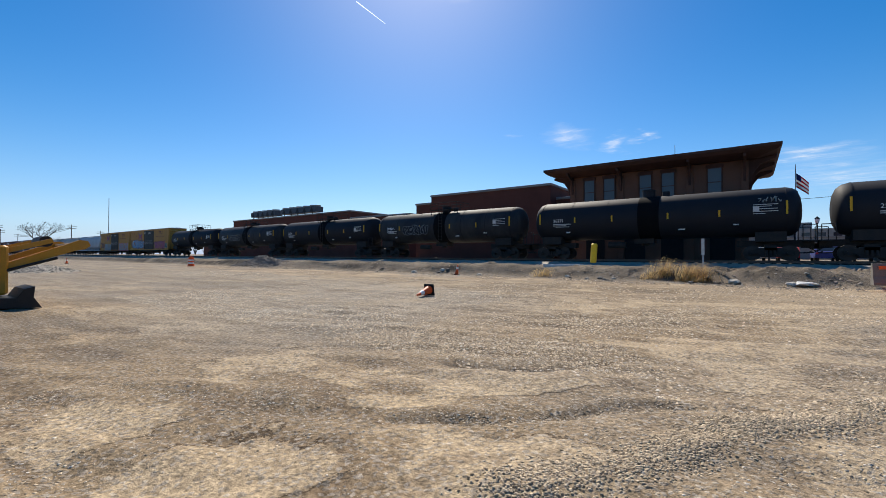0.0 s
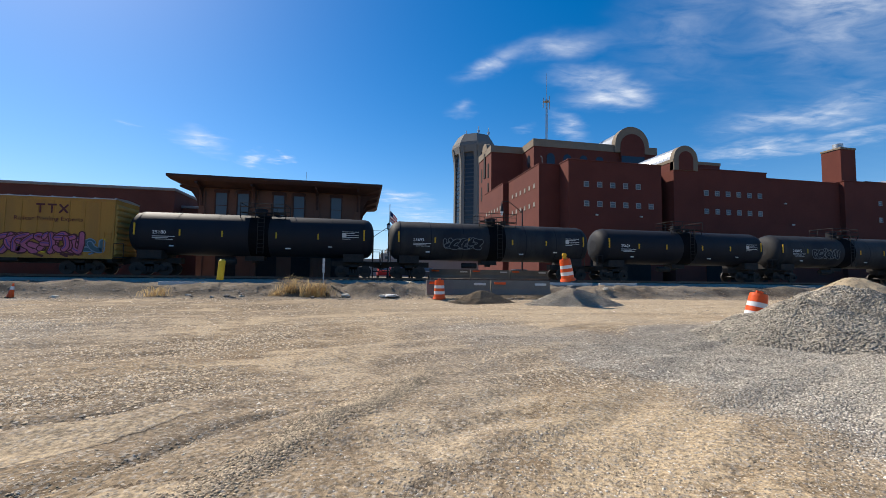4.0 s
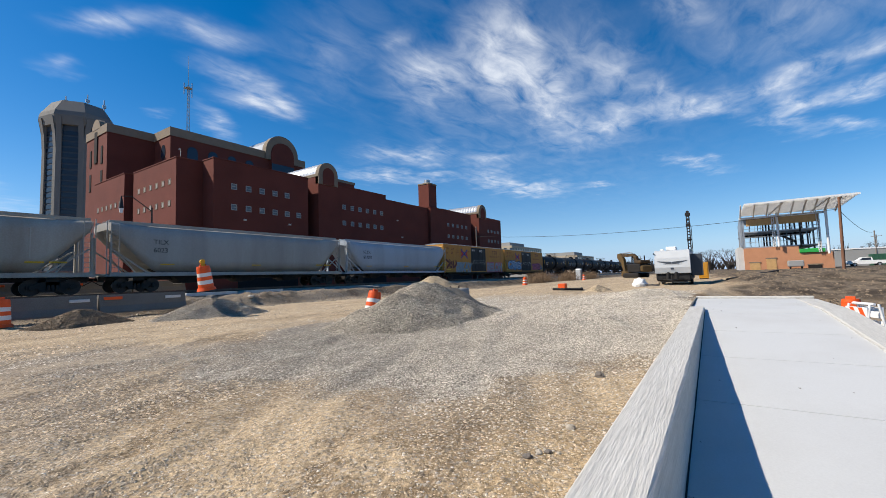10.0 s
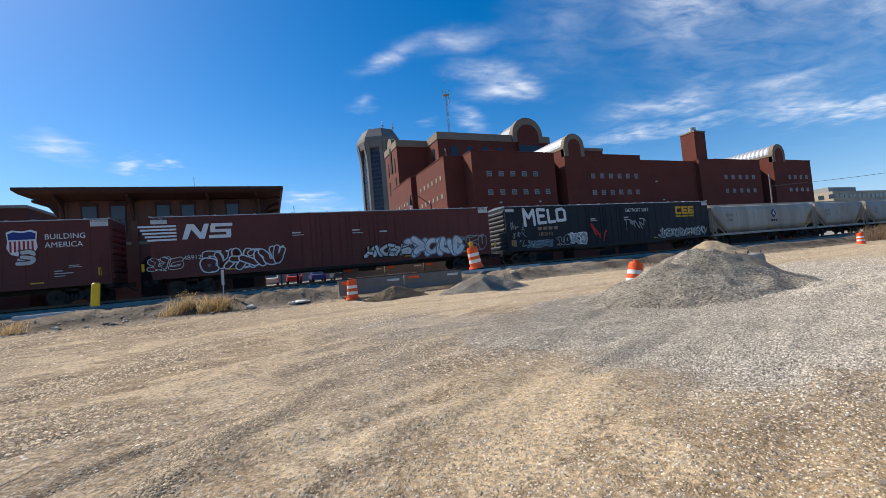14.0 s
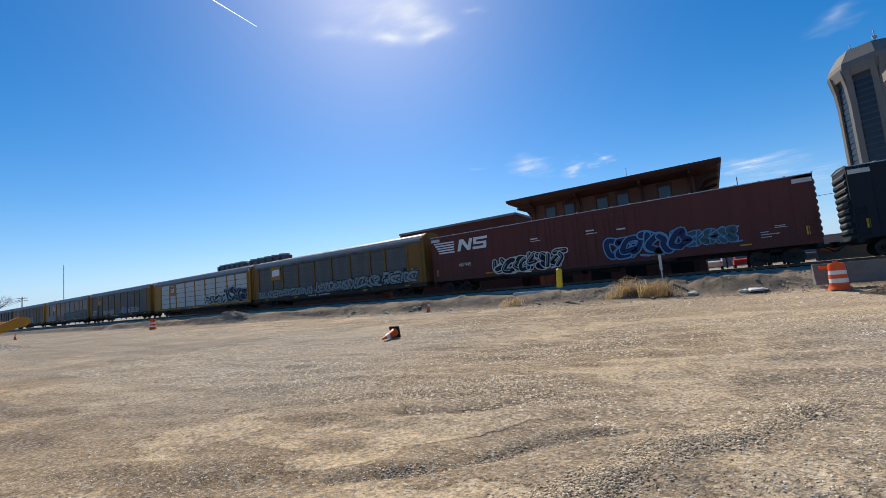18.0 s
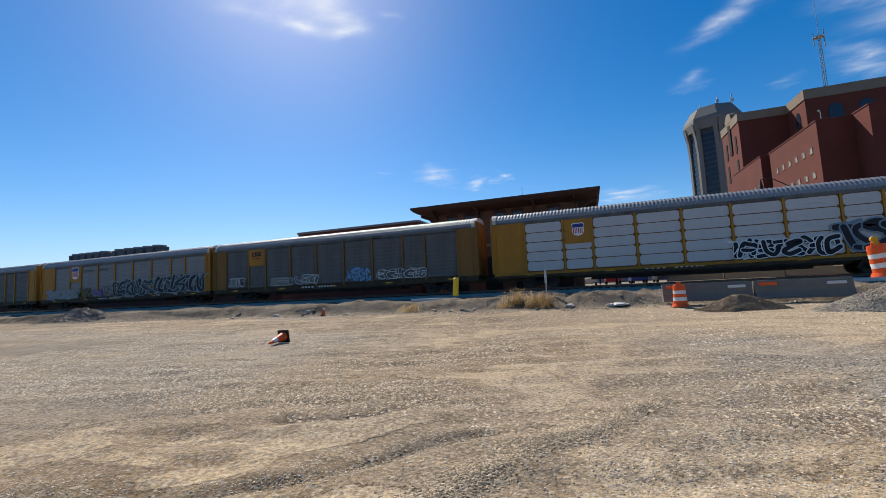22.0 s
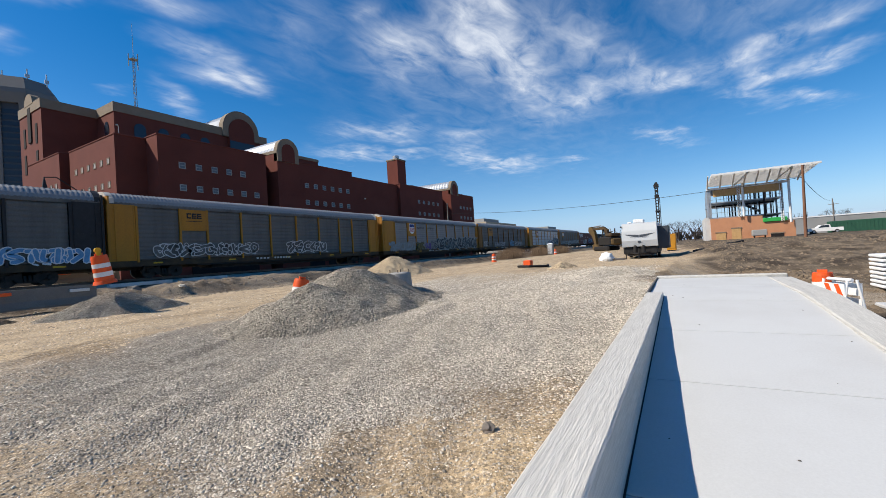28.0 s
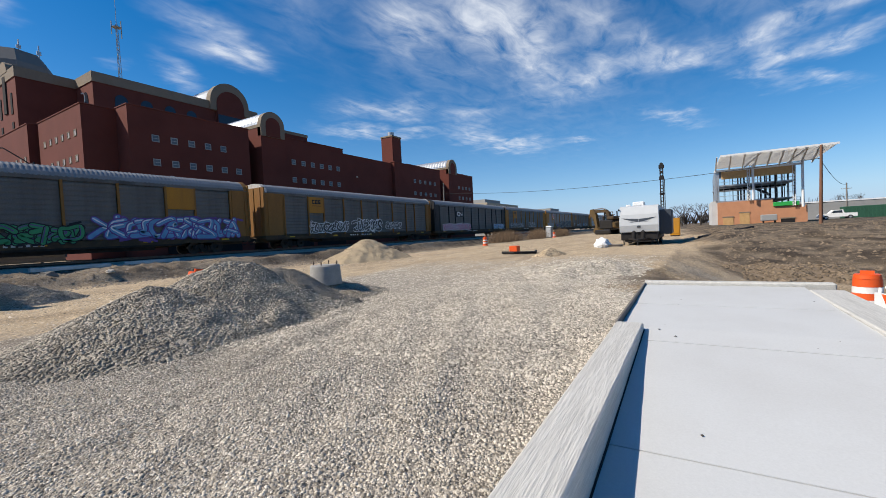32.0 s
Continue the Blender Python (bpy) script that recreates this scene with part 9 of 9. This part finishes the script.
def utility_pole(x, y, z, h, mm, arms=1, lean=0.0, label="tall bare wooden utility pole", turn=0):
    p = thing("utility_pole", pose(x, y, z, lean, 0, turn), label, "utility pole", "utility poles")
    part("post", Mesh().cyl((0, 0, 0), (0, 0, h), 0.17, 0.12, n=10), mm, p)
    for k in range(arms):
        part("crossarm", Mesh().box(-1.3, 1.3, -0.06, 0.06, h - 0.6 - 0.8 * k, h - 0.46 - 0.8 * k), mm, p)
        for a in (-1.2, -0.6, 0.6, 1.2):
            part("insulator", Mesh().cyl((a, 0, h - 0.46 - 0.8 * k), (a, 0, h - 0.26 - 0.8 * k), 0.05, n=6), "galv", p)


utility_pole(64.2, -11.6, 0.7, 8.6, "pole_wood", 0, 1.0, "tall reddish wooden utility pole by the site")
utility_pole(87.0, 48.0, 1.0, 12.5, "pole_grey", 0, 0.5, "weathered leaning utility pole before the brick building")
utility_pole(140, -32, 1.0, 8.5, "pole_grey", 0, 0, "distant grey utility pole")
utility_pole(170, -52, 1.0, 10, "pole_grey", 1, 0, "distant grey utility pole", 60)
utility_pole(190, -44, 1.0, 10, "pole_grey", 1, 0, "distant grey utility pole", 60)
for x, y in ((-190, 40), (-205, 24), (-230, 58), (-250, 30), (-300, 42)):
    utility_pole(x, y, 0.6, 11, "pole_grey", 2, 0, "distant utility pole with crossarms", 70)
utility_pole(-250, 66, 0.6, 28, "galv", 0, 0, "distant thin radio pole")


def cable(a, b, sag, r=0.03):
    c = thing("overhead_cable", Matrix(), "thin black overhead cable", "cable", "overhead cables")
    pts = []
    for k in range(17):
        t = k / 16
        p = Vector(a).lerp(Vector(b), t)
        p.z -= sag * 4 * t * (1 - t)
        pts.append(p)
    way = Vector(b) - Vector(a)
    side = Vector((-way.y, way.x, 0)).normalized()
    rings = [[tuple(p + side * r * math.cos(1.2566 * i) + Vector((0, 0, r * math.sin(1.2566 * i)))) for i in range(5)] for p in pts]
    m = Mesh().loft(rings)
    part("wire", m, "rack_black", c)


cable((64.2, -11.6, 7.9), (87, 48, 11.2), 1.2)
cable((64.2, -11.6, 7.9), (140, -32, 9.2), 1.0)
cable((20, 75, 9.8), (-60, 74, 9.5), 0.8)
for z in (10.8, 10.3):
    cable((-190, 40, z), (-300, 42, z), 1.0, 0.06)
    cable((-205, 24, z), (-250, 30, z), 0.6, 0.06)


def site_right():
    # barricade, mesh fence, stacked forms and barrel past the ramp
    b = thing("barricade", pose(15.6, -2.65, -0.58, 0, 0, 22), "folding barricade with orange and white diagonal stripes", "barricade")
    for y in (-0.28, 0.28):
        for x in (-0.36, 0.36):
            part("leg", Mesh().cyl((x, y, 0), (x, y * 0.35, 1.0), 0.03, n=8), "white", b)
        for z0 in (0.62, 0.25):
            pan = part("panel", Mesh().box(-0.38, 0.38, y * 0.6 - 0.02, y * 0.6 + 0.02, z0, z0 + 0.3), "white", b)
            m = Mesh()
            s = -1 if y < 0 else 1
            for k in range(2):
                x = -0.34 + 0.3 * k
                m.prism([(x, z0 + 0.01), (x + 0.14, z0 + 0.01), (x + 0.27, z0 + 0.29), (x + 0.13, z0 + 0.29)], "y", *sorted((y * 0.6 + s * 0.02, y * 0.6 + s * 0.025)))
            part("stripes", m, "orange", pan)
    part("top_rail", Mesh().cyl((-0.36, 0, 1.0), (0.36, 0, 1.0), 0.04, n=8), "white", b)
    n = thing("mesh_fence", Matrix(), "low orange plastic mesh fence sagging to the ground", "fence")
    m = Mesh()
    for k in range(60):
        x = 15.5 + 0.1 * k
        y0 = -5.4 - 0.05 * k
        z = ground_z(x, y0)
        m.box(x, x + 0.06, y0 - 0.01, y0 + 0.01, z, z + 0.42)
    for k in range(6):
        for j in range(12):
            x0, x1 = 15.5 + 0.5 * j, 15.5 + 0.5 * (j + 1)
            m.add([(x0, -5.4 - 0.25 * j, ground_z(x0, -5.4) + 0.08 * k), (x1, -5.65 - 0.25 * j, ground_z(x1, -5.4) + 0.08 * k), (x1, -5.65 - 0.25 * j, ground_z(x1, -5.4) + 0.08 * k + 0.04), (x0, -5.4 - 0.25 * j, ground_z(x0, -5.4) + 0.08 * k + 0.04)], [(0, 1, 2, 3)])
    part("mesh", m, "net", n)
    s = thing("white_form_stack", pose(22.3, -5.75, ground_z(22.3, -5.75)), "stack of white plastic pallets", "stack")
    for k in range(8):
        part("layer", Mesh().soft(-0.6, 0.6, -0.55, 0.55, 0.15 * k, 0.15 * k + 0.1, 0.02), "white", s)
    bl = thing("blue_barrel", pose(21.6, -6.35, ground_z(21.6, -6.35)), "blue plastic barrel beside the white stack", "barrel")
    part("body", Mesh().cyl((0, 0, 0), (0, 0, 1.0), 0.33, n=20).cyl((0, 0, 1.0), (0, 0, 1.04), 0.3, n=20), "blue", bl)
    part("hoop", Mesh().cyl((0, 0, 0.33), (0, 0, 0.38), 0.345, n=20), "blue", bl)
    sl = thing("footing_slab", pose(15.5, -4.3, ground_z(15.5, -4.3) + 0.0), "pale concrete footing slab on the soil", "slab")
    part("slab", Mesh().soft(-2.0, 2.5, -0.5, 0.4, 0, 0.1, 0.02), "concrete", sl)
    c = thing("shipping_container", pose(125, -32, 0.9, 0, 0, 90), "dark green shipping container", "container")
    part("body", Mesh().soft(-4.5, 4.5, -1.2, 1.2, 0.1, 2.7, 0.05), "green_dark", c)
    for k in range(15):
        part("corrugation", lambda: Mesh().box(-0.1, 0.1, 0.0, 0.05, 0.25, 2.45), "green_dark", c, at=pose(-4.2 + 0.6 * k, 1.2, 0), key="cor")
    f = thing("boundary_wall", Matrix(), "long pale boundary wall beyond the site", "wall")
    part("panel", Mesh().box(140, 141, -110, -20, 1.0, 5.2), "far_grey", f)
    part("coping", Mesh().box(139.9, 141.1, -110, -20, 5.2, 5.5), "white", f)
    for k in range(3):
        plain_block("low_white_shed", "low white industrial shed in the distance", [(150 + 18 * k, 164 + 18 * k, -80 + 8 * k, -55 + 8 * k, 0.8, 6.0, "dirty_white")])


site_right()


def parked_car(x, y, paint, label, turn=90):
    c = thing("parked_car", pose(x, y, 1.0, 0, 0, turn), label, "car", "cars parked across the track")
    o = [(-2.2, 0.35), (2.2, 0.35), (2.25, 0.65), (2.1, 0.82), (1.05, 0.95), (0.45, 1.42), (-1.2, 1.45), (-1.9, 1.0), (-2.25, 0.9)]
    part("body", Mesh().prism(o, "y", -0.88, 0.88), paint, c)
    for s in (-1, 1):
        part("side_window", Mesh().prism([(-1.5, 0.98), (0.85, 0.98), (0.4, 1.34), (-1.1, 1.37)], "y", *sorted((s * 0.87, s * 0.9))), "dark_glass", c)
        for wx in (-1.35, 1.35):
            part("wheel", Mesh().cyl((wx, s * 0.68, 0.33), (wx, s * 0.9, 0.33), 0.33, n=16), "rubber", c)
        part("tail_lamp", Mesh().soft(-2.28, -2.2, s * 0.75 - 0.1, s * 0.75 + 0.1, 0.7, 0.88, 0.02), "logo_red", c)
    part("rear_window", Mesh().prism([(-1.28, 1.4), (-1.85, 1.04), (-1.9, 1.04), (-1.34, 1.42)], "y", -0.7, 0.7), "dark_glass", c)


for x, y, paint, label in ((-0.2, 57, "dirty_white", "white hatchback parked across the track"), (2.6, 58, "logo_red", "red hatchback parked across the track"), (5.4, 57, "logo_blue", "blue hatchback parked across the track"), (8.3, 58, "trailer_dark", "dark grey hatchback parked across the track"), (21.5, 57, "trailer_dark", "dark grey hatchback parked across the track")):
    parked_car(x, y, paint, label)
plain_block("street_front", "long low grey building across the street", [(-2, 40, 120, 135, 0.9, 5.5, "far_grey"), (-60, -8, 110, 125, 0.9, 6.5, "depot_brick")])


# ---- far background ----
def far_building(x0, x1, y0, y1, z1, mm, floors, label):
    b = thing("far_building", Matrix(), label, "building", "distant buildings")
    part("wall", Mesh().box(x0, x1, y0, y1, 0.8, z1), mm, b)
    part("roof_unit", Mesh().box(x0 + 2, (x0 + x1) / 2, y0 + 2, y1 - 2, z1, z1 + 1.8), "far_grey", b)
    for f in range(floors):
        z = z1 - 2.6 - 3.4 * f
        for k in range(int((x1 - x0) / 3.2)):
            x = x0 + 1.2 + 3.2 * k
            part("window", lambda: Mesh().box(0, 1.7, -0.08, 0.05, 0, 1.5), "dark_glass", b, at=pose(x, y0, z), key="fw")
        for k in range(int((y1 - y0) / 3.2)):
            part("window", lambda: Mesh().box(0, 1.7, -0.08, 0.05, 0, 1.5), "dark_glass", b, at=pose(x0, y0 + 1.2 + 3.2 * k, z, 0, 0, -90), key="fw")


far_building(190, 232, 84, 104, 16.5, "far_wall", 4, "tan multi-storey building in the distance")
far_building(225, 262, 62, 82, 11.5, "far_wall", 2, "tan low building in the distance")
far_building(150, 185, 60, 75, 4.5, "far_grey", 1, "grey low building behind the train")
far_building(6.5, 20, 150, 170, 9.0, "far_grey", 2, "grey building down the street behind the track")
far_building(-10, 4, 180, 200, 6.5, "far_wall", 1, "low tan building down the street")


def bare_tree(x, y, h, seed):
    rng = random.Random(seed)
    z = ground_z(x, y) if abs(x) < 130 and abs(y) < 100 else 0.8
    t = thing("bare_tree", pose(x, y, z), "leafless spreading tree in the distance", "tree", "bare trees")
    trunk, crown = Mesh(), Mesh()
    trunk.cyl((0, 0, 0), (0.1, 0, h * 0.3), h * 0.028, h * 0.02, n=8)

    def grow(p, d, length, r, depth, m):
        q = p + d * length
        m.cyl(p, q, r, r * 0.6, n=4 if depth < 3 else 6, caps=False)
        if depth == 0:
            return
        for _ in range(3 if depth > 1 else 4):
            nd = (d + Vector((rng.uniform(-0.9, 0.9), rng.uniform(-0.9, 0.9), rng.uniform(-0.25, 0.5)))).normalized()
            grow(q, nd, length * rng.uniform(0.6, 0.82), r * 0.55, depth - 1, crown)

    for k in range(5):
        a = k * 1.26 + rng.uniform(-0.3, 0.3)
        grow(Vector((0.1, 0, h * 0.28)), Vector((math.cos(a) * 0.7, math.sin(a) * 0.7, 0.8)).normalized(), h * 0.22, h * 0.013, 4, trunk)
    part("trunk", trunk, "bark", t)
    part("crown", crown, "bark", t, "fine bare twigs")


for k, (x, y, h) in enumerate(((150, 2.2, 8.2), (151, -2.6, 8.0), (-215, 36, 15), (196, -46, 10), (215, -38, 8), (220, -66, 9), (215, -84, 9), (-260, 50, 10))):
    bare_tree(x, y, h, 500 + k)


def far_woods():
    rng = random.Random(77)
    m = Mesh()
    for k in range(420):
        if k % 3:
            x, y = rng.uniform(240, 420), rng.uniform(-260, 60)
        else:
            x, y = rng.uniform(-520, -330), rng.uniform(-80, 200)
        h = rng.uniform(5, 10)
        for _ in range(16):
            a, l = rng.uniform(0, 6.28), rng.uniform(0.5, 1.0)
            m.cyl((x, y, 1), (x + 3.2 * math.cos(a) * l, y + 3.2 * math.sin(a) * l, 1 + h * l), 0.28, 0.05, n=3, caps=False)
    ob = solid("far_woods", m, "bark", "leafless woods on the horizon", "woods", kind="stuff")


far_woods()


# ---- loose stone over the lot ----
def scatter():
    rng = np.random.default_rng(12)
    said = {"gravel": "pale crushed stone spread over the lot", "gravel_tan": "tan pebbles in the dirt", "gravel_grey": "grey stone chips in the dirt", "soil_clod": "brown clods of earth on the soil field", "bank_stone": "dirty broken stone on the track bank"}

    def spread(count, draw, share, low, high, flat, chip, paint, sink=0.15):
        """Stones at drawn places, kept by their share of the ground there; paint names the material by place."""
        got = []
        total = 0
        while total < count:
            x, y = draw(60000)
            z, col = lay(x, y)
            keep = (rng.random(len(x)) < share(x, y, col)) & ~((y < 1.22) & (x < RAMP_END + 0.1))
            got.append((x[keep], y[keep], z[keep], col[keep]))
            total += int(keep.sum())
        x, y, z, col = (np.concatenate([g[k] for g in got])[:count] for k in range(4))
        size = low + (high - low) * rng.random(count) ** 2.2
        kinds = paint(x, y, col)
        for kind in sorted(set(kinds)):
            m = kinds == kind
            p = np.stack([x[m], y[m], z[m] + size[m] * flat * sink], 1)
            stones("loose_" + kind, p, size[m], kind, said[kind], flat, chip)

    def loose(col):
        return 1 - np.clip((col[:, 3] - 0.3) / 0.26, 0, 1)

    def dirt_paint(x, y, col):
        r = rng.random(len(x))
        out = np.where(r < 0.8, "gravel_tan", np.where((r < 0.93) | (y < 6), "gravel", "bank_stone"))
        out = np.where((col[:, 1] > 0.3) & (r > 0.35), "gravel_grey", out)
        return np.where(col[:, 0] > 0.45, "gravel", out)

    def box(x0, x1, y0, y1, px=1.0, py=1.0):
        return lambda n: (x0 + (x1 - x0) * rng.random(n) ** px, y0 + (y1 - y0) * rng.random(n) ** py)

    def off_bed(x, y, col):
        return (0.1 + 0.9 * np.maximum(loose(col), 0.7 * col[:, 1])) * (1 - np.clip((col[:, 3] - 0.62) / 0.2, 0, 1)) * (1 - 0.9 * np.clip(col[:, 0] * 1.6, 0, 1))

    # dirt close to the ramp, and further off in larger pieces
    spread(115000, box(-6, 8, 1.22, 7.5, 1, 1.2), lambda x, y, col: np.maximum(off_bed(x, y, col), 0.85 * np.clip((x + 1.5) / 3.0, 0, 1)), 0.005, 0.0185, 0.28, False, dirt_paint, 0.1)
    spread(90000, box(-16, 14, 5.0, 14), lambda x, y, col: 0.8 * off_bed(x, y, col) + 0.03, 0.01, 0.036, 0.36, True, dirt_paint)
    spread(42000, box(-34, 40, 12, 23), lambda x, y, col: 0.6 * off_bed(x, y, col) + 0.02, 0.016, 0.056, 0.42, True, dirt_paint)
    # close bed of crushed stone beside the ramp, thinning out towards the lot
    spread(155000, box(1.5, 15, 1.2, 9.5, 0.9, 1.3), lambda x, y, col: col[:, 0] ** 1.4, 0.0075, 0.0175, 0.6, False, lambda x, y, col: np.where(rng.random(len(x)) < 0.9 - 0.6 * np.clip((y - 3.0) / 3.0, 0, 1), "gravel", "gravel_grey"), 0.3)
    spread(36000, box(9, 40, 1.0, 13, 1.2, 1), lambda x, y, col: np.clip(col[:, 0] - 0.8 * col[:, 2], 0, 1), 0.014, 0.04, 0.6, True, lambda x, y, col: np.where(rng.random(len(x)) < 0.86, "gravel", "gravel_grey"), 0.3)
    # loose stone along the windrow
    pl, sz = [], []
    for (ax, ay), (bx, by) in zip(WINDROW, WINDROW[1:]):
        u = rng.random(1700)
        pl.append(np.stack([ax + (bx - ax) * u + rng.normal(0, 0.1, 1700), ay + (by - ay) * u + rng.normal(0, 0.1, 1700)], 1))
    pl = np.concatenate(pl)
    z, _ = lay(pl[:, 0], pl[:, 1])
    sz = rng.uniform(0.006, 0.019, len(pl))
    stones("loose_gravel", np.column_stack([pl, z + 0.003]), sz, "gravel_tan", said["gravel_tan"], 0.26)
    # soil field and track bank
    spread(16000, lambda n: (14.5 + 55 * rng.random(n) ** 1.6, -1.2 - 24 * rng.random(n) ** 1.3), lambda x, y, col: np.clip(col[:, 2], 0.1, 1), 0.02, 0.16, 0.55, True, lambda x, y, col: np.full(len(x), "soil_clod"))
    spread(26000, box(-45, 45, 22.3, 30), lambda x, y, col: np.full(len(x), 1.0), 0.018, 0.11, 0.6, True, lambda x, y, col: np.where(rng.random(len(x)) < 0.7, "bank_stone", "soil_clod"))


scatter()


def vapour_trail():
    """A short high vapour trail that drifts with its aircraft."""
    c = thing("vapour_trail", Matrix(), "short thin white vapour trail high in the sky", "vapour trail")
    m = bpy.data.materials.new("vapour")
    m.use_nodes = True
    b = m.node_tree.nodes["Principled BSDF"]
    b.inputs["Base Color"].default_value = (0.9, 0.9, 0.9, 1)
    # glows by itself: emission replaces sunlight on the vapour
    b.inputs["Emission Color"].default_value = (0.9, 0.95, 1, 1)
    b.inputs["Emission Strength"].default_value = 0.8
    MAT["vapour"] = m
    part("trail", Mesh().cyl((-1862, 1650, 1500), (-1890, 1920, 1500), 3.0, 1.4, n=6), "vapour", c)
    return c


CONTRAIL = vapour_trail()


# ================= movement =================
def motions():
    times = [0, 0.1] + list(range(1, 32)) + [31.9, 32.0]
    walk(CONTRAIL, [(t, pose(0, -35.0 * t, 0)) for t in times])
    for car, s in TRAIN:
        walk(car, [(t, pose(s + SPEED * t, TRACK_Y, RAIL_Z)) for t in times])


motions()
